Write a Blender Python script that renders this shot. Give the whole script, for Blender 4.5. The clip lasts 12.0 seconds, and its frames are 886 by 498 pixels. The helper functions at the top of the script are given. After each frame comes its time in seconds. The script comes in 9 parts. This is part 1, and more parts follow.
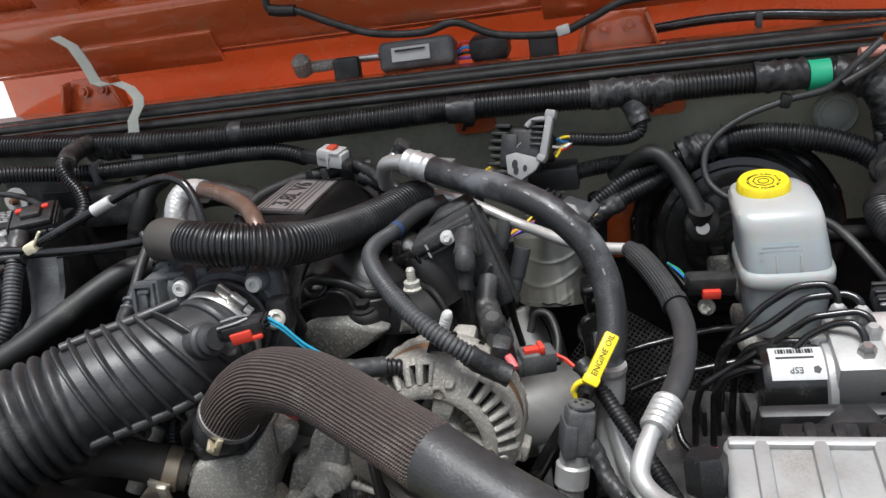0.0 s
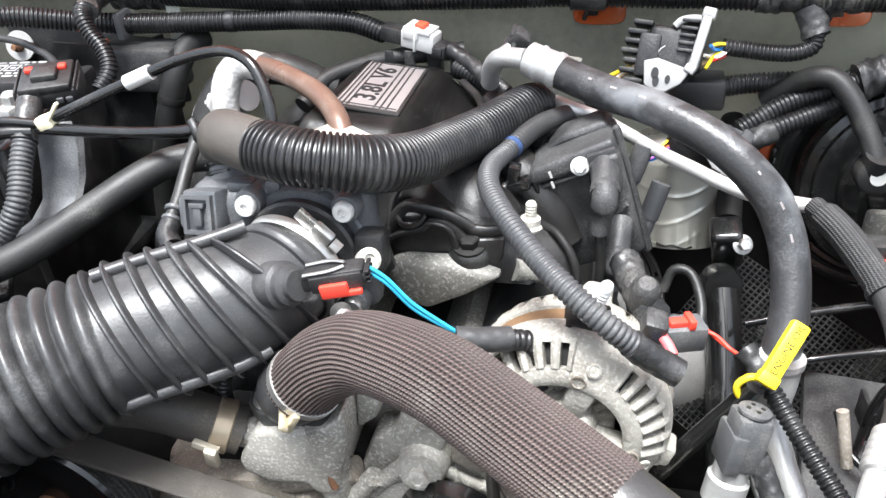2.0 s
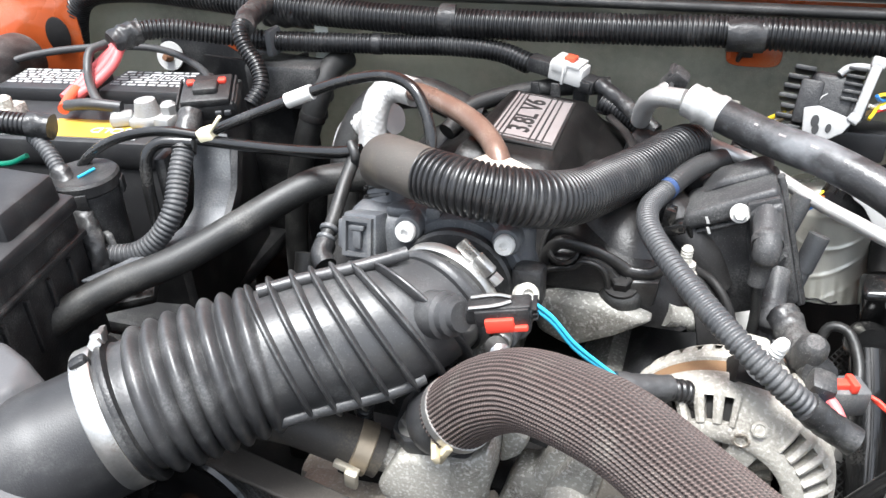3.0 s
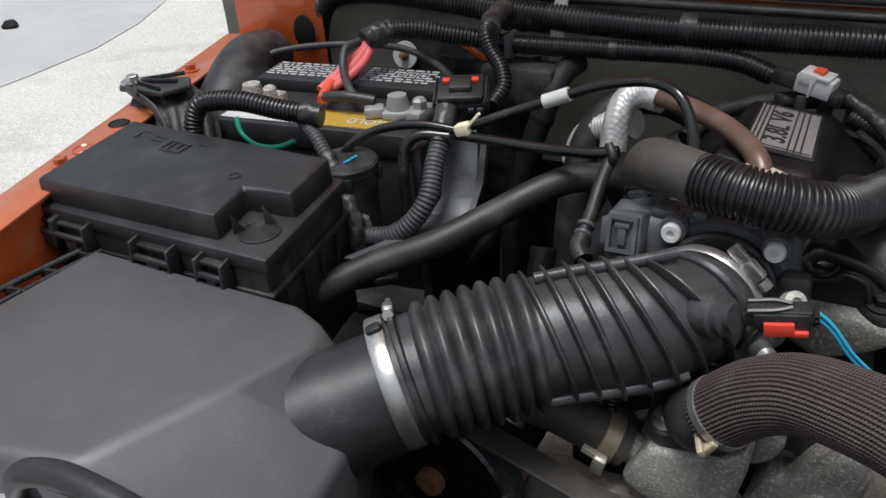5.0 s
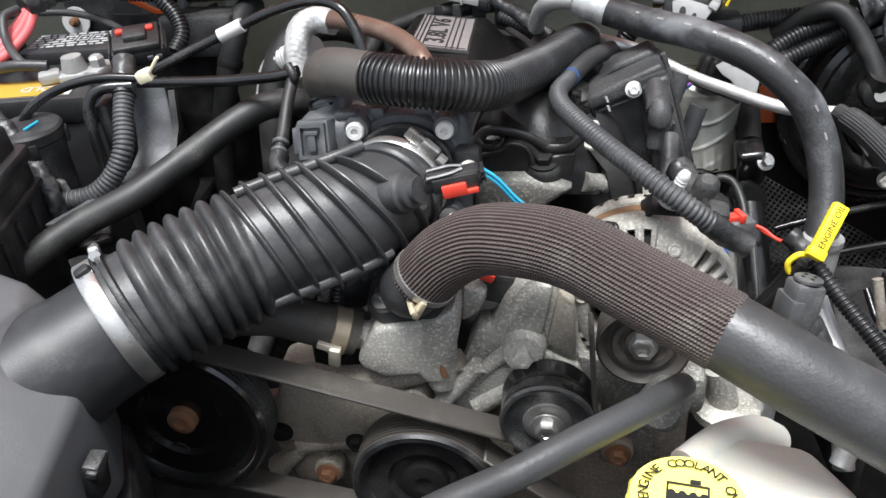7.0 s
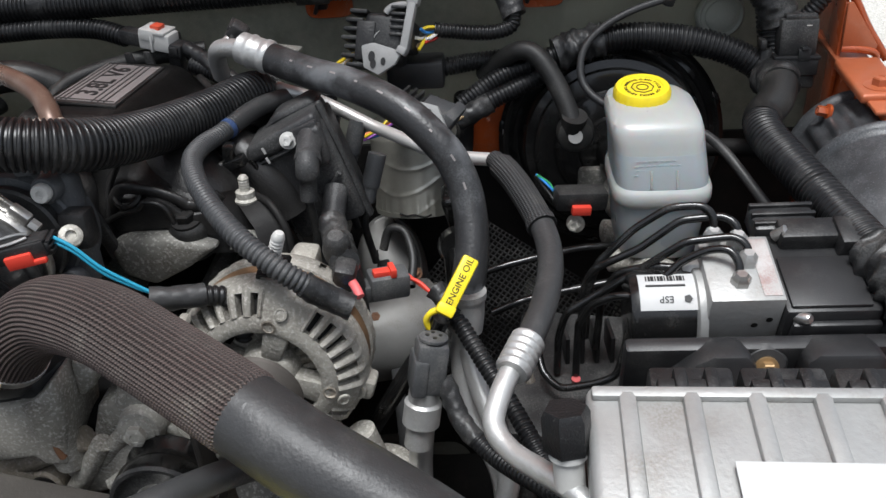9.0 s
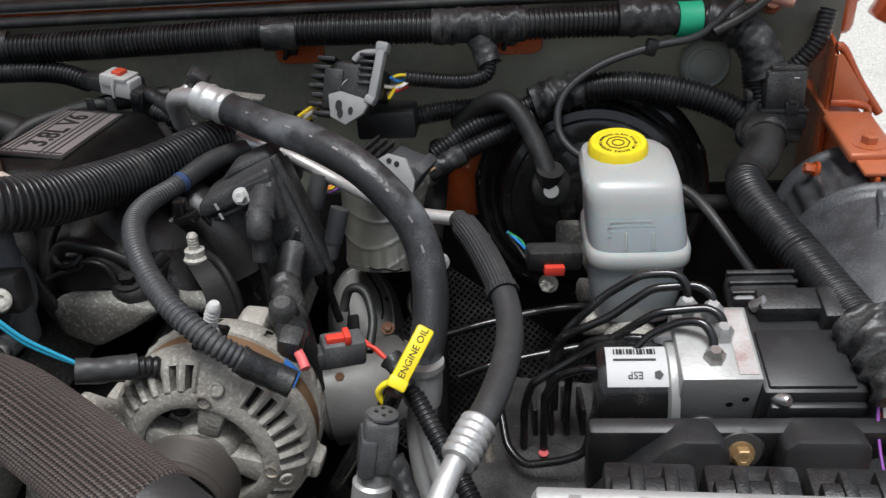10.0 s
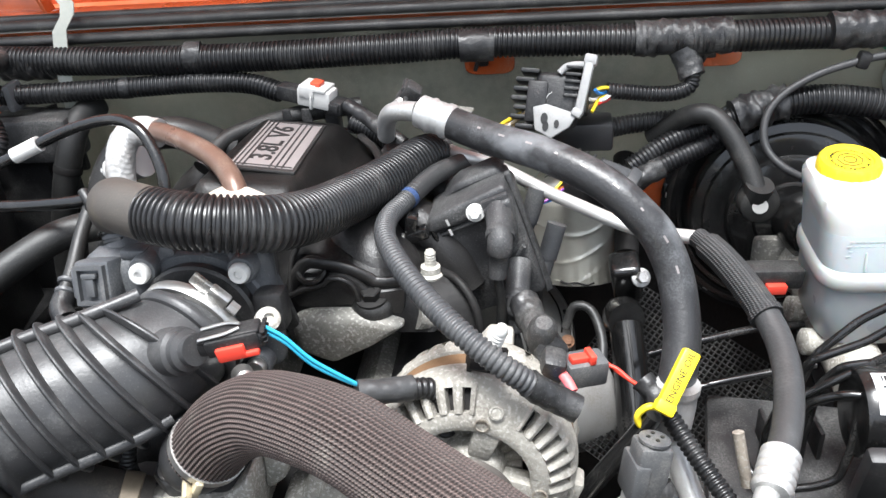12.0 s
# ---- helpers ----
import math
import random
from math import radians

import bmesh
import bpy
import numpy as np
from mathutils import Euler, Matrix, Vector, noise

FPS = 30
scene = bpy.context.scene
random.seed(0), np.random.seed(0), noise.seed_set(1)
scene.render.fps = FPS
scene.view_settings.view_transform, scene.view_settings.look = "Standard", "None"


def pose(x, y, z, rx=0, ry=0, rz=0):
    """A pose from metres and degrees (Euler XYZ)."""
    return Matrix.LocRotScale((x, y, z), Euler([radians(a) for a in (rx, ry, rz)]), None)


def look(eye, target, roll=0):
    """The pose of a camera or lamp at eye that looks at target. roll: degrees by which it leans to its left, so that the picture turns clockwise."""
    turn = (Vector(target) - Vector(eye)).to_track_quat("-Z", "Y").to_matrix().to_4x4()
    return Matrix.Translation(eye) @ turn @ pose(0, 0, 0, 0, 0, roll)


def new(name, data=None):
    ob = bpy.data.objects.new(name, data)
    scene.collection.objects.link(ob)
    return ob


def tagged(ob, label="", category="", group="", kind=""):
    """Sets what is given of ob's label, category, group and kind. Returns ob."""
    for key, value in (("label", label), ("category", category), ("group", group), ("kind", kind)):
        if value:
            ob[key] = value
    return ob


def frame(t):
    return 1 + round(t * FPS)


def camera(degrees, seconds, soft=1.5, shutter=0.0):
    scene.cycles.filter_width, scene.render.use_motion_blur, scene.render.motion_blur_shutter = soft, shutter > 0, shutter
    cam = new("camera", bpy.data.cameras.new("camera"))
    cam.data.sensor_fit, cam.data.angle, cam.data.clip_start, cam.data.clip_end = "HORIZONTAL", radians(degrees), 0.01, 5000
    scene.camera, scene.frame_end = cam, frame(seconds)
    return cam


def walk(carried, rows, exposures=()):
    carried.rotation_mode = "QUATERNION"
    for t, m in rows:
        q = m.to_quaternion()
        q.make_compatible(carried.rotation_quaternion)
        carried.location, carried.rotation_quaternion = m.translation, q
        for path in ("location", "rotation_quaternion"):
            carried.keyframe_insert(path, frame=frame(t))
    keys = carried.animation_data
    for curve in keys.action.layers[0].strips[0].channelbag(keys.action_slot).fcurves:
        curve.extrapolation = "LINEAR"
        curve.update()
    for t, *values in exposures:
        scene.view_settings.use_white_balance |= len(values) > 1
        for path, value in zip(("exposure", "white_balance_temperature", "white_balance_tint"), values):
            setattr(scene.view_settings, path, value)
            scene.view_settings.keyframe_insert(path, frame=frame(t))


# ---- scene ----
cam = camera(56.50, 12.0)
PATH = [
    (0.0, (0.2892, -0.2204, 1.4339), (0.0672, 0.6639, 1.0232), -9.82),
    (0.2, (0.2810, -0.1850, 1.4130), (0.0801, 0.7468, 0.9820), -9.20),
    (0.5, (0.2736, -0.1432, 1.4114), (0.1351, 0.7187, 0.9235), -6.70),
    (1.0, (0.2302, -0.1039, 1.4127), (0.0944, 0.7250, 0.8700), -5.11),
    (1.5, (0.1874, -0.0788, 1.4100), (0.0398, 0.7389, 0.8537), -4.24),
    (2.0, (0.1449, -0.0676, 1.4187), (-0.0617, 0.7374, 0.8625), -4.30),
    (2.5, (0.1098, -0.0646, 1.4237), (-0.1500, 0.7423, 0.8932), -3.94),
    (3.0, (0.0846, -0.0741, 1.4275), (-0.2077, 0.7213, 0.8967), -3.20),
    (3.5, (0.0535, -0.0869, 1.4324), (-0.2849, 0.6914, 0.9035), -3.09),
    (3.7, (0.0386, -0.0960, 1.4360), (-0.3298, 0.6715, 0.9114), -3.25),
    (5.3, (0.0048, -0.1548, 1.4433), (-0.4362, 0.5782, 0.9254), -4.68),
    (5.5, (0.0015, -0.1655, 1.4381), (-0.4379, 0.5676, 0.9190), -4.70),
    (6.0, (0.0076, -0.1830, 1.4287), (-0.4072, 0.5584, 0.9012), -6.72),
    (6.5, (0.0269, -0.1890, 1.4266), (-0.2764, 0.5908, 0.8787), -7.06),
    (7.0, (0.0610, -0.1900, 1.4169), (-0.0959, 0.6216, 0.8541), -5.57),
    (7.5, (0.1186, -0.1917, 1.4105), (0.0483, 0.6288, 0.8431), -4.81),
    (7.7, (0.1480, -0.1889, 1.4129), (0.0753, 0.6279, 0.8407), -5.45),
    (9.3, (0.3135, -0.1017, 1.3996), (0.2260, 0.7425, 0.8708), -4.08),
    (9.5, (0.3199, -0.0884, 1.3998), (0.2228, 0.7598, 0.8790), -4.11),
    (10.0, (0.3363, -0.0712, 1.4027), (0.2432, 0.7821, 0.8896), -4.37),
    (10.5, (0.3376, -0.0703, 1.3995), (0.2589, 0.7871, 0.8908), -4.46),
    (11.0, (0.3185, -0.0740, 1.4016), (0.2323, 0.7825, 0.8928), -4.60),
    (11.5, (0.2550, -0.0734, 1.4129), (0.1541, 0.7807, 0.9026), -4.49),
    (12.0, (0.1698, -0.0695, 1.4242), (0.0435, 0.7789, 0.9101), -4.95),
]
EXPOSURE = [(t, stops + 0.14, 6150, 8) for t, stops in ((0.0, 0.58), (0.2, 1.1), (0.5, 1.13), (0.8, 0.75), (1.0, 0.7), (1.5, 1.53), (2.5, 2.2), (3.5, 1.8), (3.7, 1.65), (5.3, 0.05), (6.0, 0.1), (6.5, 0.68), (7.0, 1.24), (7.5, 1.47), (9.3, 0.3), (10.5, 0.26), (11.2, 0.36), (12.0, 1.76))]
walk(cam, [(t, look(eye, target, roll)) for t, eye, target, roll in PATH], EXPOSURE)

# ---- world, sun and exposure ----
world = bpy.data.worlds.new("sky")
scene.world = world
world.use_nodes = True
wn, wl = world.node_tree.nodes, world.node_tree.links
sky = wn.new("ShaderNodeTexSky")
sky.sky_type, sky.sun_disc = "NISHITA", False
SUN_EL, SUN_AZ = radians(79), radians(190)
sky.sun_elevation, sky.sun_rotation = SUN_EL, SUN_AZ
sky.dust_density, sky.air_density = 5.0, 1.0
grey = wn.new("ShaderNodeHueSaturation")
grey.inputs["Saturation"].default_value = 0.4
wl.new(sky.outputs["Color"], grey.inputs["Color"])
wn["Background"].inputs["Strength"].default_value = 0.105
wl.new(grey.outputs["Color"], wn["Background"].inputs["Color"])
sun = new("sun", bpy.data.lights.new("sun", "SUN"))
sun.data.energy, sun.data.angle, sun.data.color = 2.5, radians(24), (1.0, 0.98, 0.96)
sun.matrix_world = look((math.sin(SUN_AZ) * 20, math.cos(SUN_AZ) * 20, 20 * math.tan(SUN_EL)), (0, 0, 0))


# ---- materials ----
def surface(name, colour, rough=0.5, metal=0.0, vary=0.25, grain=90.0, bump=0.15, bump_scale=400.0,
            dust=0.0, dust_colour=(0.22, 0.20, 0.17), coat=0.0, stain=None, stain_amount=0.0, trans=0.0, sss=0.0, spec=0.42):
    """A painted, moulded or cast surface: colour at two scales, dust and stains with ragged borders, fine relief."""
    m = bpy.data.materials.new(name)
    m.use_nodes = True
    n, l = m.node_tree.nodes, m.node_tree.links
    b = n["Principled BSDF"]
    tc = n.new("ShaderNodeTexCoord")

    def noise_of(scale, detail=4.0, seed=0.0):
        x = n.new("ShaderNodeTexNoise")
        x.noise_dimensions = "4D"
        x.inputs["Scale"].default_value, x.inputs["Detail"].default_value, x.inputs["W"].default_value = scale, detail, seed
        l.new(tc.outputs["Object"], x.inputs["Vector"])
        return x.outputs["Fac"]

    def remap(value, a, c, lo=0.0, hi=1.0):
        x = n.new("ShaderNodeMapRange")
        x.inputs["From Min"].default_value, x.inputs["From Max"].default_value = a, c
        x.inputs["To Min"].default_value, x.inputs["To Max"].default_value = lo, hi
        l.new(value, x.inputs["Value"])
        return x.outputs["Result"]

    def blend(fac, c1, c2):
        x = n.new("ShaderNodeMix")
        x.data_type = "RGBA"
        l.new(fac, x.inputs["Factor"])
        for sock, c in ((x.inputs["A"], c1), (x.inputs["B"], c2)):
            if isinstance(c, tuple):
                sock.default_value = (*c, 1)
            else:
                l.new(c, sock)
        return x.outputs["Result"]

    lo = tuple(c * (1 - vary) for c in colour)
    hi = tuple(min(1.0, c * (1 + vary)) for c in colour)
    col = blend(remap(noise_of(grain * 0.12, 5.0, 1.0), 0.3, 0.7), lo, hi)
    col = blend(remap(noise_of(grain * 3, 2.0, 2.0), 0.35, 0.75, 0.0, 0.35), col, hi)
    rough_out = remap(noise_of(grain * 0.3, 4.0, 5.0), 0.3, 0.7, max(0.03, rough - 0.1), min(1.0, rough + 0.1))
    if dust > 0:
        patch = remap(noise_of(34.0, 8.0, 3.0), 0.60 - 0.28 * dust, 0.78 - 0.14 * dust, 0.0, 0.9)
        fine = remap(noise_of(620.0, 5.0, 4.0), 0.40, 0.62, 0.2, 1.0)
        both = n.new("ShaderNodeMath")
        both.operation = "MULTIPLY"
        l.new(patch, both.inputs[0])
        l.new(fine, both.inputs[1])
        col = blend(both.outputs["Value"], col, dust_colour)
        d = remap(noise_of(900.0, 2.0, 6.0), 0.62, 0.70, 0.0, min(1.0, 0.9 * dust))
        col = blend(d, col, tuple(min(1.0, c * 1.5) for c in dust_colour))
    if stain:
        s = remap(noise_of(22.0, 7.0, 8.0), 0.66 - 0.22 * stain_amount, 0.74 - 0.15 * stain_amount, 0.0, 0.85)
        col = blend(s, col, stain)
    l.new(col, b.inputs["Base Color"])
    l.new(rough_out, b.inputs["Roughness"])
    b.inputs["Metallic"].default_value = metal
    b.inputs["Specular IOR Level"].default_value = spec
    b.inputs["Coat Weight"].default_value = coat
    b.inputs["Coat Roughness"].default_value = 0.08
    b.inputs["Transmission Weight"].default_value = trans
    if sss:
        b.inputs["Subsurface Weight"].default_value, b.inputs["Subsurface Scale"].default_value = sss, 0.01
    if bump:
        x = n.new("ShaderNodeBump")
        x.inputs["Strength"].default_value, x.inputs["Distance"].default_value = bump, 0.001
        l.new(noise_of(bump_scale, 3.0, 9.0), x.inputs["Height"])
        l.new(x.outputs["Normal"], b.inputs["Normal"])
    return m


def cast_metal(name, colour, speck=0.35, metal=0.6, rough=0.55):
    """Sand-cast aluminium, oxidised in pale specks, with grey-brown grime between."""
    m = surface(name, colour, rough, metal, 0.35, 110, 0.8, 320, dust=0.4, dust_colour=(0.09, 0.075, 0.06))
    n, l = m.node_tree.nodes, m.node_tree.links
    b = n["Principled BSDF"]
    before = b.inputs["Base Color"].links[0].from_socket
    tc = n.new("ShaderNodeTexCoord")
    v = n.new("ShaderNodeTexNoise")
    v.inputs["Scale"].default_value, v.inputs["Detail"].default_value = 380, 4
    l.new(tc.outputs["Object"], v.inputs["Vector"])
    r = n.new("ShaderNodeMapRange")
    r.inputs["From Min"].default_value, r.inputs["From Max"].default_value, r.inputs["To Max"].default_value = 0.54, 0.62, speck * 2
    l.new(v.outputs["Fac"], r.inputs["Value"])
    x = n.new("ShaderNodeMix")
    x.data_type = "RGBA"
    l.new(r.outputs["Result"], x.inputs["Factor"])
    l.new(before, x.inputs["A"])
    x.inputs["B"].default_value = (0.62, 0.6, 0.56, 1)
    l.new(x.outputs["Result"], b.inputs["Base Color"])
    return m


def pebbled(name, colour, pale, dark, scale):
    """Ground of small stones in a matrix: pale and dark grains, worn patches and a rough relief."""
    m = surface(name, colour, 0.9, 0, 0.12, 12, 0.0, spec=0.3)
    n, l = m.node_tree.nodes, m.node_tree.links
    b = n["Principled BSDF"]
    col = b.inputs["Base Color"].links[0].from_socket
    tc = n.new("ShaderNodeTexCoord")
    last = None
    for size, tint, lo, hi in ((scale, pale, 0.52, 0.60), (scale * 1.3, dark, 0.57, 0.64), (scale * 0.03, dark, 0.56, 0.80)):
        v = n.new("ShaderNodeTexNoise")
        v.noise_dimensions = "4D"
        v.inputs["Scale"].default_value, v.inputs["Detail"].default_value, v.inputs["W"].default_value = size, 2.0, size * 0.37
        l.new(tc.outputs["Object"], v.inputs["Vector"])
        r = n.new("ShaderNodeMapRange")
        r.inputs["From Min"].default_value, r.inputs["From Max"].default_value, r.inputs["To Max"].default_value = lo, hi, 0.75
        l.new(v.outputs["Fac"], r.inputs["Value"])
        x = n.new("ShaderNodeMix")
        x.data_type = "RGBA"
        l.new(r.outputs["Result"], x.inputs["Factor"])
        l.new(col, x.inputs["A"])
        x.inputs["B"].default_value = (*tint, 1)
        col = x.outputs["Result"]
        last = last or v
    l.new(col, b.inputs["Base Color"])
    bp = n.new("ShaderNodeBump")
    bp.inputs["Strength"].default_value, bp.inputs["Distance"].default_value = 0.7, 0.006
    l.new(last.outputs["Fac"], bp.inputs["Height"])
    l.new(bp.outputs["Normal"], b.inputs["Normal"])
    return m


def braid_cloth(name, colour, rib=0.0036):
    """A woven protective sleeve: ribs along the hose, each of slanted threads, with groove shade put into the colour.
    """
    m = surface(name, colour, 0.7, 0.0, 0.2, 120, 0.0, dust=0.15)
    n, l = m.node_tree.nodes, m.node_tree.links
    b = n["Principled BSDF"]
    uv = n.new("ShaderNodeUVMap")

    def bands(angle, period):
        mp = n.new("ShaderNodeMapping")
        mp.inputs["Rotation"].default_value = (0, 0, radians(angle))
        l.new(uv.outputs["UV"], mp.inputs["Vector"])
        w = n.new("ShaderNodeTexWave")
        w.inputs["Scale"].default_value = 0.31416 / period
        w.inputs["Distortion"].default_value, w.inputs["Detail Scale"].default_value = 0.3, 0.5
        l.new(mp.outputs["Vector"], w.inputs["Vector"])
        return w.outputs["Fac"]

    def calc(op, a, c):
        x = n.new("ShaderNodeMath")
        x.operation = op
        for sock, v in ((x.inputs[0], a), (x.inputs[1], c)):
            if isinstance(v, float):
                sock.default_value = v
            else:
                l.new(v, sock)
        return x.outputs["Value"]

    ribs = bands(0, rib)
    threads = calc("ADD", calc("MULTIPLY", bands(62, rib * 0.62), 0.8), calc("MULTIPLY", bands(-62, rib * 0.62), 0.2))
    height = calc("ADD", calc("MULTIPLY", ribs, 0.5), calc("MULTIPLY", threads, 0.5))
    bp = n.new("ShaderNodeBump")
    bp.inputs["Strength"].default_value, bp.inputs["Distance"].default_value = 0.8, 0.0012
    l.new(height, bp.inputs["Height"])
    l.new(bp.outputs["Normal"], b.inputs["Normal"])
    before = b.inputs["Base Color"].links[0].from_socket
    # The relief also darkens the colour, as shade between ribs and threads.
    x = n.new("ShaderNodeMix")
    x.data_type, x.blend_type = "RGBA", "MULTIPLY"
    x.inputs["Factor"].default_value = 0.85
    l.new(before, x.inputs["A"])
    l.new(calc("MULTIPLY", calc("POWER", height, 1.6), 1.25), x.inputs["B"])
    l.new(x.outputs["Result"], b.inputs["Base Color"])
    return m


ORANGE = surface("burnt_orange_paint", (0.42, 0.080, 0.019), 0.26, 0.15, 0.12, 40, 0.03, 300, dust=0.2, dust_colour=(0.34, 0.16, 0.09), coat=1.0)
# Dusty copy of the orange, paled to include sky reflected on top faces.
ORANGE_SKY_PALED = surface("sky_paled_dusty_orange_paint", (0.42, 0.115, 0.046), 0.38, 0.1, 0.18, 40, 0.05, 300, dust=0.3, dust_colour=(0.36, 0.22, 0.16), coat=0.25)
PLASTIC = surface("black_moulded_plastic", (0.011, 0.011, 0.0115), 0.44, 0, 0.3, 80, 0.4, 600, dust=0.42, dust_colour=(0.085, 0.084, 0.08))
PLASTIC_SMOOTH = surface("smooth_black_plastic", (0.020, 0.020, 0.021), 0.40, 0, 0.2, 40, 0.16, 900, dust=0.3, dust_colour=(0.06, 0.06, 0.058))
LID_PLASTIC = surface("satin_black_lid_plastic", (0.074, 0.074, 0.0765), 0.42, 0, 0.14, 30, 0.18, 900, dust=0.3, dust_colour=(0.10, 0.10, 0.099))
DUCT_RUBBER = surface("satin_duct_rubber", (0.030, 0.030, 0.0308), 0.38, 0, 0.2, 60, 0.2, 500, dust=0.34, dust_colour=(0.12, 0.12, 0.118))
THROTTLE = surface("blue_grey_black_plastic", (0.056, 0.059, 0.064), 0.42, 0, 0.3, 80, 0.3, 500, dust=0.55, dust_colour=(0.15, 0.152, 0.15))
PLASTIC_DUSTY = surface("dusty_black_plastic", (0.016, 0.016, 0.0165), 0.48, 0, 0.35, 80, 0.4, 500, dust=0.6, dust_colour=(0.115, 0.113, 0.108))
GREY_PLASTIC = surface("grey_plastic", (0.065, 0.067, 0.070), 0.5, 0, 0.2, 80, 0.15, 500, dust=0.35, dust_colour=(0.18, 0.175, 0.165))
RUBBER = surface("black_rubber_hose", (0.013, 0.013, 0.0125), 0.5, 0, 0.3, 70, 0.25, 600, dust=0.4, dust_colour=(0.075, 0.072, 0.066))
RUBBER_GREY = surface("greyed_rubber_hose", (0.034, 0.034, 0.0345), 0.45, 0, 0.25, 60, 0.3, 400, dust=0.22, dust_colour=(0.085, 0.084, 0.082))
RUBBER_BROWN = surface("brown_weathered_rubber", (0.048, 0.043, 0.038), 0.6, 0, 0.3, 60, 0.2, 500, dust=0.3, dust_colour=(0.13, 0.11, 0.08))
LOOM = surface("black_split_loom", (0.009, 0.009, 0.0095), 0.36, 0, 0.3, 60, 0.1, 600, dust=0.3, dust_colour=(0.06, 0.059, 0.057))
RUBBER_SCUFFED = surface("scuffed_rubber_hose", (0.020, 0.020, 0.0208), 0.42, 0, 0.35, 60, 0.4, 300, dust=0.32, dust_colour=(0.10, 0.102, 0.105), stain=(0.13, 0.134, 0.14), stain_amount=0.55)
LOOM_GREY = surface("greyed_split_loom", (0.040, 0.041, 0.043), 0.5, 0, 0.2, 60, 0.1, 600, dust=0.35, dust_colour=(0.10, 0.099, 0.095))
TAPE = surface("black_cloth_tape", (0.016, 0.016, 0.0165), 0.42, 0, 0.4, 120, 1.0, 160, dust=0.5, dust_colour=(0.12, 0.118, 0.112))
INSULATION = surface("firewall_insulation", (0.215, 0.222, 0.195), 0.75, 0, 0.35, 40, 0.5, 60, dust=0.5, dust_colour=(0.26, 0.255, 0.225), spec=0.3)
CAST = cast_metal("cast_aluminium", (0.36, 0.345, 0.305), 0.35, 0.25, 0.6)
CAST_PALE = cast_metal("oxidised_cast_aluminium", (0.31, 0.295, 0.26), 0.16, 0.2, 0.65)
CAST_DIRTY = cast_metal("grimy_cast_aluminium", (0.19, 0.185, 0.165), 0.16, 0.25, 0.65)
CAST_TAN = cast_metal("oil_stained_cast_aluminium", (0.29, 0.255, 0.21), 0.12, 0.2, 0.6)
ALU = surface("bare_aluminium", (0.50, 0.50, 0.49), 0.42, 0.6, 0.18, 120, 0.35, 300, dust=0.4, dust_colour=(0.34, 0.325, 0.30))
ALU_DULL = surface("dull_finned_aluminium", (0.36, 0.36, 0.352), 0.5, 0.5, 0.15, 80, 0.3, 300, dust=0.35, dust_colour=(0.25, 0.23, 0.2))
STEEL = surface("zinc_plated_steel", (0.5, 0.49, 0.47), 0.35, 0.9, 0.2, 150, 0.2, 300, dust=0.2, dust_colour=(0.2, 0.17, 0.13))
RUST = surface("rusty_steel", (0.22, 0.11, 0.06), 0.7, 0.2, 0.4, 120, 0.5, 300, dust=0.2)
# Grimy steel, its base darkened further to carry the shade of deep gaps.
DARK_STEEL = surface("shade_darkened_grimy_steel", (0.0095, 0.009, 0.0088), 0.65, 0.1, 0.35, 80, 0.5, 200, dust=0.3, dust_colour=(0.032, 0.029, 0.025), spec=0.25)
GLOSS_BLACK = surface("gloss_black_enamel", (0.008, 0.008, 0.008), 0.2, 0, 0.2, 60, 0.05, 300, dust=0.28, dust_colour=(0.05, 0.048, 0.045), coat=0.3)
BELT = surface("worn_rubber_belt", (0.045, 0.040, 0.035), 0.5, 0, 0.2, 60, 0.2, 300, dust=0.3, dust_colour=(0.11, 0.10, 0.085))
FOIL = surface("crinkled_heat_shield_foil", (0.50, 0.49, 0.43), 0.33, 0.75, 0.15, 60, 0.3, 90, dust=0.15, dust_colour=(0.2, 0.19, 0.15))
FOIL_WRAP = surface("silver_wrap_foil", (0.60, 0.59, 0.57), 0.42, 0.6, 0.1, 60, 0.3, 200, dust=0.25, dust_colour=(0.36, 0.34, 0.31))
SHIELD = surface("stamped_heat_shield", (0.25, 0.246, 0.235), 0.5, 0.4, 0.2, 50, 0.2, 160, dust=0.35, dust_colour=(0.17, 0.15, 0.125))
BOTTLE = surface("translucent_white_plastic", (0.385, 0.394, 0.383), 0.30, 0, 0.08, 30, 0.05, 300, sss=0.4)
BOTTLE_FLUID = surface("white_plastic_over_fluid", (0.328, 0.354, 0.366), 0.30, 0, 0.08, 30, 0.05, 300, sss=0.4)
TANK = surface("cream_translucent_plastic", (0.47, 0.46, 0.41), 0.42, 0, 0.1, 30, 0.15, 300, sss=0.3, dust=0.3, dust_colour=(0.42, 0.39, 0.33))
TANK_BLUE = surface("pale_teal_translucent_plastic", (0.62, 0.74, 0.70), 0.42, 0, 0.06, 30, 0.1, 300, sss=0.4)
YELLOW = surface("yellow_plastic", (0.85, 0.66, 0.02), 0.42, 0, 0.08, 40, 0.1, 400, dust=0.08, dust_colour=(0.5, 0.4, 0.1))
YELLOW_PALE = surface("pale_yellow_plastic", (0.9, 0.8, 0.16), 0.42, 0, 0.06, 40, 0.1, 400)
RED = surface("red_plastic", (0.62, 0.05, 0.03), 0.45, 0, 0.15, 60, 0.05)
ORANGE_RED = surface("orange_plastic", (0.62, 0.085, 0.04), 0.45, 0, 0.15, 60, 0.05)
PINK = surface("faded_red_insulation", (0.62, 0.12, 0.12), 0.5, 0, 0.15, 60, 0.05)
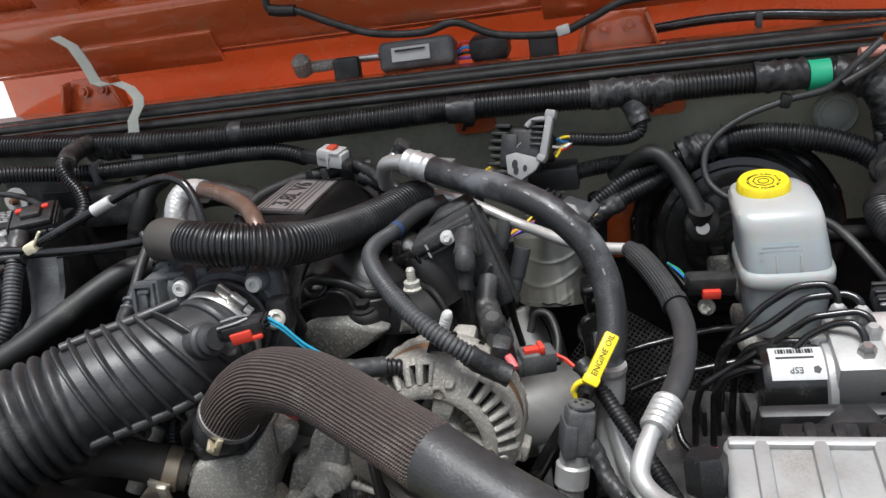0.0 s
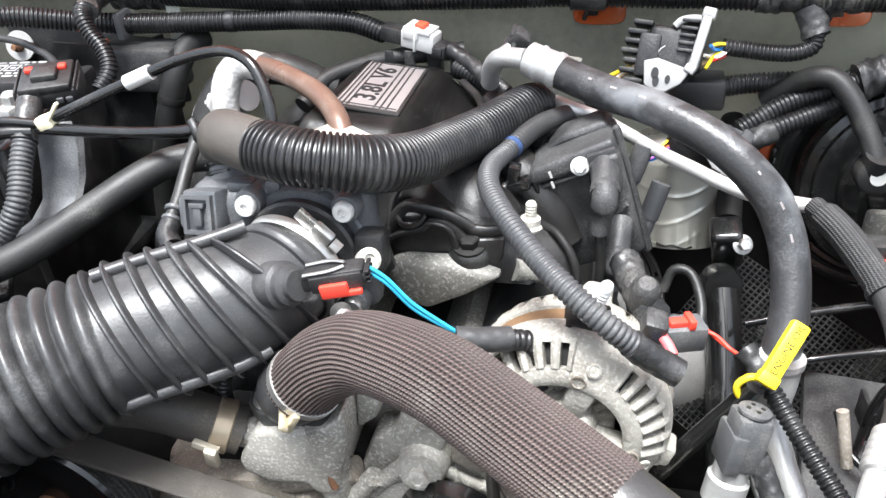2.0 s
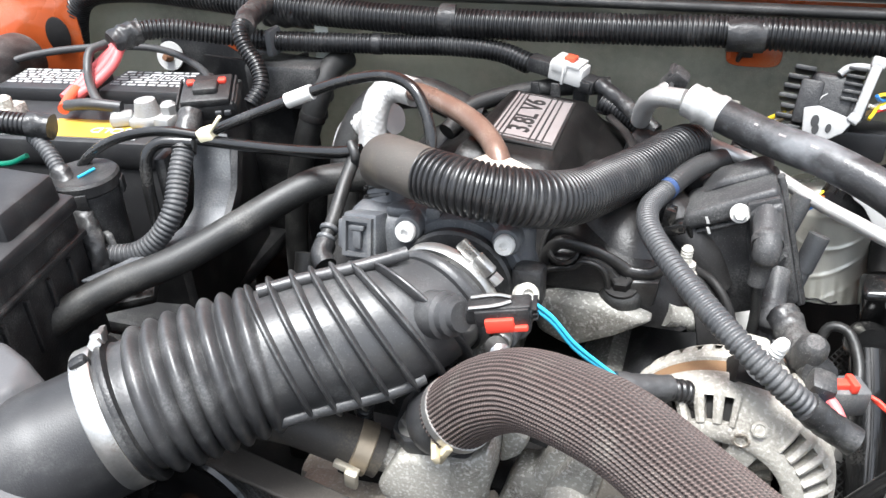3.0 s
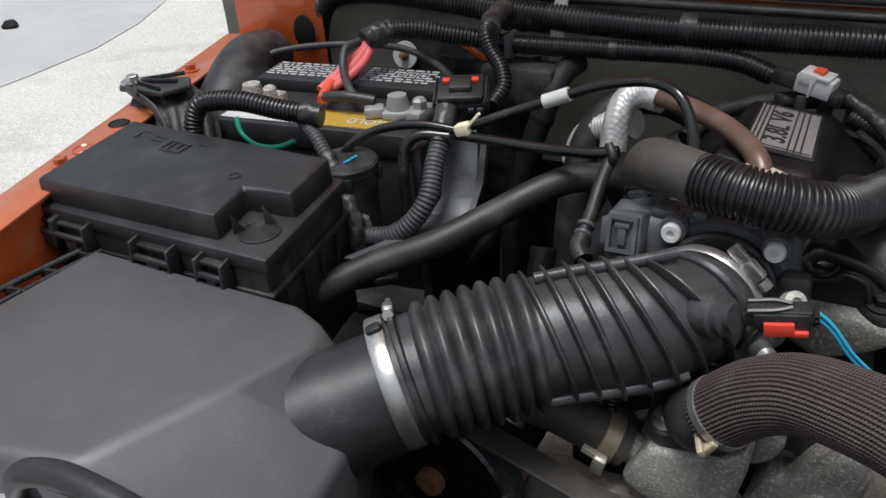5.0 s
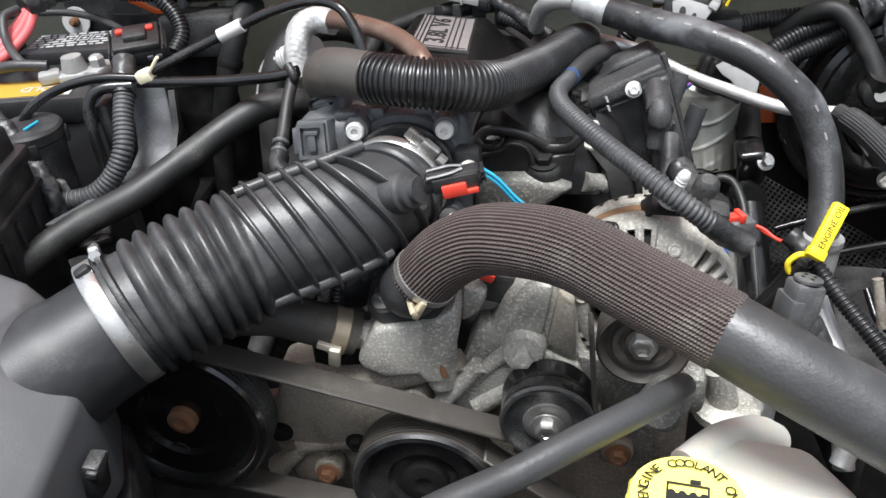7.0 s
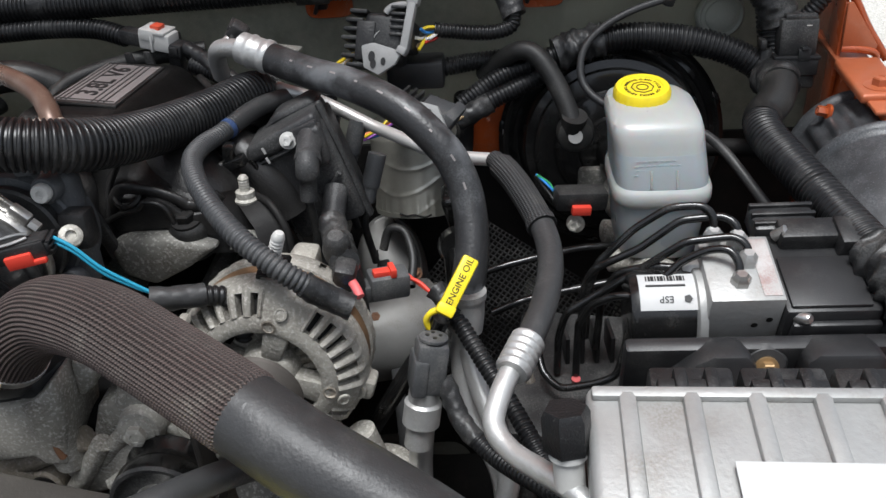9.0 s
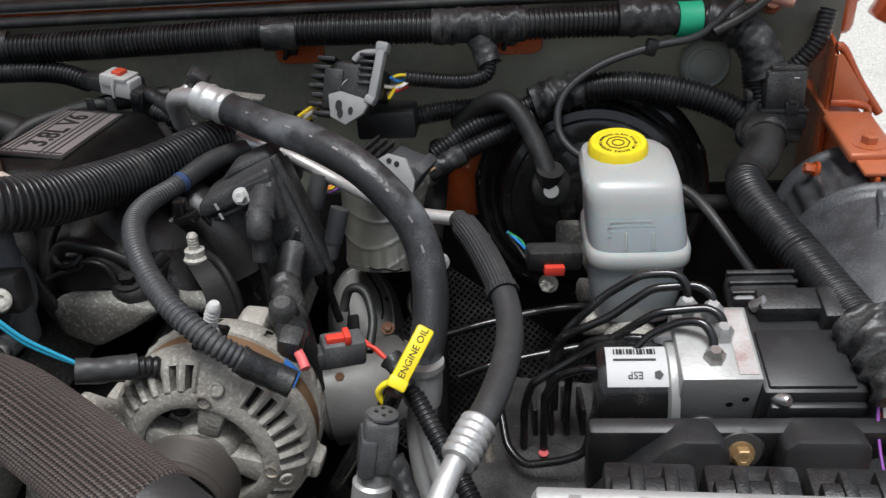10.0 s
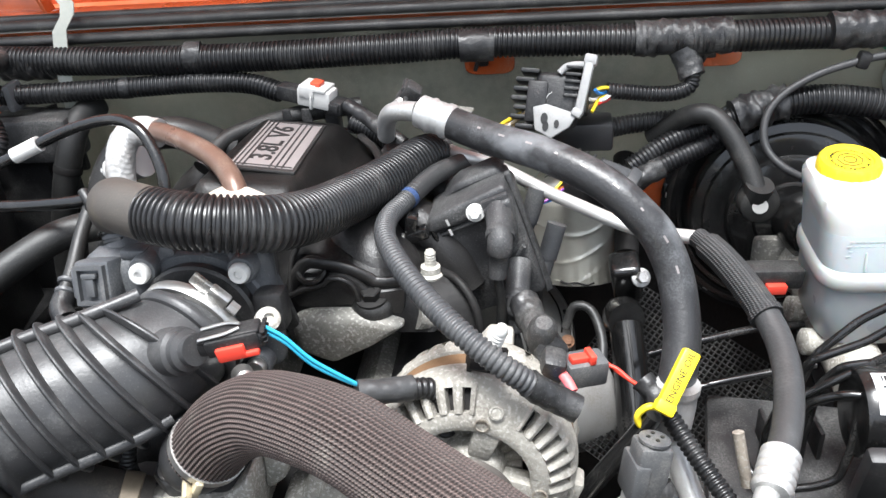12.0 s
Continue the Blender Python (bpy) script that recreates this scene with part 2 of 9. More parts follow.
WHITE = surface("white_plastic", (0.50, 0.495, 0.475), 0.5, 0, 0.08, 60, 0.05, dust=0.15)
LABEL_WHITE = surface("white_paper_label", (0.48, 0.48, 0.475), 0.5, 0, 0.05, 60, 0.0)
LABEL_GOLD = surface("gold_paper_label", (0.46, 0.30, 0.045), 0.4, 0.2, 0.1, 60, 0.0)
INK = surface("black_print", (0.015, 0.015, 0.015), 0.5, 0, 0.1, 60, 0.0)
PRINT_SILVER = surface("silver_print", (0.21, 0.19, 0.185), 0.45, 0.1, 0.1, 60, 0.0)
GREEN = surface("green_tape", (0.03, 0.42, 0.22), 0.5, 0, 0.1, 60, 0.1)
BLUE_WIRE = surface("light_blue_wire", (0.035, 0.31, 0.47), 0.4, 0, 0.1, 60, 0.0)
STRAP = surface("faded_webbing_strap", (0.36, 0.37, 0.33), 0.8, 0, 0.2, 80, 0.4, 700)
BROWN_PIPE = surface("brown_lacquered_pipe", (0.13, 0.08, 0.06), 0.35, 0.3, 0.25, 60, 0.1, 200, dust=0.25, dust_colour=(0.26, 0.2, 0.16))
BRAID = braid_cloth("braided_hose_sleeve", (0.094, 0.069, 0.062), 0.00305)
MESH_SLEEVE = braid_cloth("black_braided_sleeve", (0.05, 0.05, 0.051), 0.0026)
CONCRETE = pebbled("pale_aggregate_concrete", (0.46, 0.44, 0.40), (0.62, 0.61, 0.58), (0.27, 0.255, 0.23), 95)
ASPHALT = pebbled("smooth_grey_asphalt", (0.37, 0.37, 0.36), (0.43, 0.43, 0.42), (0.31, 0.31, 0.30), 160)
BLACK_PAINT = surface("dull_black_mesh_sheet", (0.011, 0.011, 0.0115), 0.6, 0, 0.2, 60, 0.2, 300, dust=0.15, dust_colour=(0.04, 0.038, 0.035))
PLENUM = surface("warm_black_plastic_cover", (0.015, 0.0142, 0.0138), 0.40, 0, 0.25, 60, 0.35, 500, dust=0.42, dust_colour=(0.058, 0.056, 0.053))


# ---- mesh tools ----
def smooth_mesh(me, angle=38):
    me.polygons.foreach_set("use_smooth", [True] * len(me.polygons))
    me.set_sharp_from_angle(angle=radians(angle))
    return me


def as_mesh(shape, name):
    if isinstance(shape, bmesh.types.BMesh):
        me = bpy.data.meshes.new(name)
        shape.to_mesh(me)
        shape.free()
        return smooth_mesh(me)
    return shape


def part(name, shape, material, parent, label=""):
    """ONE mesh object under a thing or a part."""
    me = as_mesh(shape, name)
    me.materials.clear()
    me.materials.append(material)
    ob = new(name, me)
    if parent is not None:
        ob.parent = parent
        home = parent.location if parent.parent is None else Vector((0, 0, 0))
        ob.matrix_parent_inverse = Matrix.Translation(-Vector(home))
    return tagged(ob, label=label)


def thing(name, label, category, base, group=""):
    ob = new(name)
    ob.empty_display_size = 0.02
    ob.location = base
    return tagged(ob, label, category, group)


def solo(name, shape, material, label, category, group="", kind=""):
    return tagged(part(name, shape, material, None), label, category, group, kind)


def aim(pos, way, up=(0, 0, 1), turn=0):
    """A pose at pos whose z axis runs along way and whose y axis leans to up."""
    z = Vector(way).normalized()
    u = Vector(up)
    if abs(z.dot(u.normalized())) > 0.98:
        u = Vector((0, 1, 0))
    x = u.cross(z).normalized()
    y = z.cross(x)
    return Matrix.Translation(pos) @ Matrix((x, y, z)).transposed().to_4x4() @ pose(0, 0, 0, 0, 0, turn)


def box(size, m=None, bevel=0.003, seg=2):
    bm = bmesh.new()
    bmesh.ops.create_cube(bm, size=1.0, matrix=Matrix.Diagonal((*size, 1)))
    if bevel:
        bmesh.ops.bevel(bm, geom=bm.edges[:], offset=min(bevel, min(size) * 0.45), segments=seg, profile=0.5, affect="EDGES")
    if m is not None:
        bm.transform(m)
    return bm


def prism(poly, h, m=None, bevel=0.003, seg=2, taper=1.0):
    """An outline in x, y, raised from z = 0 to h."""
    bm = bmesh.new()
    lo = [bm.verts.new((x, y, 0)) for x, y in poly]
    cx, cy = sum(p[0] for p in poly) / len(poly), sum(p[1] for p in poly) / len(poly)
    hi = [bm.verts.new((cx + (x - cx) * taper, cy + (y - cy) * taper, h)) for x, y in poly]
    k = len(poly)
    bm.faces.new(lo[::-1])
    bm.faces.new(hi)
    for i in range(k):
        bm.faces.new((lo[i], lo[(i + 1) % k], hi[(i + 1) % k], hi[i]))
    bmesh.ops.recalc_face_normals(bm, faces=bm.faces[:])
    if bevel:
        bmesh.ops.bevel(bm, geom=bm.edges[:], offset=bevel, segments=seg, profile=0.5, affect="EDGES", clamp_overlap=True)
    if m is not None:
        bm.transform(m)
    return bm


def lathe(profile, m=None, n=32, ripple=None, ends=True):
    """Radii and heights turned round z. ripple(angle, k): a factor on the radius."""
    bm = bmesh.new()
    rings = []
    for k, (r, h) in enumerate(profile):
        ring = []
        for i in range(n):
            a = 2 * math.pi * i / n
            q = r * (ripple(a, k) if ripple else 1.0)
            ring.append(bm.verts.new((q * math.cos(a), q * math.sin(a), h)))
        rings.append(ring)
    for a, b in zip(rings, rings[1:]):
        for i in range(n):
            bm.faces.new((a[i], a[(i + 1) % n], b[(i + 1) % n], b[i]))
    if ends and profile[0][0] > 1e-6:
        bm.faces.new(rings[0][::-1])
    if ends and profile[-1][0] > 1e-6:
        bm.faces.new(rings[-1])
    bmesh.ops.remove_doubles(bm, verts=bm.verts[:], dist=1e-6)
    bmesh.ops.recalc_face_normals(bm, faces=bm.faces[:])
    if m is not None:
        bm.transform(m)
    return bm


def ringed(poly_outer, inner, h, m=None):
    """A flat ring between an outline and an inner one of as many points, h thick."""
    bm = bmesh.new()
    k = len(poly_outer)
    loops = [[bm.verts.new((x, y, z)) for x, y in p] for p, z in ((poly_outer, 0), (poly_outer, h), (inner, h), (inner, 0))]
    for j in range(4):
        a, b = loops[j], loops[(j + 1) % 4]
        for i in range(k):
            bm.faces.new((a[i], a[(i + 1) % k], b[(i + 1) % k], b[i]))
    bmesh.ops.recalc_face_normals(bm, faces=bm.faces[:])
    if m is not None:
        bm.transform(m)
    return bm


def joined(*shapes):
    out = bmesh.new()
    for s in shapes:
        me = as_mesh(s, "piece")
        out.from_mesh(me)
        bpy.data.meshes.remove(me)
    return out


def along(points, step):
    """A smooth line through the points, in even steps: places, directions, lengths."""
    p = np.array(points, float)
    p = np.vstack([2 * p[0] - p[1], p, 2 * p[-1] - p[-2]])
    fine = []
    for i in range(1, len(p) - 2):
        a, b, c, d = p[i - 1], p[i], p[i + 1], p[i + 2]
        for t in np.linspace(0, 1, 24, endpoint=False):
            fine.append(0.5 * (2 * b + (c - a) * t + (2 * a - 5 * b + 4 * c - d) * t * t + (3 * b - a - 3 * c + d) * t ** 3))
    fine.append(p[-2])
    fine = np.array(fine)
    s = np.concatenate([[0], np.cumsum(np.linalg.norm(np.diff(fine, axis=0), axis=1))])
    count = max(3, int(round(s[-1] / step)) + 1)
    u = np.linspace(0, s[-1], count)
    q = np.stack([np.interp(u, s, fine[:, k]) for k in range(3)], 1)
    d = np.gradient(q, axis=0)
    d /= np.linalg.norm(d, axis=1)[:, None]
    return q, d, u


def sweep(points, radius, step=0.004, n=20, ripple=None, caps=True, flat=None, name="sweep"):
    """A hose along the points. radius: metres, or a function of the length so far and the whole.
    ripple(angles, length): a factor. flat: (width, height) factors of the section."""
    q, d, u = along(points, step)
    ref = np.array([0.0, 0, 1]) if abs(d[0][2]) < 0.9 else np.array([0.0, 1, 0])
    side = np.cross(d[0], ref)
    side /= np.linalg.norm(side)
    ang = np.linspace(0, 2 * math.pi, n, endpoint=False)
    rows, around = [], []
    for i in range(len(q)):
        side = side - d[i] * (side @ d[i])
        side /= np.linalg.norm(side)
        up = np.cross(side, d[i])
        r = radius(u[i], u[-1]) if callable(radius) else radius
        rr = np.full(n, r) * (ripple(ang, u[i]) if ripple else 1.0)
        fx, fy = flat if flat else (1.0, 1.0)
        rows.append(q[i] + (rr * np.cos(ang) * fx)[:, None] * side + (rr * np.sin(ang) * fy)[:, None] * up)
        around.append(r)
    k = len(q)
    verts = np.concatenate(rows).tolist()
    faces, uv = [], []
    girth = 2 * math.pi * float(np.mean(around))
    for i in range(k - 1):
        for j in range(n):
            j2 = (j + 1) % n
            faces.append((i * n + j, i * n + j2, (i + 1) * n + j2, (i + 1) * n + j))
            x0, x1 = girth * j / n, girth * (j + 1) / n
            uv += [x0, u[i], x1, u[i], x1, u[i + 1], x0, u[i + 1]]
    if caps:
        faces.append(tuple(range(n)))
        faces.append(tuple((k - 1) * n + j for j in range(n - 1, -1, -1)))
        uv += [0.0] * (4 * n)
    me = bpy.data.meshes.new(name)
    me.from_pydata(verts, [], faces)
    layer = me.uv_layers.new(name="UVMap")
    layer.data.foreach_set("uv", uv)
    me.flip_normals()
    me.update()
    return smooth_mesh(me, 60)


def corrugated(points, r, pitch=0.0045, depth=0.0014, n=22, flat_from=None):
    """Split loom: rings of the pitch, flat-topped, with narrow grooves."""
    def radius(s, whole):
        w = (s / pitch) % 1.0
        g = min(1.0, max(0.0, (math.cos(2 * math.pi * w) + 0.45) * 1.6))
        return r - depth * (1 - g)
    return sweep(points, radius, pitch / 8, n)


def filleted(points, r):
    """The corners of a line of straight runs, rounded as a bent hard pipe's are."""
    p = [Vector(q) for q in points]
    out = [p[0]]
    for a, b, c in zip(p, p[1:], p[2:]):
        u, v = a - b, c - b
        k1, k2 = min(r, u.length * 0.48), min(r, v.length * 0.48)
        s, e = b + u.normalized() * k1, b + v.normalized() * k2
        out += [s, s * 0.25 + b * 0.5 + e * 0.25, e]
    return out + [p[-1]]


def wrapped(points, r, n=18, rough=0.07, seed=0):
    """Tape wound round a bundle: uneven turns with wrinkles."""
    rng = random.Random(seed)
    ph = [rng.uniform(0, 6.28) for _ in range(6)]

    def ripple(a, s):
        return (1 + rough * 0.5 * np.sin(3 * a + 260 * s + ph[0]) + rough * 0.4 * np.sin(5 * a - 410 * s + ph[1])
                + rough * 0.45 * ((s * 90 + a / 6.28 + ph[2]) % 1.0) + rough * 0.3 * np.sin(2 * a + 700 * s + ph[3]))
    return sweep(points, r, 0.002, n, ripple)


def bolt(parent, pos, way, r=0.006, h=0.006, material=None, name="bolt", washer=1.5):
    """A hexagon head on its washer."""
    w = lathe([(r * washer, 0), (r * washer, h * 0.22), (r * 0.9, h * 0.3)], None, 20)
    hexa = lathe([(r, h * 0.25), (r, h * 0.9), (r * 0.86, h), (r * 0.45, h), (r * 0.4, h * 0.93), (0, h * 0.93)], None, 6)
    return part(name, moved(joined(w, hexa), aim(pos, way)), material or STEEL, parent)


def as_bm(me):
    out = bmesh.new()
    out.from_mesh(me)
    bpy.data.meshes.remove(me)
    return out


def moved(bm, m):
    bm.transform(m)
    return bm


def bent_sheet(points, width, way, thick, bevel=0.0):
    """A strip of sheet that follows the points, as wide as width along way."""
    q = [Vector(p) for p in points]
    w = Vector(way).normalized() * width / 2
    bm = bmesh.new()
    rows = []
    for i, p in enumerate(q):
        t = (q[min(i + 1, len(q) - 1)] - q[max(i - 1, 0)]).normalized()
        nrm = t.cross(w).normalized() * thick / 2
        rows.append([bm.verts.new(v) for v in (p - w - nrm, p + w - nrm, p + w + nrm, p - w + nrm)])
    for a, b in zip(rows, rows[1:]):
        for i in range(4):
            bm.faces.new((a[i], a[(i + 1) % 4], b[(i + 1) % 4], b[i]))
    bm.faces.new(rows[0][::-1])
    bm.faces.new(rows[-1])
    bmesh.ops.recalc_face_normals(bm, faces=bm.faces[:])
    if bevel:
        bmesh.ops.bevel(bm, geom=bm.edges[:], offset=bevel, segments=1, affect="EDGES")
    return bm


def text_mesh(words, size, m, depth=0.0003, align="CENTER", bold=0.0):
    cu = bpy.data.curves.new("words", "FONT")
    cu.body, cu.size, cu.extrude, cu.align_x, cu.align_y, cu.resolution_u = words, size, depth, align, "CENTER", 3
    cu.offset = bold
    ob = bpy.data.objects.new("words", cu)
    scene.collection.objects.link(ob)
    me = bpy.data.meshes.new_from_object(ob.evaluated_get(bpy.context.evaluated_depsgraph_get()))
    bpy.data.objects.remove(ob)
    bpy.data.curves.remove(cu)
    me.transform(m)
    return me


def wires(parent, a, b, colours, r=0.0011, spread=0.006, sag=0.004, seed=1, name="wire"):
    """Thin insulated wires that fan from a to b, one part each."""
    rng = random.Random(seed)
    a, b = Vector(a), Vector(b)
    for c in colours:
        o1 = Vector([rng.uniform(-1, 1) * spread for _ in range(3)])
        o2 = Vector([rng.uniform(-1, 1) * spread * 0.35 for _ in range(3)])
        mid = (a + b) / 2 + (o1 + o2) / 2 + Vector([rng.uniform(-1, 1) * sag for _ in range(3)])
        part(name, sweep([a + o1, mid, b + o2], r, 0.004, 6), wire_paint(c), parent)


WIRE_PAINT = {}


def wire_paint(c):
    palette = dict(yellow=(0.8, 0.6, 0.03), red=(0.55, 0.04, 0.03), blue=(0.04, 0.22, 0.6), white=(0.7, 0.68, 0.63), black=(0.02, 0.02, 0.02),
                   green=(0.05, 0.35, 0.12), orange=(0.7, 0.22, 0.04), brown=(0.2, 0.09, 0.04), violet=(0.25, 0.08, 0.35), tan=(0.5, 0.36, 0.2), grey=(0.25, 0.25, 0.25))
    if c not in WIRE_PAINT:
        WIRE_PAINT[c] = surface(c + "_wire", palette[c], 0.4, 0, 0.1, 60, 0.0)
    return WIRE_PAINT[c]


def lerp_path(points, a, b, count=6):
    """A stretch of the smooth line through the points, from the share a to the share b of its length."""
    q, d, u = along(points, 0.002)
    s = np.linspace(u[-1] * a, u[-1] * b, count)
    return [tuple(float(np.interp(x, u, q[:, k])) for k in range(3)) for x in s]


# ---- ground ----
solo("ground", box((240, 240, 0.2), Matrix.Translation((0, 0, -0.1)), 0), CONCRETE, "pale aggregate concrete parking ground in sunlight", "ground", kind="structure")
edge = [(-4.36 - 0.30 * max(0.0, 0.5 * a - 1.75) ** 1.7 - 0.10 * max(0.0, 1.3 - 0.5 * a) ** 2, 1.2 + a * 0.5) for a in range(0, 12)]
solo("stone", lathe([(0.0, 0.0), (0.05, 0.0), (0.055, 0.02), (0.03, 0.05), (0, 0.055)], pose(-5.42, 3.365, 0.0055), 9, lambda a, k: 1 + 0.18 * math.sin(3 * a + k)), DARK_STEEL, "small dark stone lying on the asphalt", "stone")
solo("road", prism(edge + [(-40, 30), (-40, -20), (-4.9, -6)], 0.006, None, 0), ASPHALT, "smooth grey asphalt lane beside the concrete", "road", kind="structure")


# ---- firewall, cowl and seal ----
def firewall():
    """Insulated bulkhead with two openings where painted steel shows."""
    bm = bmesh.new()
    nx, nz = 150, 44
    x0, x1, z0, z1 = -0.88, 0.66, 0.44, 1.185
    def bulge(x, z):
        return 0.772 - 0.010 * noise.noise((x * 3, z * 3, 0)) - 0.005 * noise.noise((x * 14, z * 9, 4)) - 0.006 * abs(math.sin(x * 9.5 + 0.8 * noise.noise((x * 4, z * 6, 9)))) ** 0.35 - 0.02 * max(0, (1.10 - z)) ** 0.5 * (0.5 + 0.5 * math.sin(x * 5))
    vs = [[bm.verts.new((x0 + (x1 - x0) * i / nx, bulge(x0 + (x1 - x0) * i / nx, z0 + (z1 - z0) * j / nz), z0 + (z1 - z0) * j / nz)) for j in range(nz + 1)] for i in range(nx + 1)]
    for i in range(nx):
        for j in range(nz):
            bm.faces.new((vs[i][j], vs[i + 1][j], vs[i + 1][j + 1], vs[i][j + 1]))
    bmesh.ops.solidify(bm, geom=bm.faces[:], thickness=-0.02)
    return bm


solo("wall_firewall", firewall(), INSULATION, "dark grey felt insulation on the steel firewall", "wall", kind="structure")
# Added dark sheet: its blackness stands in for shade on the lower firewall.
solo("wall_firewall_shade", box((1.50, 0.006, 0.54), pose(-0.11, 0.753, 0.715), 0.002), DARK_STEEL, "dark sheet added over the lower firewall in place of shade", "wall", kind="structure")
for hx, hw in ((0.112, 0.052), (0.338, 0.05)):
    t = thing("bulkhead_opening", "orange painted steel showing through an opening in the insulation", "panel opening", (hx, 0.762, 1.145), "openings in the insulation")
    oval = [(hw / 2 * math.copysign(abs(math.cos(a)) ** 0.5, math.cos(a)), 0.013 * math.copysign(abs(math.sin(a)) ** 0.6, math.sin(a))) for a in np.linspace(0, 2 * math.pi, 24, endpoint=False)]
    part("plate", prism(oval, 0.006, pose(hx, 0.762, 1.148, 90, 0, 0), 0.001, 1), ORANGE, t)
    part("clip", joined(box((0.010, 0.01, 0.012), pose(hx - 0.006, 0.754, 1.152), 0.002), box((0.004, 0.012, 0.016), pose(hx - 0.012, 0.752, 1.15, 0, 20, 0), 0.001)), PLASTIC, t, "black push-in clip")
t = thing("bulkhead_plug", "round rubber plug in the firewall insulation", "plug", (0.528, 0.755, 1.115))
part("plug_rim", lathe([(0.0, 0.004), (0.020, 0.004), (0.0225, 0.006), (0.025, 0.004), (0.026, 0.0)], aim((0.528, 0.762, 1.115), (0, -1, 0.1)), 36), INSULATION, t)
part("plug_face", lathe([(0.0, 0.007), (0.012, 0.0065), (0.016, 0.0052), (0.0165, 0.003)], aim((0.528, 0.762, 1.115), (0, -1, 0.1)), 30), INSULATION, t)

cowl = thing("cowl", "orange painted steel cowl with an open wiper recess", "cowl", (0, 0.85, 1.2))
part("front_flange", box((1.44, 0.05, 0.006), pose(-0.03, 0.795, 1.205, 6, 0, 0), 0.002), ORANGE, cowl)
part("recess_floor", box((1.44, 0.22, 0.006), pose(-0.03, 0.93, 1.16), 0.002), ORANGE_SKY_PALED, cowl)
part("recess_front", box((1.44, 0.006, 0.05), pose(-0.03, 0.818, 1.182), 0.001), ORANGE, cowl)
part("recess_back", box((1.44, 0.006, 0.16), pose(-0.03, 1.04, 1.23), 0.001), ORANGE, cowl)

seal = thing("hood_seal", "black rubber weather seal along the cowl edge", "seal", (0, 0.765, 1.19))
for k, (sy, sz, sr) in enumerate(((0.757, 1.191, 0.0075), (0.772, 1.203, 0.0085), (0.788, 1.207, 0.006))):
    part("lip", sweep([(-0.74, sy + 0.004, sz - 0.004), (-0.4, sy, sz), (0, sy, sz + 0.001), (0.4, sy, sz), (0.64, sy + 0.002, sz - 0.003)], sr, 0.02, 14, None, True, (1.0, 0.75)), RUBBER, seal)

hood = thing("hood", "raised burnt orange hood with its inner stiffening beam", "hood", (0, 0.9, 1.3))
HM = pose(0.0, 0.862, 1.256, 112, 0, 0)
part("panel", box((1.42, 1.08, 0.012), HM @ pose(0, 0.56, -0.045), 0.004), ORANGE, hood)
part("rear_beam", joined(box((1.38, 0.085, 0.05), HM @ pose(0, 0.05, -0.012), 0.012, 3), box((1.38, 0.03, 0.02), HM @ pose(0, 0.006, -0.02), 0.006)), ORANGE, hood)
part("inner_panel", joined(*[box((0.07, 0.9, 0.03), HM @ pose(sx, 0.52, -0.025, 0, 0, rz), 0.01) for sx, rz in ((-0.5, 6), (-0.17, 2), (0.17, -2), (0.5, -6))], box((1.2, 0.07, 0.03), HM @ pose(0, 0.98, -0.025), 0.01)), ORANGE, hood)
for sx in (-0.34, 0.30):
    part("hinge_reinforcement", box((0.2, 0.05, 0.012), HM @ pose(sx, 0.02, 0.012), 0.004), ORANGE, hood)

for hx in (-0.425, 0.29):
    h = thing("hood_bracket", "orange painted hood hinge bracket with two bolts", "hinge", (hx, 0.81, 1.21), "hood hinges")
    part("bracket", prism([(-0.05, 0), (0.05, 0), (0.036, 0.046), (-0.036, 0.046)], 0.006, pose(hx, 0.812, 1.206, 78, 0, 0), 0.002), ORANGE, h)
    part("foot", box((0.112, 0.022, 0.005), pose(hx, 0.802, 1.209), 0.001), ORANGE, h)
    for bx in (-0.015, 0.015):
        bolt(h, (hx + bx, 0.807, 1.236), (0, -1, 0.2), 0.0055, 0.006, ORANGE)
    for fx, rz in ((-0.048, 20), (0.048, -20)):
        part("flange", box((0.005, 0.02, 0.044), pose(hx + fx * 0.86, 0.802, 1.23, 0, rz * 0.85, 0), 0.0015), ORANGE, h)

w = thing("wiper_motor", "grey cast wiper motor with a paper label on a steel link", "motor", (0.02, 0.86, 1.2))
part("housing", box((0.10, 0.05, 0.038), pose(0.035, 0.845, 1.222, -20, 0, 2), 0.008, 3), GREY_PLASTIC, w)
part("label", box((0.05, 0.002, 0.018), pose(0.03, 0.8195, 1.2312, -20, 0, 2), 0), LABEL_WHITE, w)
for k in range(3):
    part("label_bar", box((0.04 - 0.008 * (k % 2), 0.001, 0.0024), pose(0.03, 0.8178 + 0.0017 * k, 1.2365 - k * 0.0052, -20, 0, 2), 0), INK, w)
part("link", sweep([(-0.13, 0.85, 1.225), (-0.07, 0.85, 1.226), (-0.02, 0.848, 1.226)], 0.005, 0.02, 12), STEEL, w)
part("crank", joined(lathe([(0.012, 0), (0.013, 0.004), (0.013, 0.02), (0.008, 0.026)], aim((-0.125, 0.84, 1.218), (0, -0.4, 1)), 20), box((0.045, 0.02, 0.014), pose(-0.105, 0.845, 1.224), 0.005)), CAST_DIRTY, w)
for bx in (-0.058, 0.2):
    part("rubber_mount", box((0.036, 0.02, 0.042), pose(bx, 0.82, 1.215, -12, 0, 0), 0.006, 2), RUBBER, w)
part("connector", box((0.05, 0.04, 0.03), pose(0.13, 0.845, 1.222), 0.006), PLASTIC, w)
